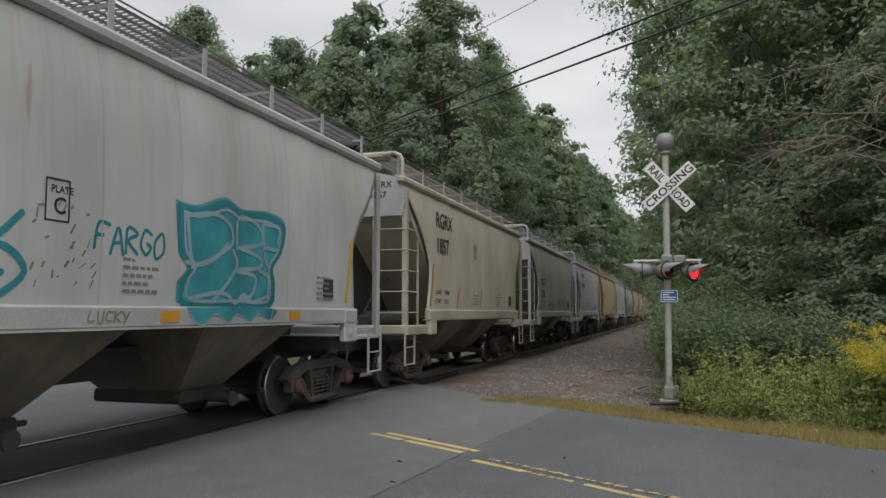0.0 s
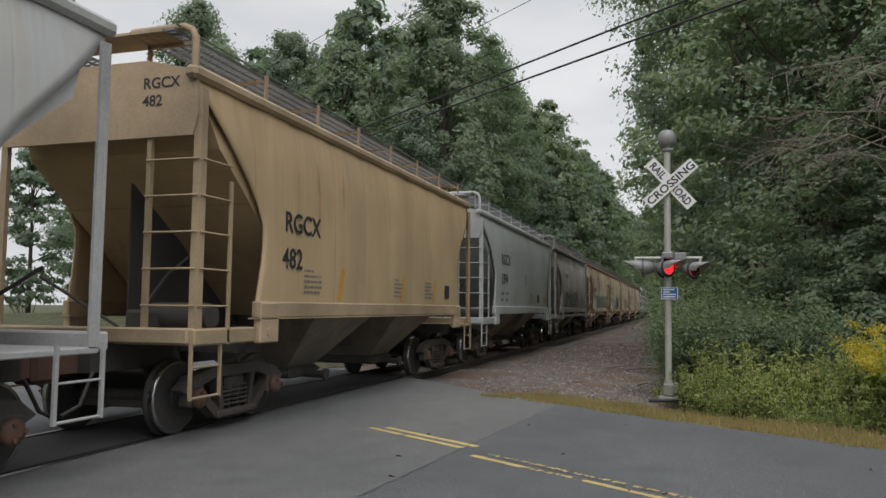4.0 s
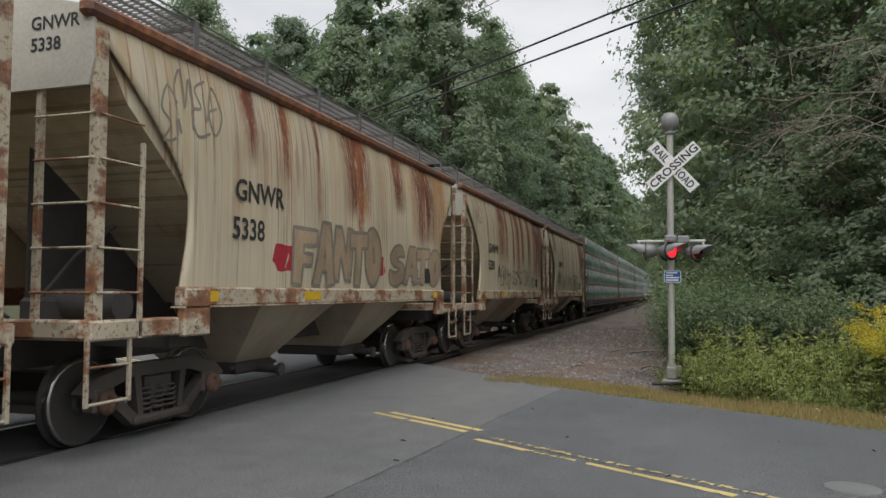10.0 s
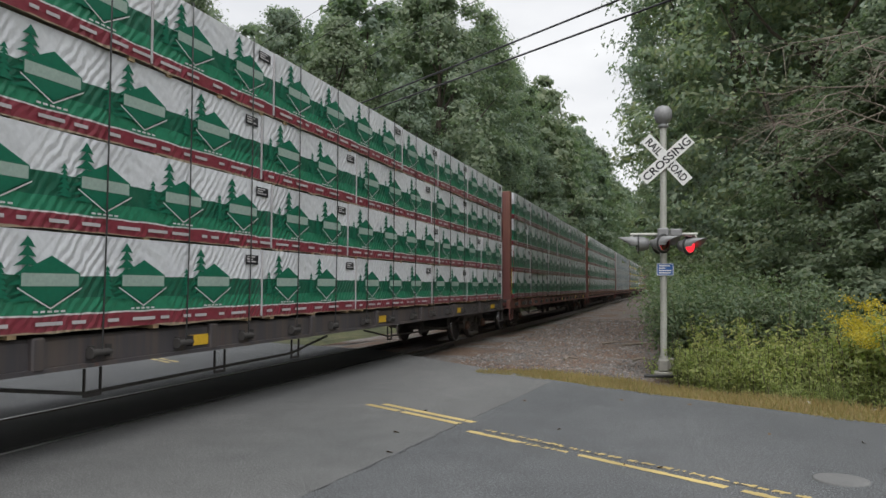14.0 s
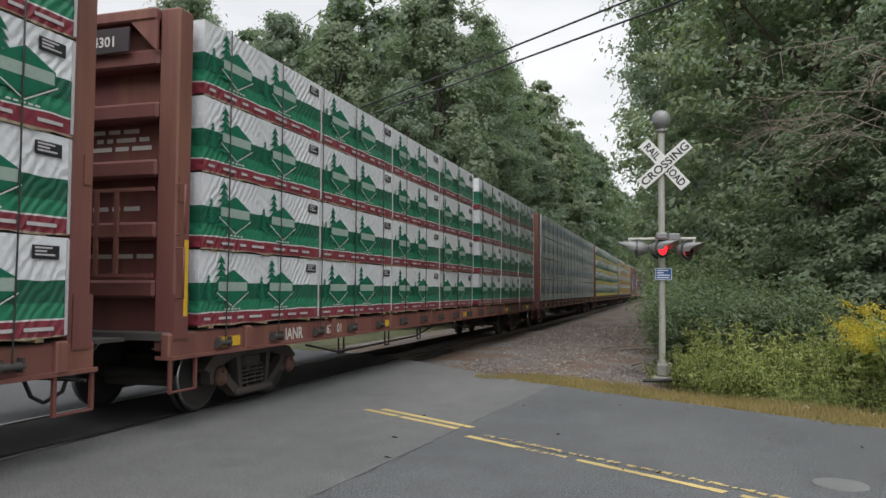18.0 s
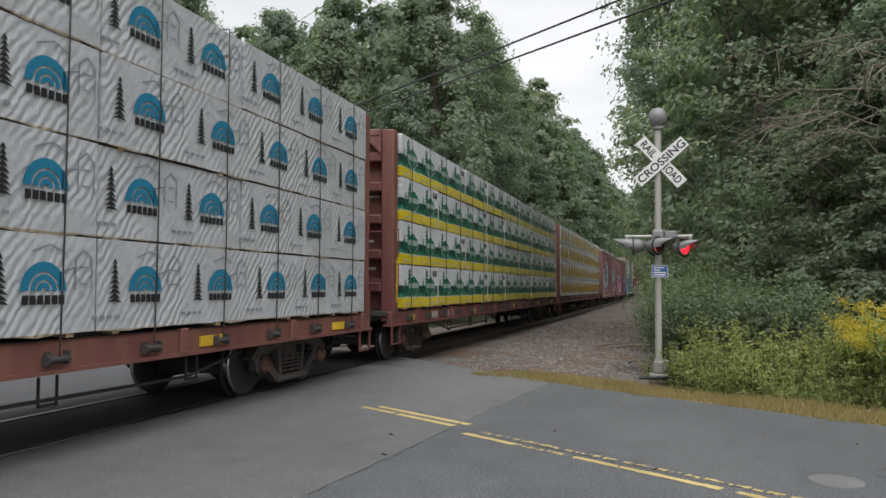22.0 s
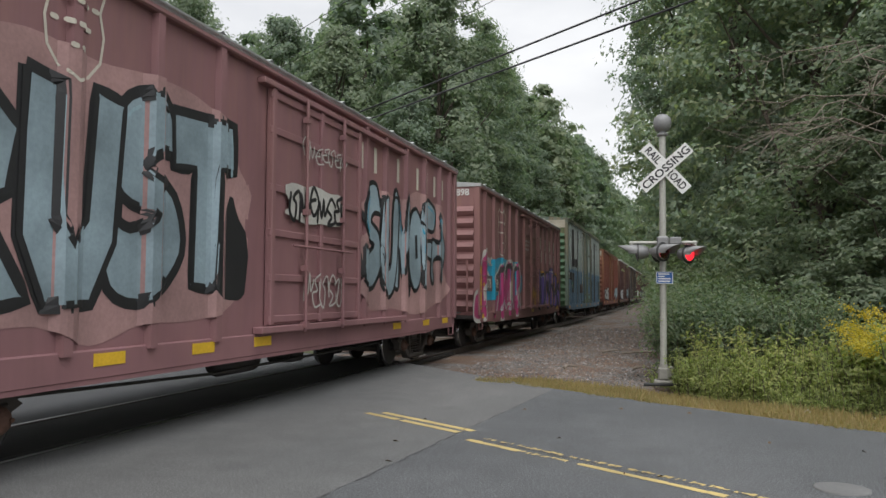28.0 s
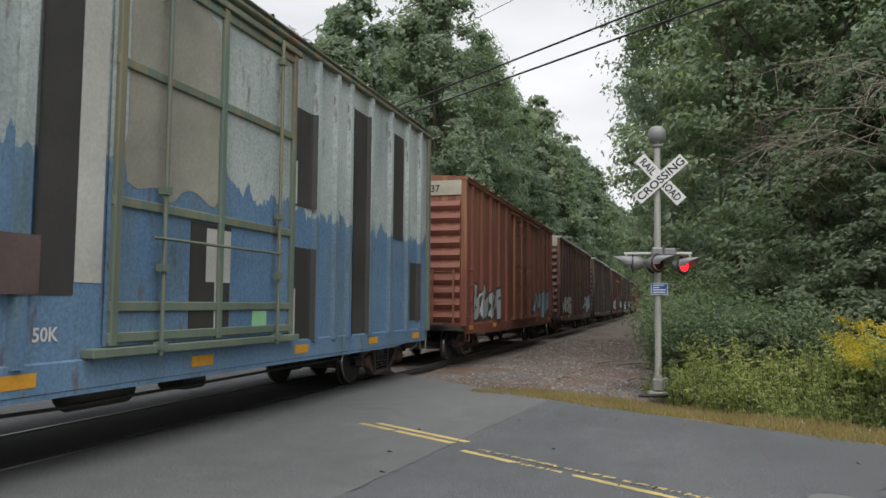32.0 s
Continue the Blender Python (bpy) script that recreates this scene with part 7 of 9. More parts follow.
def boxcars():
    posts = [-7.0, -5.9, -4.75, -3.6, -2.45, 2.0, 2.95, 4.1, 5.25, 6.35, 7.15]
    door = (-1.35, 1.65)
    half = 7.7
    car, s = boxcar("faded red boxcar covered in pale blue graffiti", 306.55, half, 4.62, P_WC, P_WC, P_WC, posts, door, M_SNOW)
    cloud(car, s, -6.6, -1.5, 1.1, 3.75, G_ROSE, 201, 0.002, "pink overspray")
    cloud(car, s, 1.75, 7.0, 1.15, 3.55, G_ROSE, 206, 0.002, "pink overspray")
    piece(car, s, -6.3, -2.15, 1.6, 3.4, "RUST", 201, G_SLATE, G_BLACK, G_PALE, 0.07, 0.004, "slate blue block graffiti with black outline", soft=False, halo=G_BLACK, spread=0.045)
    patch_of(car, s, (-2.55, -1.75, 1.5, 2.75), [(0.1, 0.0), (0.0, 0.6), (0.3, 0.75), (0.5, 1.0), (0.7, 0.78), (1.0, 0.55), (0.9, 0.0)], G_BLACK, 0.003)
    piece(car, s, 1.95, 6.75, 1.7, 3.3, "SUMOF>", 202, G_SLATE, G_BLACK, G_CYAN, 0.06, 0.004, "slate blue block graffiti with black outline", halo=G_BLACK, spread=0.03)
    cloud(car, s, -0.95, 0.95, 2.55, 3.1, G_BONE, 208, 0.05, "dirty white sprayed patch")
    tag(car, s, -0.85, 0.85, 2.62, 3.05, 6, 0.06, G_BLACK, 203, 0.054)
    tag(car, s, -0.5, 1.0, 3.5, 3.75, 7, 0.022, G_BONE, 204, 0.05)
    tag(car, s, -0.4, 0.9, 1.4, 1.9, 5, 0.03, G_BONE, 207, 0.05)
    shield(car, s, -4.72, 3.95, 0.5)
    box_bars(car, 1.85, 3.72, 5.3, 0.46, 9, M_CREAMINK)
    add_letters(car, "WC", 0.41, M_CREAMINK, pose(1.475, -6.75, 2.24))
    add_letters(car, "273", 0.41, M_CREAMINK, pose(1.475, -6.78, 1.76))
    add_letters(car, "WC 27328", 0.24, M_WHITE, pose(0.05, -half - 0.012, 4.28, 0, 0, -90))
    tag(car, s, -6.9, -5.6, 1.1, 1.5, 4, 0.035, G_BONE, 205)
    strips(car, (-7.3, -5.9, -4.4, -2.9, -1.6, 3.4, 5.2, 6.6), 0.86, M_YELLOW)
    part("reflector", Mesh().box(1.535, -7.64, 1.1, 1.542, -7.56, 2.3), M_YELLOW, car, "yellow reflective strip")

    car, s = boxcar("brown-red boxcar with magenta and violet graffiti", 324.3, half, 4.62, P_WC2, P_WC2, P_WC2, posts, door, M_SNOW)
    cloud(car, s, -7.5, -1.5, 1.35, 2.62, G_CYAN, 211, 0.003, "cyan sprayed background")
    rr = random.Random(218)
    for i in range(14):
        cy, cz = rr.choice((-6.3, -5.7, -2.0, -7.2)) + rr.uniform(-0.25, 0.25), rr.uniform(1.5, 2.6)
        cloud(car, s, cy - 0.06, cy + 0.06, cz - 0.07, cz + 0.07, G_AMBER, 300 + i, 0.006)
    piece(car, s, -8.0, -6.6, 0.92, 2.6, "0", 212, G_PINK, G_BONE, G_NIGHT, 0.12, 0.007, "magenta block graffiti with pale outline")
    patch_of(car, s, (-6.0, -1.5, 0.84, 1.5), [(0.0, 0.0), (0.06, 0.5), (0.14, 1.0), (0.9, 1.0), (0.96, 0.5), (1.0, 0.0)], G_PINK, 0.0065, "magenta lower fill", False)
    piece(car, s, -5.8, -1.8, 0.95, 2.58, "789", 213, G_PINK, G_BONE, G_NIGHT, 0.11, 0.008, "magenta block graffiti with pale outline")
    for y0, y1, words, sz in ((-6.78, -6.05, "278", 0.34), (-5.62, -5.1, "98", 0.34)):
        part("paint_patch", Mesh().box(1.472, y0 - 0.05, 1.62, 1.494, y1, 2.06), P_SHADE, car, "dark patch behind the number")
        add_letters(car, words, sz, M_CREAMINK, pose(1.496, y0, 1.72))
    add_letters(car, "WC", 0.34, M_CREAMINK, pose(1.492, -6.7, 2.36))
    drawn(car, s, (-5.65, -1.9, 0.98, 2.53), [[(0.05, 0.7), (0.18, 0.8), (0.3, 0.93)], [(0.14, 0.72), (0.16, 0.6)], [(0.41, 0.8), (0.48, 0.93), (0.58, 0.88)], [(0.44, 0.85), (0.43, 0.68)], [(0.74, 0.76), (0.83, 0.92), (0.93, 0.86)], [(0.78, 0.84), (0.77, 0.7)]], 0.12, G_NIGHT, 0.017, "black shading along the top edges")
    drawn(car, s, (-4.9, -1.6, 1.05, 1.6), [[(0.0, 0.0), (0.1, 0.7), (0.22, 0.1)], [(0.36, 0.0), (0.45, 0.8), (0.6, 0.1)], [(0.72, 0.1), (0.8, 0.7), (0.95, 0.0)]], 0.11, G_SILVER, 0.018)
    cloud(car, s, 1.75, 7.3, 1.1, 2.5, G_AMBER, 214, 0.003, "amber sprayed background")
    piece(car, s, 1.6, 7.4, 1.1, 2.4, "514263", 215, G_VIOLET, G_NIGHT, G_SILVER, 0.13, 0.007, "violet and black graffiti letters")
    drawn(car, s, (1.7, 7.3, 1.1, 2.3), [[(0.03, 0.2), (0.08, 0.7), (0.14, 0.3)], [(0.22, 0.1), (0.25, 0.75), (0.32, 0.5)], [(0.4, 0.8), (0.43, 0.3), (0.5, 0.6)], [(0.57, 0.15), (0.6, 0.7), (0.66, 0.35)], [(0.73, 0.75), (0.78, 0.25), (0.83, 0.7)], [(0.9, 0.15), (0.93, 0.65), (0.98, 0.4)]], 0.13, G_NIGHT, 0.017)
    drawn(car, s, (1.78, 7.38, 1.14, 2.34), [[(0.03, 0.3), (0.07, 0.66)], [(0.22, 0.2), (0.24, 0.6)], [(0.44, 0.32), (0.49, 0.5)], [(0.57, 0.25), (0.59, 0.6)], [(0.74, 0.6), (0.78, 0.32)], [(0.9, 0.25), (0.92, 0.55)]], 0.025, G_BONE, 0.021)
    tag(car, s, 0.1, 1.35, 1.25, 1.75, 3, 0.11, G_AMBER, 216, 0.04)
    shield(car, s, -4.68, 3.42, 0.76)
    box_bars(car, 1.85, 3.35, 5.3, 0.46, 9, M_CREAMINK)
    box_bars(car, 2.67, 2.82, 3.9, 0.44, 7, M_CREAMINK)
    add_letters(car, "WC 27898", 0.24, M_WHITE, pose(0.05, -half - 0.012, 4.28, 0, 0, -90))
    for i, words in enumerate(("CLOSE AND LOCK", "DOORS BEFORE", "MOVING CAR")):
        add_letters(car, words, 0.105, M_WHITE, pose(1.534, -1.15, 3.42 - 0.15 * i))
    strips(car, (-7.3, 0.4, 6.6), 0.86, M_YELLOW)
    part("reflector", Mesh().box(1.535, -7.64, 1.1, 1.542, -7.56, 2.3), M_YELLOW, car, "yellow reflective strip")
    part("reflector", Mesh().box(1.55, -3.58, 1.5, 1.557, -3.48, 2.3), M_YELLOW, car, "yellow reflective strip")

    posts2 = [-7.3, -6.1, -4.95, -3.8, -2.65, 2.8, 3.5, 4.05, 5.0, 6.0, 7.0, 7.8]
    door2 = (-1.65, 2.0)
    car, s = boxcar("tall boxcar oversprayed blue and white with green ends", 343.4, 8.5, 5.42, P_TWO, P_GREEN, P_PALEG, posts2, door2, P_PALEG, M_BUFF)
    blocks = [((-6.7, 3.0), (-6.7, 5.0), 1.0), ((-6.2, 3.22), (-4.7, 3.22), 0.45), ((-4.33, 0.98), (-4.33, 5.1), 0.76), ((-8.1, 2.48), (-6.2, 2.48), 0.38), ((-6.72, 1.62), (-6.72, 2.29), 1.0), ((-2.28, 1.6), (-2.28, 5.1), 0.5), ((2.36, 2.95), (2.36, 4.4), 0.72), ((2.36, 1.0), (2.36, 2.35), 0.72), ((4.5, 1.0), (4.5, 4.9), 0.8), ((6.5, 2.8), (6.5, 4.9), 0.6), ((7.5, 1.2), (7.5, 2.4), 0.5)]
    for i, (p, q, w) in enumerate(blocks):
        m = Mesh()
        ribbon(m, [p, q], w, s, 0.004 + 0.0005 * i, caps=False)
        part("graffiti", m, G_NIGHT, car, "rolled-on black block shape")
    for i, (y, z, w, h, mt) in enumerate(((-0.38, 1.15, 0.8, 1.3, G_NIGHT), (-0.08, 1.78, 0.5, 0.62, G_BONE), (0.1, 1.24, 0.14, 0.56, G_BONE), (0.95, 1.24, 0.35, 0.2, G_MINT))):
        part("paint_patch", Mesh().box(1.533, y, z, 1.538 + 0.003 * i, y + w, z + h), mt, car)
    cloud(car, s, -1.5, 0.2, 2.62, 4.85, G_SMOKE, 231, 0.002, "grey-green overspray on the door")
    part("paint_patch", Mesh().box(1.472, -2.02, 1.72, 1.478, -1.68, 5.0), G_BONE, car, "dirty white jamb strip")
    part("paint_patch", Mesh().box(1.472, 2.02, 2.98, 1.490, 2.2, 3.6), G_BONE, car)
    part("paint_patch", Mesh().box(1.472, 2.06, 1.05, 1.490, 2.2, 1.75), G_BONE, car)
    part("paint_patch", Mesh().box(1.472, -7.95, 2.3, 1.477, -7.45, 2.75), G_NIGHT, car)
    add_letters(car, "IBT", 0.34, M_WHITE, pose(1.478, -8.1, 2.36))
    add_letters(car, "21", 0.34, M_CREAMINK, pose(1.478, -8.25, 1.82))
    add_letters(car, "13", 0.34, M_CREAMINK, pose(1.478, -7.72, 1.82))
    add_letters(car, "208600", 0.13, M_CREAMINK, pose(1.478, -7.95, 1.58))
    add_letters(car, "77400", 0.13, M_CREAMINK, pose(1.478, -7.9, 1.36))
    part("paint_patch", Mesh().box(1.476, -6.85, 1.86, 1.492, -6.5, 2.2), G_PATCH, car, "green painted square")
    add_letters(car, "6", 0.26, M_CREAMINK, pose(1.494, -6.75, 1.93))
    disc = Mesh()
    flat_ring = [(-5.78 + 0.16 * math.cos(a), 2.16 + 0.22 * math.sin(a)) for a in [k * math.pi / 12 for k in range(24)]]
    blot(disc, flat_ring, lambda y, z: 1.476, 0.0)
    part("emblem", disc, G_PATCH, car, "green oval plate mark")
    ring = Mesh()
    ribbon(ring, flat_ring + flat_ring[:1], 0.018, lambda y, z: 1.479, 0.0, caps=False)
    part("emblem", ring, M_CREAMINK, car, "cream outline")
    for i, (wd, sz) in enumerate((("EXCEEDS", 0.05), ("PLATE", 0.05), ("F", 0.1))):
        add_letters(car, wd, sz, M_CREAMINK, pose(1.480, -5.78 - 0.32 * sz * len(wd), 2.23 - 0.09 * i - (0.04 if i == 2 else 0)))
    add_letters(car, "50K", 0.16, M_WHITE, pose(1.478, -2.47, 1.2))
    m = Mesh()
    for r in range(4):
        bars(m, -0.2 - 8.5 + 0.5, 1.62 - 0.2 * r, 0.4, 0.07, 1, 1.478, 5 + r)
    tagged(part("stencilling", m, M_WHITE, car), kind="stuff")
    tag(car, lambda y, z: 1.535, -8.42, -8.30, 2.9, 4.0, 1, 0.02, G_BLACK, 222)
    part("tack_board", Mesh().box(1.47, -3.1, 1.6, 1.56, -2.5, 2.1), P_SHADE, car)
    strips(car, (-8.0, -4.9, -2.85, -0.25, 2.2, 5.0, 7.4), 0.82, M_ORANGE)
    add_letters(car, "IBT", 0.2, M_GREYINK, pose(0.1, -8.54, 5.02, 0, 0, -90))
    m = Mesh()
    rr = random.Random(4)
    for z in (4.35, 4.2, 3.65, 3.05, 2.95):
        p = -0.2
        while p < 0.7:
            q = p + rr.uniform(0.06, 0.2)
            m.add([(p, -8.60, z), (q, -8.60, z), (q, -8.60, z + 0.06), (p, -8.60, z + 0.06)], [(0, 1, 2, 3)])
            p = q + 0.04
    tagged(part("stencilling", m, M_WHITE, car), kind="stuff")

    red = [("brick red boxcar with silver graffiti along the bottom", 362.8, P_BRICK, 231), ("dark maroon boxcar with pale graffiti", 380.9, P_MAROON, 232), ("blackened boxcar with faded markings", 399.0, P_NEARBLACK, 233), ("dark maroon boxcar with silver graffiti", 417.1, P_MAROON, 234), ("blackened boxcar with silver graffiti", 435.2, P_NEARBLACK, 235), ("dark maroon boxcar with faded markings", 453.3, P_MAROON, 236), ("brick red boxcar with faded markings", 471.4, P_BRICK, 237)]
    for i, (label, c, paint, seed) in enumerate(red):
        car, s = boxcar(label, c, half, 4.95, paint, paint, paint, posts, door, M_SNOW if i else paint, M_BUFF if i < 2 else None)
        if i in (0, 1, 3, 4):
            piece(car, s, -7.0, -3.2, 1.1, 2.0, "4162", seed, G_SILVER, G_NIGHT, None, 0.08, 0.004, "silver graffiti letters")
            piece(car, s, 2.8, 6.8, 1.05, 2.0, "2531", seed + 20, G_SLATE, G_NIGHT, G_CYAN, 0.08, 0.004, "blue-grey graffiti letters")
        if i == 0:
            add_letters(car, "406137", 0.24, M_BLACK, pose(0.0, -half - 0.035, 4.55, 0, 0, -90))
        strips(car, (-7.3, -4.4, 3.4, 6.6), 0.86, M_ORANGE)


boxcars()


# ---- trees and undergrowth ----
# oak and edge leaf colours are lifted and cooled to stand in for haze
M_OAK = leaf_mat("oak_leaves", (0.14, 0.19, 0.15), (0.19, 0.24, 0.185), (0.245, 0.285, 0.215))
M_MAPLE = leaf_mat("maple_leaves", (0.19, 0.245, 0.185), (0.255, 0.305, 0.22), (0.345, 0.355, 0.225))
M_EDGE = leaf_mat("cool_green_leaves", (0.195, 0.26, 0.215), (0.245, 0.31, 0.25), (0.31, 0.35, 0.26))
M_SHRUB = leaf_mat("shrub_leaves", (0.125, 0.175, 0.115), (0.175, 0.225, 0.145), (0.26, 0.285, 0.185), 0.4)
M_WEED = leaf_mat("weed_leaves", (0.21, 0.26, 0.1), (0.3, 0.345, 0.13), (0.42, 0.41, 0.18), 0.45)
M_GOLD = leaf_mat("goldenrod_flowers", (0.46, 0.34, 0.04), (0.56, 0.43, 0.06), (0.66, 0.52, 0.09), 0.2)
M_DRY = leaf_mat("dry_grass_blades", (0.28, 0.195, 0.1), (0.4, 0.295, 0.155), (0.26, 0.24, 0.1), 0.35)
M_BARK = bark_mat("grey_brown_bark", (0.13, 0.105, 0.085))
M_TWIG = bark_mat("bleached_dead_wood", (0.24, 0.2, 0.16))


def quads(name, centres, normals, size, material, rng, long=1.5, k=4):
    """One mesh of many small leaves: centre, facing and length of each."""
    n = len(centres)
    nrm = normals / (np.linalg.norm(normals, axis=1, keepdims=True) + 1e-9)
    ref = rng.normal(size=(n, 3))
    a = np.cross(nrm, ref)
    a /= np.linalg.norm(a, axis=1, keepdims=True) + 1e-9
    b = np.cross(nrm, a)
    s = (size * rng.uniform(0.6, 1.3, n))[:, None]
    bend = nrm * s * 0.18
    if k == 3:
        v = np.stack([centres - a * s * long * 0.5 - b * s * 0.45, centres + a * s * long * 0.6, centres - a * s * long * 0.4 + b * s * 0.5], 1).reshape(-1, 3)
    else:
        v = np.stack([centres - a * s * long * 0.5, centres - b * s * 0.5 + bend, centres + a * s * long * 0.5, centres + b * s * 0.5 + bend], 1).reshape(-1, 3)
    me = bpy.data.meshes.new(name)
    me.vertices.add(k * n)
    me.vertices.foreach_set("co", v.astype(np.float32).ravel())
    me.loops.add(k * n)
    me.loops.foreach_set("vertex_index", np.arange(k * n, dtype=np.int32))
    me.polygons.add(n)
    me.polygons.foreach_set("loop_start", np.arange(0, k * n, k, dtype=np.int32))
    me.materials.append(material)
    me.update(calc_edges=True)
    return me


def crown_clumps(rng, h, low, rad, count):
    """Where the leaf clumps of a broad crown sit: uneven, in storeys, fuller outside."""
    out = []
    while len(out) < count:
        t = rng.uniform(0, 1)
        z = low + (h - low) * t
        r = rad * (math.sin(math.pi * min(0.98, 0.16 + 0.84 * t)) ** 0.65)
        ang = rng.uniform(0, 2 * math.pi)
        lobe = 0.78 + 0.3 * math.sin(3 * ang + 5 * t + h) + 0.16 * math.sin(5 * ang - 7 * t)
        q = r * lobe * rng.uniform(0.45, 1.0) ** 0.5
        out.append((q * math.cos(ang), q * math.sin(ang), z))
    return np.array(out)


def tree_meshes(seed, h, low, rad, clumps, per, leaf, material, clump_r=0.7, flat=0.55, corners=3):
    rng = np.random.default_rng(seed)
    c = crown_clumps(rng, h, low, rad, clumps)
    wood = Mesh()
    lean = rng.uniform(-0.25, 0.25, 2)
    spine = [(lean[0] * (z / h) ** 2 * 2, lean[1] * (z / h) ** 2 * 2, z) for z in np.linspace(-0.4, h * 0.9, 9)]
    wood.tube(spine, h * 0.013 + 0.06, 8, taper=0.03)
    for p in c[rng.choice(len(c), min(len(c), 26), replace=False)]:
        z0 = max(low * 0.75, p[2] - rng.uniform(1.5, 4))
        k = min(8, max(0, int(8 * z0 / (h * 0.9))))
        s = Vector(spine[k])
        e = Vector(p)
        mid = s.lerp(e, 0.5) + Vector((0, 0, -0.25))
        wood.tube([s, mid, e], 0.075, 5, taper=0.015)
    sizes = rng.uniform(0.45, 1.5, len(c)) * clump_r
    idx = np.repeat(np.arange(len(c)), per)
    d = rng.normal(size=(len(idx), 3))
    d /= np.linalg.norm(d, axis=1, keepdims=True)
    rr = rng.uniform(0, 1, (len(idx), 1)) ** 0.6
    out = c.copy()
    out[:, 2] = 0
    out /= np.linalg.norm(out, axis=1, keepdims=True) + 1e-6
    off = d * rr * sizes[idx][:, None] * np.array([1.2, 1.2, flat])
    # sprays reach outwards and droop at their tips
    reach = rng.uniform(-0.3, 1.0, (len(idx), 1)) * sizes[idx][:, None]
    pos = c[idx] + off + out[idx] * reach * 0.6 - np.array([0, 0, 1.0]) * np.maximum(reach, 0) * 0.2
    nrm = d * 0.6 + out[idx] * 0.6 + np.array([0, 0, 0.55]) + rng.normal(size=d.shape) * 0.45
    leaves = quads("crown", pos, nrm, leaf, material, rng, 1.5, corners)
    return oriented(wood.data("trunk", M_BARK)), leaves


def plant_tree(name, meshes, label, at, group):
    ob = thing(name, label, "tree", group, at=at)
    part("trunk", meshes[0], None, ob)
    part("crown", meshes[1], None, ob)
    return ob


OAKS = [tree_meshes(11, 19, 2.2, 4.4, 350, 115, 0.15, M_OAK, 0.62, 0.8), tree_meshes(12, 20, 3.0, 4.0, 350, 115, 0.14, M_OAK, 0.62, 0.8), tree_meshes(13, 17, 1.6, 4.2, 350, 115, 0.14, M_OAK, 0.62, 0.8)]
FAR_OAKS = [tree_meshes(14, 19, 2.2, 4.4, 150, 55, 0.32, M_OAK, 0.8), tree_meshes(15, 20, 2.5, 4.1, 150, 55, 0.32, M_OAK, 0.8)]
MAPLES = [tree_meshes(21, 17, 0.9, 4.3, 640, 120, 0.1, M_MAPLE, 0.55, 0.7), tree_meshes(22, 19, 1.4, 4.4, 640, 120, 0.1, M_EDGE, 0.55, 0.7)]
EDGE = tree_meshes(25, 20, 3.5, 4.9, 720, 125, 0.105, M_EDGE, 0.58, 0.7)
HOLLOW = tree_meshes(26, 13, 1.2, 3.4, 460, 120, 0.1, M_OAK, 0.5, 0.7)
FAR_MAPLES = [tree_meshes(23, 17, 0.9, 4.3, 220, 80, 0.17, M_MAPLE, 0.7), tree_meshes(24, 19, 1.4, 4.4, 220, 80, 0.17, M_MAPLE, 0.7)]


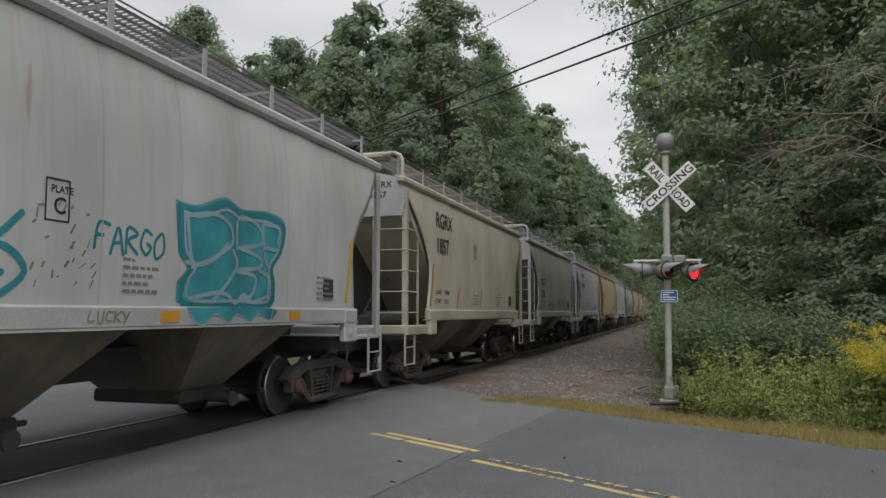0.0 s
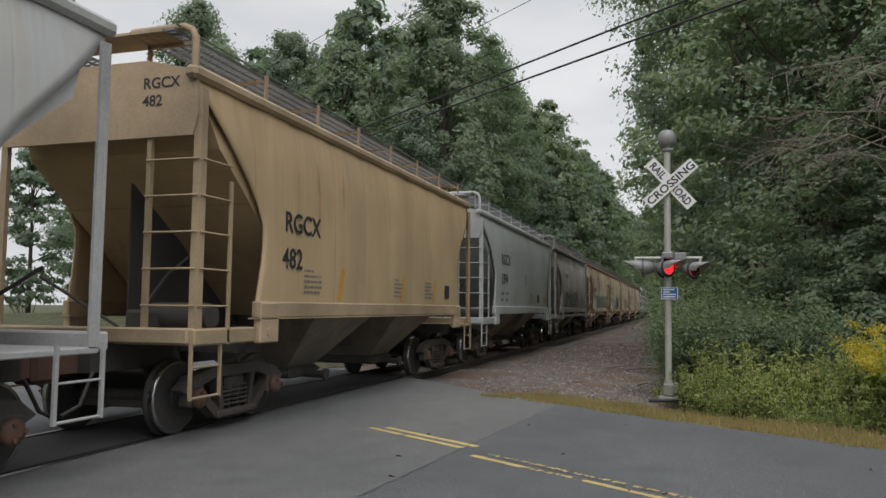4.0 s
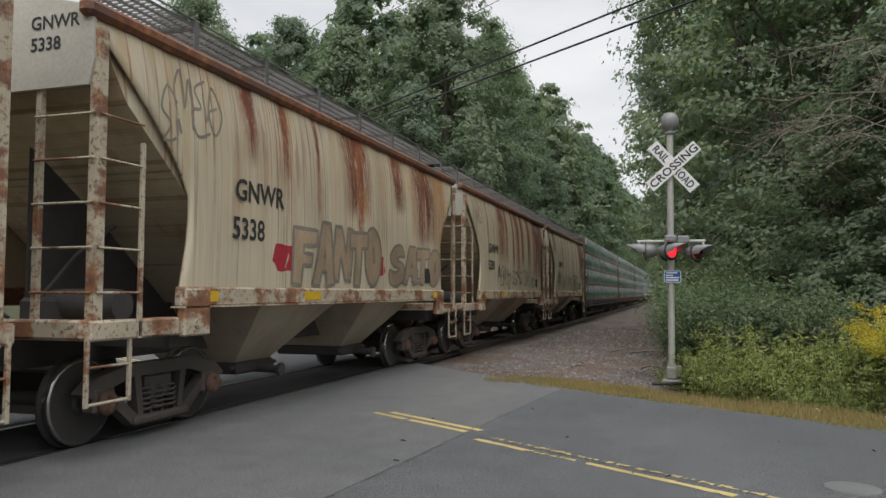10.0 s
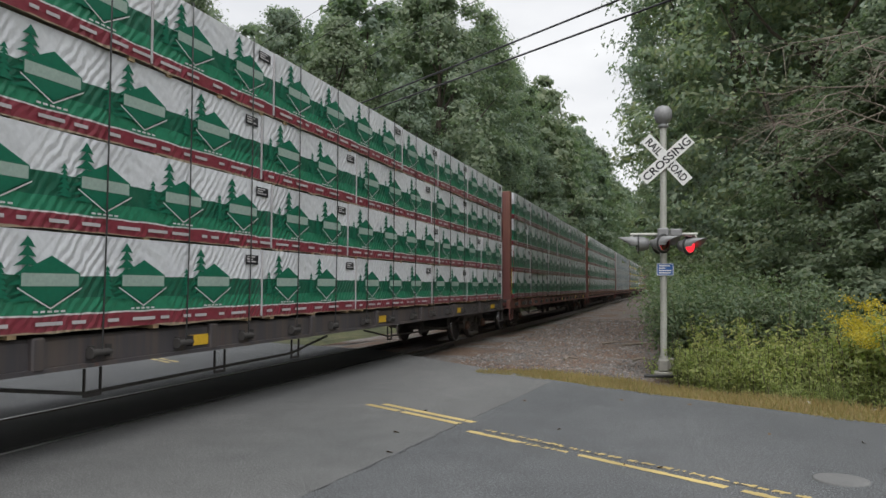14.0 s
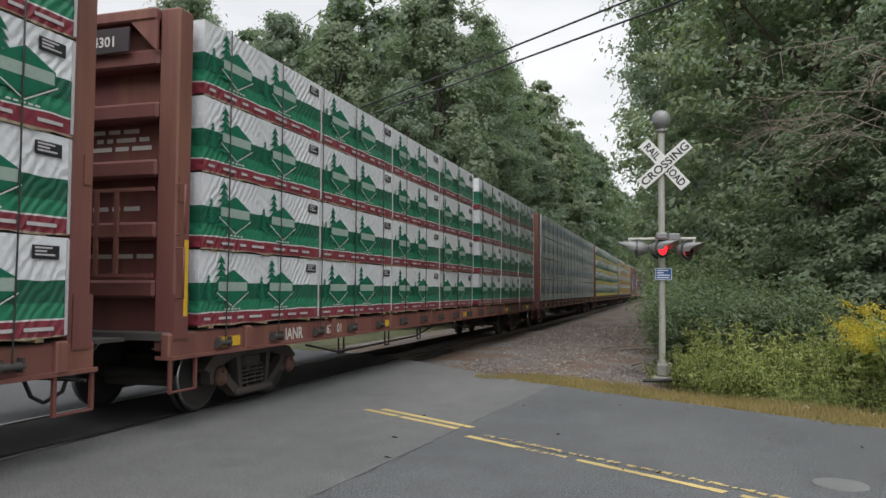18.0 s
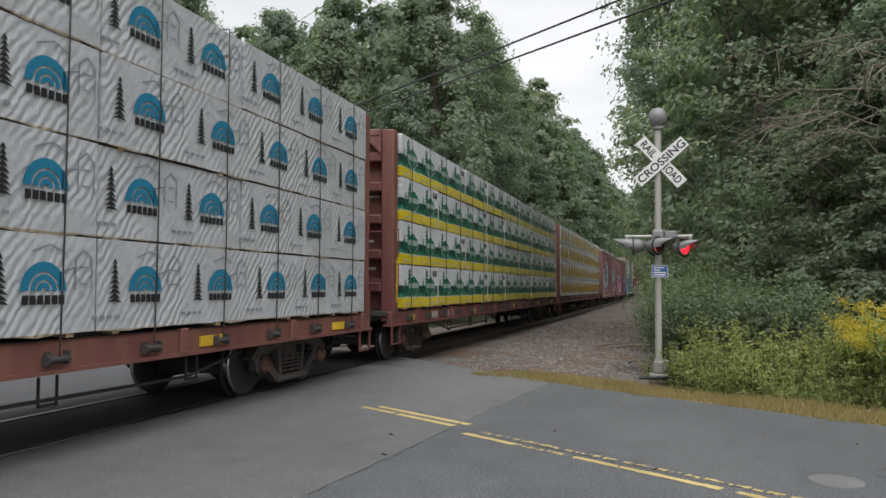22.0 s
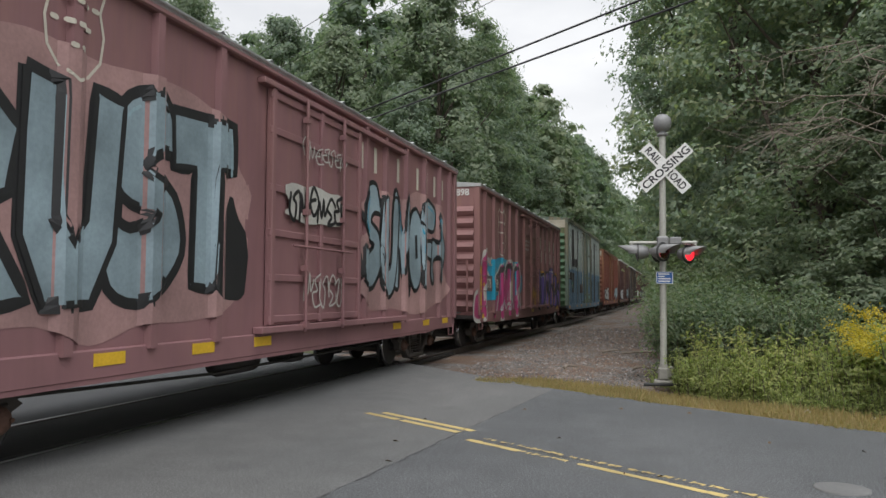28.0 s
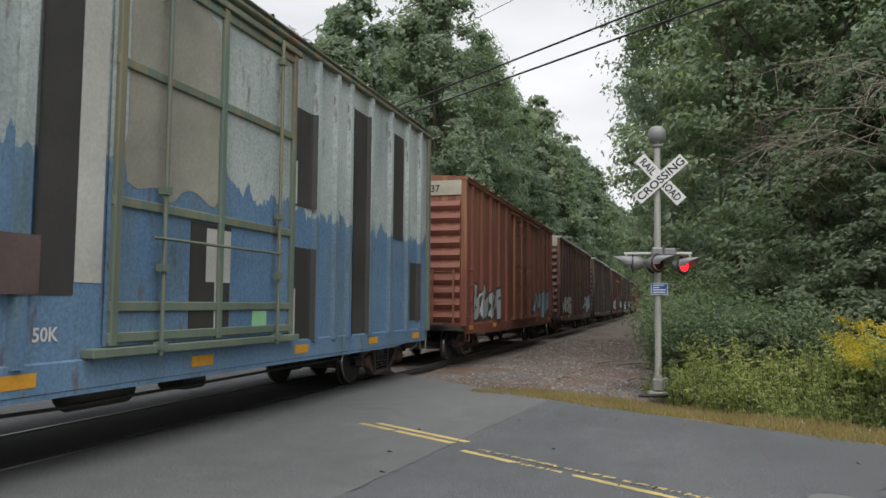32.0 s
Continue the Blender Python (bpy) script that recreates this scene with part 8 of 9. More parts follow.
def grow_woods():
    rng = np.random.default_rng(5)
    k = 0
    # the wood beyond the track: its edge runs along the line, thinner towards the road
    rows = [(-13.7, 41.0, 200, 5.4, 1.02), (-20.5, 45.0, 110, 7.2, 1.16), (-29.0, 47.0, 80, 7.0, 1.2)]
    for x0, y0, y1, step, grow in rows:
        y = y0
        while y < y1:
            x = x0 + rng.uniform(-1.3, 1.3) + (min(2.6, max(0, y - 52) * 0.08) if x0 > -15 else 0)
            s = grow * rng.uniform(0.88, 1.12)
            plant_tree("oak_tree", OAKS[k % 3] if x0 > -15 and y < 66 else FAR_OAKS[k % 2], "tall dark green oak at the edge of the wood", pose(x, y, -0.4, 0, 0, rng.uniform(0, 360)) @ Matrix.Diagonal((s, s, s, 1)), "woodland trees")
            k += 1
            y += step * rng.uniform(0.75, 1.25) * (1 if y < 90 else 1.5)
    for x, y, s in ((-36, 50, 1.28), (-43, 52, 1.05), (-36, 62, 1.2), (-50, 56, 1.1), (-13.2, 36.5, 0.74), (-18.5, 39.5, 0.9), (-24.0, 43.0, 0.98), (-31.5, 46.0, 1.2)):
        plant_tree("oak_tree", OAKS[k % 3], "dark green oak standing towards the road", pose(x, y, -0.4, 0, 0, 40 * k) @ Matrix.Diagonal((s, s, s, 1)), "woodland trees")
        k += 1
    for x, y, s in ((-11.4, 104, 1.0), (-11.2, 117, 1.05), (-11.3, 131, 1.1), (-11.0, 148, 1.15), (-11.2, 168, 1.2), (-11.0, 192, 1.3)):
        plant_tree("oak_tree", FAR_OAKS[k % 2], "tall dark green oak at the edge of the wood", pose(x, y, -0.4, 0, 0, 40 * k) @ Matrix.Diagonal((s, s, s, 1)), "woodland trees")
        k += 1
    # beyond the track on the near side of the road, and where the road runs out of sight
    for x, y, s in ((-29, 11, 0.8), (-32, 3, 0.9), (-34, 17.5, 0.85), (-36, -5, 0.95), (-39, 10, 1.0), (-44, 1, 1.0), (-46, -14, 1.1), (-33, -16, 0.9), (-58, 30, 1.0), (-64, 62, 1.0), (-76, 50, 1.1), (-84, 64, 1.1), (-90, 54, 1.2)):
        plant_tree("oak_tree", FAR_OAKS[k % 2], "tall dark green oak at the edge of the wood", pose(x, y, -0.4, 0, 0, 40 * k) @ Matrix.Diagonal((s, s, s, 1)), "woodland trees")
        k += 1
    # the wood on the signal's side of the track
    for x, y, s, j in ((3.9, 22.5, 1.05, 0), (8.6, 20.0, 1.0, 1), (9.5, 27.0, 1.1, 0), (13.0, 18.5, 0.95, 0), (14.5, 25, 1.1, 1), (3.2, 36, 1.05, 0), (8.5, 35, 1.15, 1), (2.8, 43, 1.05, 1), (7.5, 44, 1.1, 0), (2.6, 52, 1.0, 0), (2.2, 62, 1.0, 1), (1.8, 73, 1.0, 0), (1.4, 86, 1.0, 1), (0.8, 102, 1.05, 0), (-0.6, 122, 1.1, 1), (-3.0, 148, 1.2, 0), (-6.5, 180, 1.3, 1), (-10, 215, 1.4, 0), (18, 21, 1.0, 1), (20, 14.5, 0.9, 0), (16, 33, 1.1, 0), (22, 29, 1.1, 1), (11, 42, 1.1, 0), (5.5, 32, 1.0, 0)):
        plant_tree("maple_tree", (MAPLES if y < 26 and x < 14 else FAR_MAPLES)[j], "leafy green maple with low hanging branches", pose(x, y, -0.3, 0, 0, 70 * k) @ Matrix.Diagonal((s, s, s, 1)), "trackside trees")
        k += 1
    plant_tree("maple_tree", EDGE, "tall spreading maple that leans towards the track", pose(2.1, 27.5, -0.3, 0, 0, 25), "trackside trees")
    plant_tree("maple_tree", HOLLOW, "young dark green maple behind the undergrowth", pose(4.7, 18.4, -0.3, 0, 0, 200) @ Matrix.Diagonal((0.8, 0.8, 0.6, 1)), "trackside trees")


grow_woods()


def bare_tree(at, seed):
    """A half-dead tree whose long bleached twigs sweep out over the undergrowth."""
    rng = np.random.default_rng(seed)
    ob = thing("dead_tree", "half-dead tree with long bare drooping twigs", "tree", at=at)
    part("trunk", Mesh().tube([(0, 0, -0.3), (0.1, 0.1, 3.5), (-0.1, 0.2, 7.2)], 0.15, 8, taper=0.05), M_TWIG, ob)
    for i in range(12):
        m = Mesh()
        z0 = 4.3 + 0.2 * i
        ang = math.radians(rng.uniform(150, 285))
        ln = rng.uniform(2.4, 4.2)
        pts = [Vector((0, 0.15, z0))]
        for k in range(1, 7):
            f = k / 6
            pts.append(Vector((math.cos(ang) * ln * f, 0.15 + math.sin(ang) * ln * f, z0 + 0.55 * math.sin(f * 2.2) - rng.uniform(0.4, 0.7) * f * f)) + Vector(rng.normal(size=3) * 0.14))
        m.tube(pts, 0.02, 5, taper=0.006)
        for j in range(13):
            f = rng.uniform(0.25, 1)
            a = pts[min(5, int(f * 6))].lerp(pts[min(6, int(f * 6) + 1)], f * 6 % 1)
            d = Vector((math.cos(ang + rng.uniform(-1, 1)), math.sin(ang + rng.uniform(-1, 1)), rng.uniform(-0.7, 0.5)))
            m.tube([a, a + d * 0.4 + Vector((0, 0, -0.04)), a + d * rng.uniform(0.6, 1.2) + Vector((0, 0, -0.2))], 0.007, 4, taper=0.003)
        part("limb", m, M_TWIG, ob)
    return ob


bare_tree(pose(4.6, 16.6, -0.3), 3)


def shrub_meshes(seed, h, rad, count, leaf, material, stalks=10):
    rng = np.random.default_rng(seed)
    wood = Mesh()
    tips = []
    for i in range(stalks):
        a = rng.uniform(0, 2 * math.pi)
        r = rad * rng.uniform(0.1, 0.9)
        top = Vector((math.cos(a) * r, math.sin(a) * r, h * rng.uniform(0.6, 1.0)))
        base = Vector((top.x * 0.35, top.y * 0.35, -0.1))
        mid = base.lerp(top, 0.55) + Vector((0, 0, 0.08 * h))
        wood.tube([base, mid, top], 0.012, 4, taper=0.004)
        tips += [base.lerp(mid, f) for f in (0.6, 1.0)] + [mid.lerp(top, f) for f in (0.35, 0.7, 1.0)]
    tips = np.array(tips)
    idx = rng.integers(0, len(tips), count)
    d = rng.normal(size=(count, 3))
    pos = tips[idx] + d * np.array([0.16, 0.16, 0.14]) * rad
    pos[:, 2] = np.abs(pos[:, 2] - 0.03) + 0.03
    nrm = d * 0.5 + np.array([0, 0, 0.8]) + rng.normal(size=d.shape) * 0.4
    return oriented(wood.data("stem", M_BARK)), quads("foliage", pos, nrm, leaf, material, rng, 1.8, 3)


SHRUBS = [shrub_meshes(31, 2.1, 1.25, 9000, 0.047, M_SHRUB, 40), shrub_meshes(32, 1.7, 1.2, 8400, 0.044, M_SHRUB, 36), shrub_meshes(33, 2.6, 1.4, 10500, 0.05, M_SHRUB, 46)]
FAR_SHRUBS = [shrub_meshes(34, 2.1, 1.25, 2600, 0.095, M_SHRUB, 24), shrub_meshes(35, 1.7, 1.2, 2400, 0.09, M_SHRUB, 22), shrub_meshes(36, 2.6, 1.4, 2800, 0.1, M_SHRUB, 26)]


def weed_meshes(seed, h, rad, stalks):
    """Upright stalks, each set with narrow leaves that spread and droop."""
    rng = np.random.default_rng(seed)
    wood, pos, nrm = Mesh(), [], []
    for i in range(stalks):
        a, r = rng.uniform(0, 6.283), rad * rng.uniform(0, 1) ** 0.5
        hh = h * rng.uniform(0.55, 1.08) * (1 - 0.25 * (r / rad) ** 2)
        foot = np.array([math.cos(a) * r, math.sin(a) * r, -0.05])
        top = foot + np.array([math.cos(a) * 0.16 * hh, math.sin(a) * 0.16 * hh, hh]) + rng.normal(size=3) * np.array([0.08, 0.08, 0])
        wood.tube([tuple(foot), tuple((foot + top) / 2 + np.array([0, 0, 0.03])), tuple(top)], 0.006, 4, taper=0.003)
        n = int(62 * hh)
        f = rng.uniform(0.12, 1.0, n)
        b = rng.uniform(0, 6.283, n)
        d = np.stack([np.cos(b), np.sin(b), np.zeros(n)], 1)
        reach = (0.035 + 0.075 * (1.05 - f) ** 0.6)[:, None]
        pos.append(foot + (top - foot) * f[:, None] + d * reach - np.array([0, 0, 0.02]))
        nrm.append(d * 0.5 + np.array([0, 0, 0.8]) + rng.normal(size=d.shape) * 0.35)
    return oriented(wood.data("stem", M_BARK)), quads("foliage", np.concatenate(pos), np.concatenate(nrm), 0.028, M_WEED, rng, 3.0)


WEEDS = [weed_meshes(41, 1.25, 0.8, 95), weed_meshes(42, 0.95, 0.85, 95)]


def goldenrod(at, seed):
    rng = np.random.default_rng(seed)
    ob = thing("goldenrod", "tall goldenrod with yellow flower plumes", "plant", "goldenrods by the road", at=at)
    st, leaves = shrub_meshes(seed, 1.35, 0.6, 900, 0.06, M_WEED, 14)
    part("stem", st, None, ob)
    part("foliage", leaves, None, ob)
    c = []
    for i in range(13):
        a, r = rng.uniform(0, 6.28), 0.6 * rng.uniform(0.1, 1) ** 0.5
        p = np.array([math.cos(a) * r, math.sin(a) * r, rng.uniform(0.85, 1.55)])
        d = np.array([math.cos(a), math.sin(a), 0.5])
        c.append(p + d * rng.uniform(0, 0.32, (90, 1)) + rng.normal(size=(90, 3)) * 0.05)
    c = np.concatenate(c)
    part("flower_plume", quads("flower_plume", c, rng.normal(size=c.shape) + np.array([0, 0, 0.6]), 0.03, M_GOLD, rng, 1.2), None, ob, "bright yellow plumes")
    return ob


def undergrowth():
    rng = np.random.default_rng(8)
    for i, (x, y, s) in enumerate(((0.35, 16.3, 0.95), (1.3, 16.6, 1.0), (2.2, 15.9, 0.8), (0.7, 18.6, 1.05), (0.9, 18.3, 1.2), (3.2, 16.0, 0.55), (4.4, 14.8, 0.55), (2.4, 17.8, 0.75), (0.9, 20.5, 1.1), (0.8, 23.5, 1.1), (0.7, 27, 1.1), (0.6, 31, 1.2), (0.5, 36, 1.2), (0.4, 42, 1.3), (0.3, 49, 1.3), (0.2, 57, 1.4), (0.1, 66, 1.5), (-0.1, 78, 1.6), (-0.4, 92, 1.7), (0.9, 22, 1.4), (1.0, 27, 1.6), (5.6, 13.6, 0.55), (6.8, 14.5, 0.7), (5.2, 16.6, 0.6), (7.5, 12.2, 0.6), (3.6, 18.6, 0.5), (1.2, 33, 1.7), (8.8, 13.5, 0.7), (0.5, 39, 1.2), (0.4, 45.5, 1.3), (6.0, 24.5, 1.4), (9.0, 24.0, 1.5), (12.0, 22.5, 1.5), (15.0, 21.0, 1.5), (4.0, 26.0, 1.4), (10.5, 17.5, 1.2), (13.5, 15.0, 1.2))):
        m = (SHRUBS if y < 22.5 else FAR_SHRUBS)[i % 3]
        ob = thing("shrub", "green leafy shrub at the edge of the wood", "shrub", "shrubs", at=pose(x, y, height(x, y), 0, 0, 57 * i) @ Matrix.Diagonal((s, s, s, 1)))
        part("stem", m[0], None, ob)
        part("foliage", m[1], None, ob)
    for i, (x, y, s) in enumerate(((0.55, 15.0, 0.8), (1.05, 14.7, 1.0), (1.6, 14.3, 0.95), (2.15, 14.2, 0.8), (1.4, 15.4, 1.25), (2.1, 15.1, 1.15), (2.8, 13.9, 0.9), (0.2, 15.9, 0.75), (3.35, 14.3, 1.1), (2.75, 14.9, 1.25), (4.1, 12.9, 0.75), (4.7, 13.3, 1.0), (3.3, 13.3, 0.6), (5.3, 12.4, 0.9), (0.9, 14.2, 0.5), (1.9, 13.6, 0.5), (2.5, 13.4, 0.45))):
        m = WEEDS[i % 2]
        ob = thing("weed_clump", "pale green roadside weeds in a dense clump", "plant", "roadside weeds", at=pose(x, y, height(x, y), 0, 0, 83 * i) @ Matrix.Diagonal((s, s, s, 1)))
        part("stem", m[0], None, ob)
        part("foliage", m[1], None, ob)
    for i, (x, y) in enumerate(((2.95, 13.6), (3.3, 13.2), (3.25, 13.7), (3.75, 13.5), (4.3, 13.8), (3.9, 13.0), (4.9, 12.9), (3.4, 14.3), (5.4, 13.2), (4.6, 14.4))):
        goldenrod(pose(x, y, height(x, y), 0, 0, 49 * i), 50 + i)


undergrowth()


def verge():
    """Dry grass between the road's edge and the weeds."""
    rng = np.random.default_rng(9)
    k = Nodes("dry_grass_turf", 0.95)
    c = k.ramp(k.noise(3.0, 6), [(0.3, (0.15, 0.105, 0.055)), (0.55, (0.26, 0.185, 0.09)), (0.75, (0.19, 0.175, 0.07))])
    k.colour(k.mix(1.0, c, k.ramp(k.noise(60, 3), [(0.3, 0.6), (0.7, 1.2)]), "MULTIPLY")).bump(k.noise(45, 4), 0.8, 0.03)
    v, f = [], []
    ns, nc = 90, 8
    for i in range(ns + 1):
        a = -10.2 + 26 * i / ns
        for j in range(nc + 1):
            c = ROAD_HALF - 0.02 + (1.75 + 0.2 * math.sin(a * 1.3)) * j / nc
            x, y, _ = on_road(a, c)
            v.append((x, y, height(x, y) + 0.085 - (0.06 if j == 0 else 0) - (0.16 if j == nc else 0) + 0.015 * noise.noise((x * 3, y * 3, 0))))
    f = [(i * (nc + 1) + j, i * (nc + 1) + j + 1, (i + 1) * (nc + 1) + j + 1, (i + 1) * (nc + 1) + j) for i in range(ns) for j in range(nc)]
    thing("verge", "strip of dry yellowed turf along the road", "verge", kind="structure", mesh=Mesh().add(v, f, True), material=k.m)
    n = 46000
    al = rng.uniform(-10.0, 9, n)
    ac = ROAD_HALF + 0.03 + 1.7 * rng.uniform(0, 1, n) ** 1.1 + 0.1 * np.sin(al * 2.1) + 0.07 * np.sin(al * 5.3)
    p = np.outer(al, np.array(RD)) + np.outer(ROAD_MID + ac, np.array(RN))
    p[:, 2] = [height(x, y) + 0.07 for x, y in p[:, :2]]
    side = rng.normal(size=(n, 3)) * np.array([1, 1, 0.0])
    side /= np.linalg.norm(side, axis=1, keepdims=True)
    ln = (rng.uniform(0.03, 0.12, n) + 0.10 * np.clip(ac - ROAD_HALF - 0.8, 0, 1) * rng.uniform(0, 1, n))[:, None]
    tip = p + np.array([0, 0, 1.0]) * ln + rng.normal(size=(n, 3)) * np.array([0.04, 0.04, 0.01])
    v = np.stack([p - side * 0.009, p + side * 0.009, tip], 1).reshape(-1, 3)
    me = bpy.data.meshes.new("dry_grass")
    me.from_pydata(v.tolist(), [], [(3 * i, 3 * i + 1, 3 * i + 2) for i in range(n)])
    me.materials.append(M_DRY)
    tagged(new("dry_grass", me), "yellowed dry grass along the road edge", "grass", kind="stuff")


verge()


# ---- crossing signal ----
M_MAST = plain("weathered_aluminium_mast", (0.40, 0.40, 0.36), 0.55, 0.2, 0.2, 6)
M_HOOD = plain("grey_signal_hood", (0.23, 0.23, 0.23), 0.5, 0.2, 0.25, 6)
M_DARKHOOD = plain("black_signal_backing", (0.02, 0.02, 0.02), 0.6, 0, 0.2, 6)
M_SIGN = plain("white_reflective_sign", (0.72, 0.72, 0.70), 0.5, 0, 0.1, 6)
M_BLUESIGN = plain("blue_notice_plate", (0.02, 0.10, 0.32), 0.5, 0, 0.1, 6)
M_BASE = plain("cast_iron_base", (0.3, 0.29, 0.26), 0.7, 0.2, 0.3, 6)


def lens_mat():
    k = Nodes("glowing_red_lens", 0.3)
    k.colour((0.5, 0.01, 0.02))
    k.b.inputs["Emission Color"].default_value = (1.0, 0.02, 0.035, 1)
    k.b.inputs["Emission Strength"].default_value = 1.2
    return k.m


M_LENS = lens_mat()
M_UNLIT = plain("unlit_red_glass", (0.05, 0.008, 0.01), 0.2, 0, 0.1, 6)
ADDED_BLINDS = []


def lamp_unit(signal, at, lit, side):
    """One flashing unit: round housing, backing disc, visor, lens and an added shutter that covers it."""
    F = Matrix(((1, 0, 0, 0), (0, 0, -1, 0), (0, 1, 0, 0), (0, 0, 0, 1)))
    base = at
    body = Mesh().lathe([(0.05, -0.20), (0.10, -0.19), (0.135, -0.08), (0.142, 0.0), (0.142, 0.03), (0.13, 0.03)], 20, F)
    unit = part("lamp_housing", body, M_HOOD, signal)
    unit.matrix_local = base
    disc = Mesh().lathe([(0.13, 0.0), (0.185, 0.0), (0.185, 0.012), (0.13, 0.012)], 24, F)
    part("backing_disc", disc, M_DARKHOOD, unit)
    visor = Mesh()
    n = 14
    v = []
    for j, (d, r) in enumerate(((0.03, 0.145), (0.38, 0.14))):
        for i in range(n + 1):
            a = math.radians(-12 + 204 * i / n)
            for q in (r, r - 0.008):
                reach = d if j == 0 else d * (0.45 + 0.55 * max(0.0, math.sin(a)))
                v.append((q * math.cos(a), -reach, q * math.sin(a) * (1.0 if j == 0 else 0.92)))
    w = 2 * (n + 1)
    f = []
    for i in range(n):
        f += [(2 * i, 2 * i + 2, w + 2 * i + 2, w + 2 * i), (2 * i + 1, w + 2 * i + 1, w + 2 * i + 3, 2 * i + 3), (w + 2 * i, w + 2 * i + 2, w + 2 * i + 3, w + 2 * i + 1)]
    visor.add(v, f, True)
    part("visor", visor, M_HOOD, unit)
    part("lens", Mesh().lathe([(0.001, 0.055), (0.07, 0.048), (0.128, 0.03)], 20, F), M_LENS if lit else M_UNLIT, unit, "round red glass lens")
    if lit:
        # added blind, no real signal part: hides the ever-glowing lens while the lamp is dark
        blind = part("shutter", Mesh().lathe([(0.001, 0.066), (0.07, 0.06), (0.13, 0.04), (0.13, 0.036), (0.07, 0.056), (0.001, 0.062)], 20, F), M_UNLIT, unit, "added dark red blind that hides the glowing lens")
        ADDED_BLINDS.append((blind, side))
    return unit


def crossing_signal():
    at = pose(-0.21, 15.02, -0.13, 0, 0.45, 0)
    s = thing("crossing_signal", "grey railroad crossing signal mast with crossbuck and flashers", "signal", at=at)
    part("mast", Mesh().lathe([(0.062, 0.34), (0.062, 4.72)], 16), M_MAST, s)
    part("bell", Mesh().lathe([(0.06, 4.70), (0.10, 4.72), (0.10, 4.76), (0.05, 4.78), (0.13, 4.82), (0.165, 4.90), (0.172, 4.98), (0.155, 5.06), (0.10, 5.12), (0.001, 5.15)], 20), M_HOOD, s, "round grey warning bell")
    base = Mesh().bevel_box(-0.17, -0.17, 0.0, 0.17, 0.17, 0.06, 0.01).bevel_box(-0.10, -0.10, 0.06, 0.10, 0.10, 0.30, 0.03).lathe([(0.085, 0.30), (0.068, 0.36)], 12)
    part("base", base, M_BASE, s)
    part("junction_box", Mesh().bevel_box(0.08, -0.07, 0.10, 0.18, 0.07, 0.32, 0.02), M_BASE, s)
    part("conduit", Mesh().tube([(0.25, -0.1, -0.05), (0.3, -0.3, 0.02), (-0.35, -0.35, 0.0)], 0.03, 6), M_DARKHOOD, s)
    # crossbuck: two boards crossing at the mast
    for i, (ang, words, y) in enumerate(((-48.5, ("RAIL", "ROAD"), -0.085), (41.5, ("CROSSING",), -0.115))):
        b = part("crossbuck_board", Mesh().bevel_box(-0.58, -0.006, -0.115, 0.58, 0.006, 0.115, 0.003), M_SIGN, s)
        b.matrix_local = pose(0.06, y, 4.08, 0, -ang, 0)
        for k, wd in enumerate(words):
            me = letters(wd, 0.19, M_BLACK)
            x = {"RAIL": -0.52, "ROAD": 0.06, "CROSSING": -0.55}[wd]
            ob = new("lettering", me)
            ob.parent = b
            wide = {"RAIL": 0.36, "ROAD": 0.46, "CROSSING": 1.1}[wd] / max(v.co.y for v in me.vertices)
            ob.matrix_local = pose(x, -0.009, -0.07, 0, 0, -90) @ Matrix.Diagonal((1, wide, 1, 1))
    part("crossbuck_clamp", Mesh().bevel_box(-0.08, -0.09, 4.0, 0.1, 0.07, 4.16, 0.01), M_HOOD, s)
    # arms and lamps
    part("crossarm", Mesh().tube([(-0.62, 0, 2.66), (0.62, 0, 2.66)], 0.032, 8), M_MAST, s)
    part("arm_clamp", Mesh().bevel_box(-0.11, -0.11, 2.54, 0.11, 0.11, 2.78, 0.03), M_HOOD, s)
    part("arm_box", Mesh().bevel_box(0.12, -0.12, 2.62, 0.34, 0.05, 2.76, 0.02), M_HOOD, s)
    for x in (-0.58, 0.58):
        part("lamp_bracket", Mesh().tube([(x, 0, 2.66), (x * 1.02, -0.02, 2.50)], 0.028, 7), M_MAST, s)
    lamp_unit(s, pose(0.0, -0.27, 2.47, 0, 0, 50), True, 0)
    lamp_unit(s, pose(0.46, -0.10, 2.44, 0, 0, 50), True, 1)
    lamp_unit(s, pose(-0.46, 0.0, 2.48, 0, 0, -84), False, 0)
    lamp_unit(s, pose(-0.05, 0.27, 2.47, 0, 0, 206), False, 1)
    n = part("notice_plate", Mesh().bevel_box(-0.155, -0.006, -0.115, 0.155, 0.006, 0.115, 0.004), M_BLUESIGN, s, "blue emergency notice plate")
    n.matrix_local = pose(0.03, -0.075, 1.99)
    rim = Mesh()
    for x0, z0, x1, z1 in ((-0.15, -0.11, 0.15, -0.10), (-0.15, 0.10, 0.15, 0.11), (-0.15, -0.1, -0.14, 0.1), (0.14, -0.1, 0.15, 0.1)):
        rim.box(x0, -0.010, z0, x1, -0.006, z1)
    part("plate_border", rim, M_SIGN, n)
    for i in range(4):
        w = (0.2, 0.12, 0.23, 0.22)[i]
        part("plate_line", Mesh().box(-0.115, -0.0095, 0.06 - i * 0.045, -0.115 + w, -0.006, 0.08 - i * 0.045), M_SIGN, n)
    return s


SIGNAL = crossing_signal()


# ---- overhead wires ----
M_WIRE = plain("black_overhead_wire", (0.025, 0.025, 0.028), 0.6, 0, 0.1, 6)


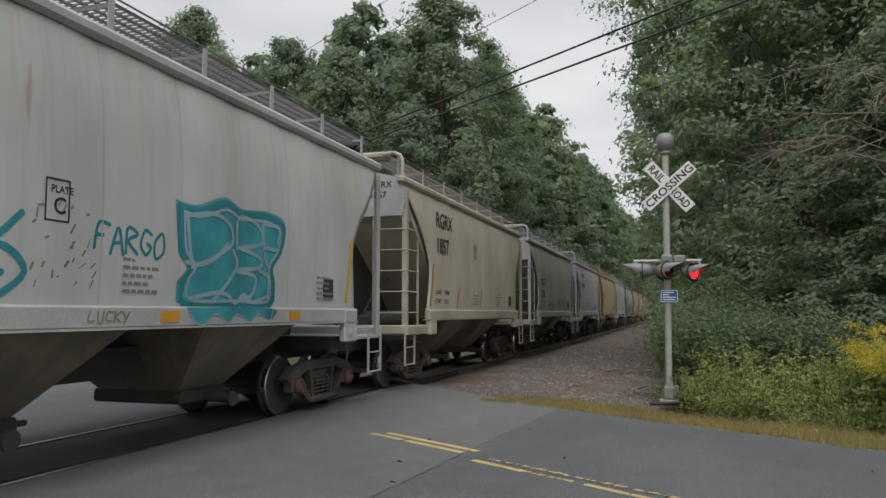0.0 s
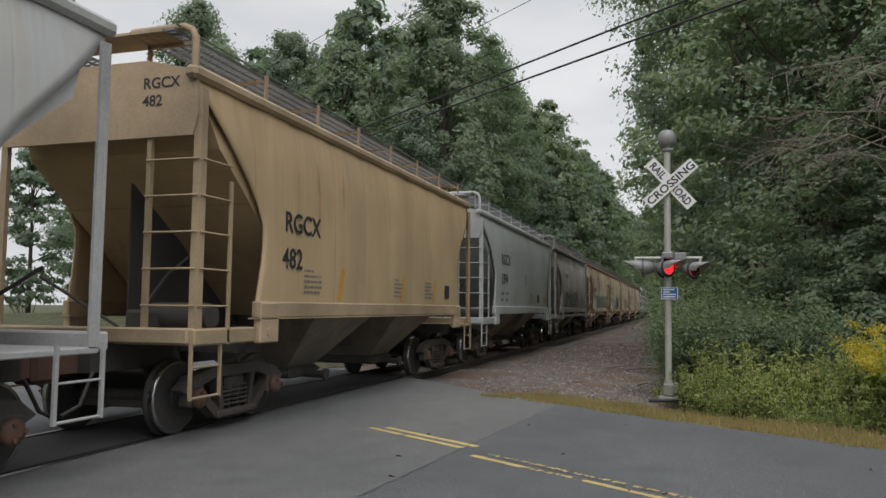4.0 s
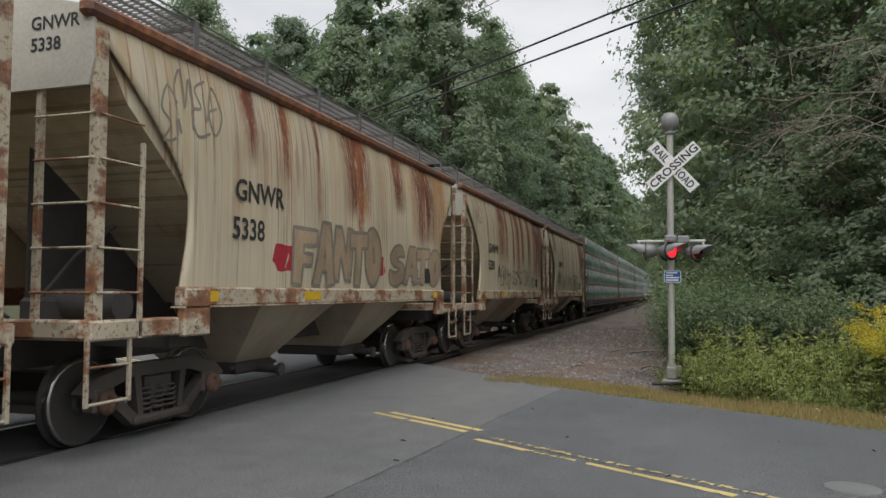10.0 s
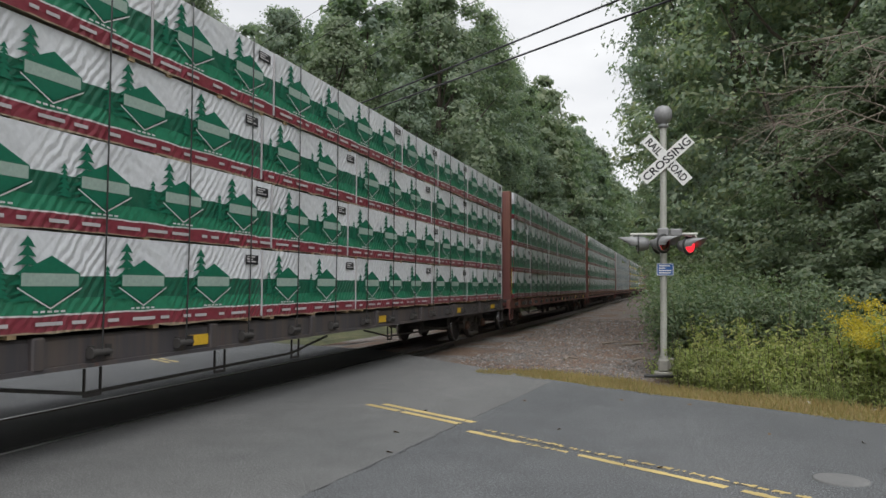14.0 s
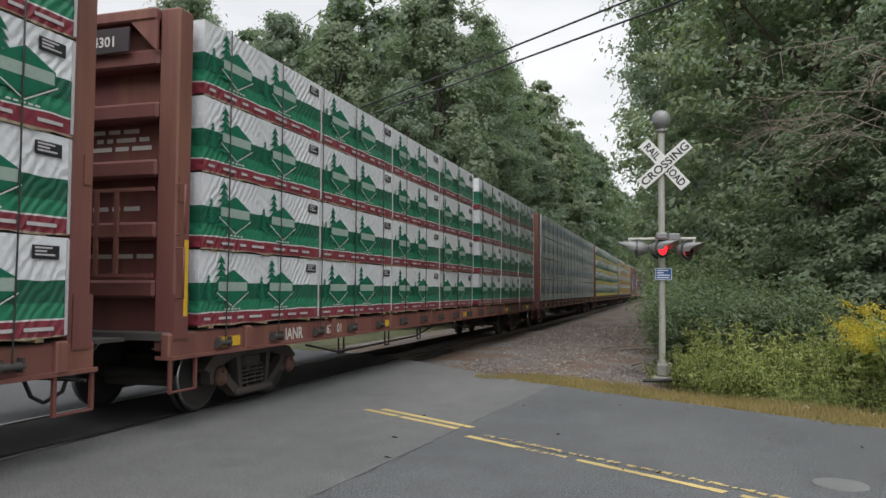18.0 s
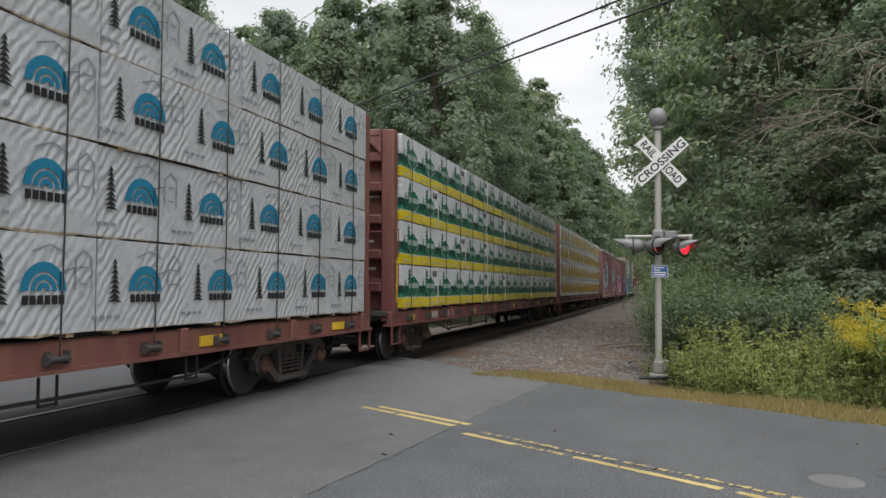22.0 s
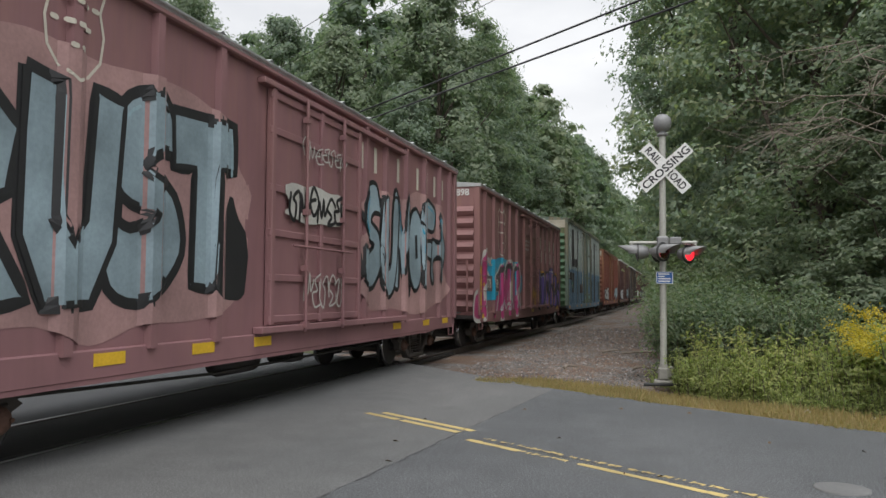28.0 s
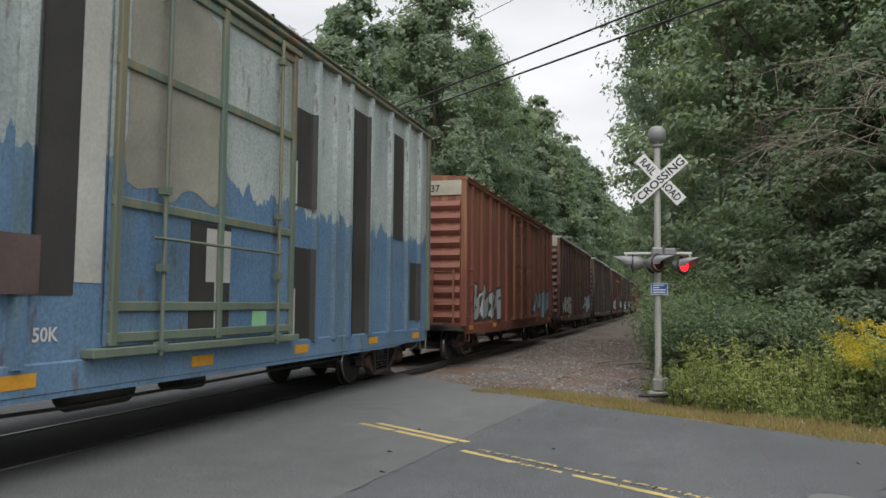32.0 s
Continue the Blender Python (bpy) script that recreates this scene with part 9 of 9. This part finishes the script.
def wires():
    def line(a, b, r, sag):
        pts = []
        for i in range(17):
            f = i / 16
            p = Vector(a).lerp(Vector(b), f)
            pts.append((p.x, p.y, p.z - sag * 4 * f * (1 - f)))
        m = Mesh().tube(pts, r, 6)
        return thing("overhead_cable", "black utility cable strung across the track", "cable", "utility cables", mesh=m, material=M_WIRE)

    line((16.0, 4.35, 8.25), (-38.0, 41.6, 6.4), 0.024, 0.1)
    line((16.0, 5.15, 8.0), (-38.0, 43.7, 7.05), 0.026, 0.1)
    line((14.0, 3.6, 10.55), (-40.0, 42.9, 10.55), 0.010, 0.2)
    line((14.0, 5.3, 10.55), (-40.0, 44.5, 10.55), 0.010, 0.2)
    line((14.0, 6.4, 10.55), (-40.0, 50.0, 10.55), 0.010, 0.2)


wires()


# ---- track, ballast and markings ----
M_RAIL = plain("worn_rail_steel", (0.16, 0.13, 0.11), 0.45, 0.7, 0.3, 4, 0.1)
M_RAILTOP = plain("polished_rail_head", (0.3, 0.29, 0.28), 0.38, 1.0, 0.1, 4, 0.05)
M_TIE = plain("creosoted_tie_wood", (0.06, 0.045, 0.035), 0.9, 0, 0.4, 10, 0.4)
M_PAINT = plain("worn_yellow_road_paint", (0.50, 0.385, 0.15), 0.7, 0, 0.3, 8)
M_CRACK = plain("dark_crack_filler", (0.03, 0.03, 0.03), 0.8, 0, 0.2)
M_GRIME = plain("oily_flangeway", (0.03, 0.028, 0.026), 0.7, 0, 0.4, 4)
M_LID = plain("concrete_grey_lid", (0.15, 0.15, 0.148), 0.8, 0, 0.2, 10)


def rails():
    t = thing("railway_track", "steel rails on dark wooden ties", "track", kind="structure")
    for x in (-0.752, 0.752):
        m = Mesh().box(x - 0.07, -60, -0.17, x + 0.07, 300, -0.155).box(x - 0.012, -60, -0.155, x + 0.012, 300, -0.035).bevel_box(x - 0.036, -60, -0.035, x + 0.036, 300, -0.004, 0.008)
        part("rail", m, M_RAIL, t)
        part("rail_head", Mesh().box(x - 0.028, -60, -0.004, x + 0.028, 300, 0.0), M_RAILTOP, t, "bright worn running surface")
    t.location = (TRACK_X, 0, 0)
    tie = oriented(Mesh().bevel_box(-1.3, -0.11, -0.34, 1.3, 0.11, -0.172, 0.015).data("tie", M_TIE))
    y0 = 15.3
    for i in range(150):
        o = part("tie", tie, None, t)
        o.location = (0.03 * math.sin(i * 2.3), y0 + i * 0.55, 0)
    for i in range(40):
        o = part("tie", tie, None, t)
        o.location = (0.03 * math.sin(i * 1.7), 4.2 - i * 0.55, 0)
    # flangeways: a dark gap on either side of each rail, within the road
    for x in (-0.80, -0.70, 0.70, 0.80):
        part("flangeway", Mesh().box(x - 0.055, -1, -0.12, x + 0.055, 20, -0.045), M_GRIME, t)


rails()


def wide(x):
    return max(0, 1.3 * (1 - abs(x) / 5.2))


def ballast():
    v, f = [], []
    prof = [(-4.6, -0.45), (-3.2, -0.34), (-2.2, -0.20), (-1.5, -0.155), (0, -0.165), (1.5, -0.155), (2.2, -0.19), (3.2, -0.2), (4.6, -0.16), (5.6, -0.2), (6.5, -0.3), (7.6, -0.55)]
    ys = [14.2, 14.8, 15.6, 17, 19, 22, 26, 31, 37, 44, 52, 62, 75, 95, 130, 180, 300]
    for j, y in enumerate(ys):
        for x, z in prof:
            yy = y
            if j == 0:
                yy = (ROAD_MID + ROAD_HALF - 0.1 + wide(x) - RN.x * (TRACK_X + x)) / RN.y
            elif j == 1:
                yy = (ROAD_MID + ROAD_HALF + 0.35 + wide(x) - RN.x * (TRACK_X + x)) / RN.y
            elif j == 2:
                yy = (ROAD_MID + ROAD_HALF + 1.2 + wide(x) - RN.x * (TRACK_X + x)) / RN.y
            elif j == 3:
                yy = max(yy, (ROAD_MID + ROAD_HALF + 3.0 - RN.x * (TRACK_X + x)) / RN.y)
            elif j == 4:
                yy = max(yy, (ROAD_MID + ROAD_HALF + 4.6 - RN.x * (TRACK_X + x)) / RN.y)
            drop = -0.06 if j == 0 else 0.0
            rise = 0.10 * min(1, max(0, (yy - 16) / 10)) if 2 < x < 7 else 0.0
            v.append((TRACK_X + x, yy, z + drop + rise + 0.02 * noise.noise((x, yy, 0))))
    n = len(prof)
    f = [(j * n + i, j * n + i + 1, (j + 1) * n + i + 1, (j + 1) * n + i) for j in range(len(ys) - 1) for i in range(n - 1)]
    thing("ballast", "grey crushed stone ballast strewn with brown leaves", "gravel", kind="structure", mesh=Mesh().add(v, f, True), material=M_GRAVEL)
    # loose stones on it
    rng = np.random.default_rng(77)
    m = Mesh()
    base = [(1, 0, 0), (-1, 0, 0), (0, 1, 0), (0, -1, 0), (0, 0, 0.8), (0, 0, -0.8)]
    face = [(0, 2, 4), (2, 1, 4), (1, 3, 4), (3, 0, 4), (2, 0, 5), (1, 2, 5), (3, 1, 5), (0, 3, 5)]
    for i in range(9000):
        x = rng.uniform(2.0, 6.6)
        lo = (ROAD_MID + ROAD_HALF + 0.25 - RN.x * (TRACK_X + x)) / RN.y
        y = lo + 24 * rng.uniform(0, 1) ** 1.9
        r = rng.uniform(0.012, 0.04) * (1 + (y - lo) * 0.02)
        z = float(np.interp(x, [p[0] for p in prof], [p[1] for p in prof])) + 0.10 * min(1, max(0, (y - 16) / 10))
        q = np.array(base) * r * rng.uniform(0.6, 1.3, 3) + np.array([TRACK_X + x, y, z + 0.005])
        m.add(q.tolist(), face)
    k = Nodes("loose_stones", 0.9)
    g = k.nt.nodes.new("ShaderNodeNewGeometry")
    k.colour(k.ramp(g.outputs["Random Per Island"], [(0.0, (0.08, 0.07, 0.065)), (0.4, (0.16, 0.145, 0.135)), (0.75, (0.15, 0.095, 0.065)), (1.0, (0.3, 0.28, 0.265))]))
    thing("ballast_stones", "loose grey and brown crushed stones", "gravel", kind="stuff", mesh=m, material=k.m)


ballast()


def stripe(name, label, a0, a1, across, w, ragged, seed):
    """A worn line of road paint; ragged 0..1."""
    rng = random.Random(seed)
    m = Mesh()
    a = a0
    while a < a1:
        b = min(a1, a + (rng.uniform(0.05, 0.16) if ragged < 0.5 else rng.uniform(0.01, 0.045)))
        l, r = across - w / 2 + ragged * rng.uniform(0, w * 0.45), across + w / 2 - ragged * rng.uniform(0, w * 0.45)
        if rng.random() > ragged * (0.28 if ragged < 0.5 else 0.36):
            p = [on_road(a, l, 0.004), on_road(b, l, 0.004), on_road(b, r, 0.004), on_road(a, r, 0.004)]
            m.add(p, [(0, 1, 2, 3)])
        a = b
    thing(name, label, "road marking", "yellow centre lines", kind="structure", mesh=m, material=M_PAINT)


def project(x, y):
    p = Vector((x, y, 0))
    return p.dot(RD), p.dot(RN) - ROAD_MID


a0, _ = project(-3.85, 9.15)
a1, _ = project(-2.32, 8.2)
a2, _ = project(-2.12, 7.85)
stripe("road_marking", "yellow double centre line on smooth asphalt", a0, a1 - 0.02, 0.02, 0.10, 0.1, 1)
stripe("road_marking", "yellow double centre line on smooth asphalt", a0 + 0.12, a1 + 0.03, 0.20, 0.10, 0.1, 2)
stripe("road_marking", "worn yellow centre line on old asphalt", a2, a2 + 0.75, -0.19, 0.10, 0.35, 3)
stripe("road_marking", "worn yellow centre line on old asphalt", a2 + 0.75, a2 + 1.5, -0.19, 0.09, 0.98, 5)
stripe("road_marking", "worn yellow centre line on old asphalt", a2 + 1.5, 30, -0.19, 0.10, 0.4, 6)
stripe("road_marking", "flaking yellow centre line on old asphalt", a2 + 0.05, 30, 0.0, 0.09, 0.95, 4)
b0, _ = project(-9.6, 12.8)
stripe("road_marking", "yellow double centre line beyond the track", b0 - 30, b0, 0.02, 0.10, 0.2, 7)
stripe("road_marking", "yellow double centre line beyond the track", b0 - 30, b0, 0.20, 0.10, 0.2, 8)


def cracks():
    rng = random.Random(12)

    def run(pts, w, seed):
        q = []
        rr = random.Random(seed)
        for (a, b), (c, d) in zip(pts, pts[1:]):
            n = max(2, int(math.hypot(c - a, d - b) / 0.12))
            q += [(a + (c - a) * i / n + rr.uniform(-0.025, 0.025), b + (d - b) * i / n) for i in range(n)]
        m = Mesh()
        for (a, b), (c, d) in zip(q, q[1:]):
            ww = w * rr.uniform(0.3, 1.3)
            if rr.random() < 0.36:
                continue
            dx, dy = c - a, d - b
            ln = math.hypot(dx, dy) or 1
            ox, oy = -dy / ln * ww, dx / ln * ww
            m.add([(a - ox, b - oy, 0.004), (c - ox, d - oy, 0.004), (c + ox, d + oy, 0.004), (a + ox, b + oy, 0.004)], [(0, 1, 2, 3)])
        thing("road_crack", "dark ragged crack in the asphalt", "crack", kind="structure", mesh=m, material=M_CRACK)

    run([(-2.62, 5.2), (-2.45, 6.5), (-2.34, 8.0), (-2.2, 9.4), (-1.97, 11.6)], 0.0045, 1)
    run([(-2.2, 6.9), (-1.8, 6.75), (-1.5, 6.8)], 0.004, 2)
    run([(-2.1, 8.0), (-1.0, 7.3), (0.4, 6.45), (1.6, 5.7)], 0.005, 3)
    run([(1.9, 7.6), (1.62, 7.2), (1.75, 6.7), (1.6, 6.2)], 0.007, 4)
    run([(-3.0, 10.9), (-2.2, 10.2), (-1.9, 10.4)], 0.003, 5)


cracks()
lid = Mesh().lathe([(0.21, -0.01), (0.21, 0.010), (0.19, 0.014), (0.001, 0.014)], 24, pose(1.26, 6.8, 0))
thing("manhole_cover", "round pale utility cover set in the asphalt", "manhole cover", mesh=lid, material=M_LID)


def litter():
    """Small leaves and twigs lying on the road."""
    rng = random.Random(3)
    for i in range(14):
        x, y = rng.uniform(-4.5, 2.0), rng.uniform(6.5, 11.0)
        if abs(RN.x * x + RN.y * y - ROAD_MID) > ROAD_HALF - 0.2:
            continue
        s = rng.uniform(0.02, 0.045)
        a = rng.uniform(0, 6.28)
        m = Mesh().add([(x + math.cos(a) * s, y + math.sin(a) * s, 0.004), (x - math.sin(a) * s * 0.5, y + math.cos(a) * s * 0.5, 0.02), (x - math.cos(a) * s, y - math.sin(a) * s, 0.004), (x + math.sin(a) * s * 0.5, y - math.cos(a) * s * 0.5, 0.006)], [(0, 1, 2, 3)])
        thing("fallen_leaf", "small dry brown leaf on the asphalt", "leaf", "fallen leaves", mesh=m, material=plain("dry_leaf", (0.16, 0.10, 0.05), 0.8))


litter()


def debris():
    """Broken branches on the gravel and scraps on the verge."""
    rng = random.Random(21)
    for x, y, ln, a in ((-1.35, 21.2, 1.1, 0.2), (-1.0, 21.8, 0.9, -0.5), (-1.9, 21.5, 0.7, 0.6), (-0.75, 23.4, 1.2, 0.1), (-2.3, 16.6, 0.4, 1.0), (-0.9, 17.0, 0.5, -0.3)):
        z = -0.08
        pts = [(x + math.cos(a) * ln * f + rng.uniform(-0.04, 0.04), y + math.sin(a) * ln * f + rng.uniform(-0.04, 0.04), z + 0.05 * math.sin(f * 3) + 0.02) for f in (0, 0.3, 0.6, 1.0)]
        m = Mesh().tube(pts, 0.035, 6, taper=0.012)
        thing("fallen_branch", "broken grey-brown branch lying on the gravel", "branch", "fallen branches", mesh=m, material=M_TWIG)
    for x, y, s in ((1.77, 11.78, 0.05), (2.55, 11.45, 0.025)):
        z = height(x, y) + 0.12
        m = Mesh().add([(x - s, y - s * 0.6, z), (x + s, y - s * 0.7, z), (x + s * 0.8, y + s * 0.6, z + 0.01), (x - s * 0.7, y + s * 0.5, z), (x, y, z + s * 0.7)], [(0, 1, 4), (1, 2, 4), (2, 3, 4), (3, 0, 4), (3, 2, 1, 0)])
        thing("paper_scrap", "crumpled white scrap lying in the dry grass", "litter", "litter on the verge", mesh=m, material=M_WHITE)


debris()


# ---- what moves ----
SPEED = [(0, 11.75), (4, 11.5), (7.5, 11.1), (10, 10.75), (13, 10.4), (17.5, 10.25), (20, 10.0), (24, 9.95), (28, 9.85), (32, 9.85)]


def travel(t):
    """How far the train has come by t seconds."""
    gone = 0.0
    for (t0, v0), (t1, v1) in zip(SPEED, SPEED[1:]):
        d = min(max(t - t0, 0), t1 - t0)
        gone += v0 * d + (v1 - v0) * d * d / (2 * (t1 - t0))
    return gone


def wheel_rows(car_start, y):
    """A wheel's rolling: close rows while it is near, wide ones (a slower roll) while it is far off."""
    rows, angle, t, far = [], 0.0, 0.0, 46.0
    radius = 0.445
    while True:
        rows.append((t, angle))
        if t >= 32.0:
            return rows
        place = car_start + y - travel(t)
        near = -3.0 < place < far
        step = 2 / 30 if near else 0.5
        n = min(32.0, t + step)
        turn = math.degrees((travel(n) - travel(t)) / radius)
        angle += turn if near else min(turn, 80.0)
        t = n


def motions():
    start_of = {}
    for car, start in CARS:
        start_of[car] = start
        walk(car, [(t, pose(TRACK_X, start - travel(t), 0)) for t in range(0, 33, 2)])
    for wheel, car, y in WHEELS:
        walk(wheel, [(t, pose(0, y, 0.445, a, 0, 0)) for t, a in wheel_rows(start_of[car], y)])
    # the two lamps flash in turn: each added blind slides up under its visor and down again
    for blind, side in ADDED_BLINDS:
        rows = []
        t = 0.53 - 2 * 1.1865
        edges = []
        while t < 33:
            on, off = (t + 0.05, t + 0.688) if side == 1 else (t + 0.686, t + 1.2215)
            edges += [(on, True), (off, False)]
            t += 1.1865
        edges.sort()
        state = [on for e, on in edges if e <= 0][-1]
        rows.append((0.0, state))
        for e, on in edges:
            if 0 < e < 31.9:
                rows += [(e - 1 / 30, state), (e + 1 / 30, on)]
                state = on
        rows.append((32.0, state))
        walk(blind, [(t, pose(0, 0.0 if on else 0.0, 0.135 if on else 0.0, -80 if on else 0)) for t, on in rows])


motions()
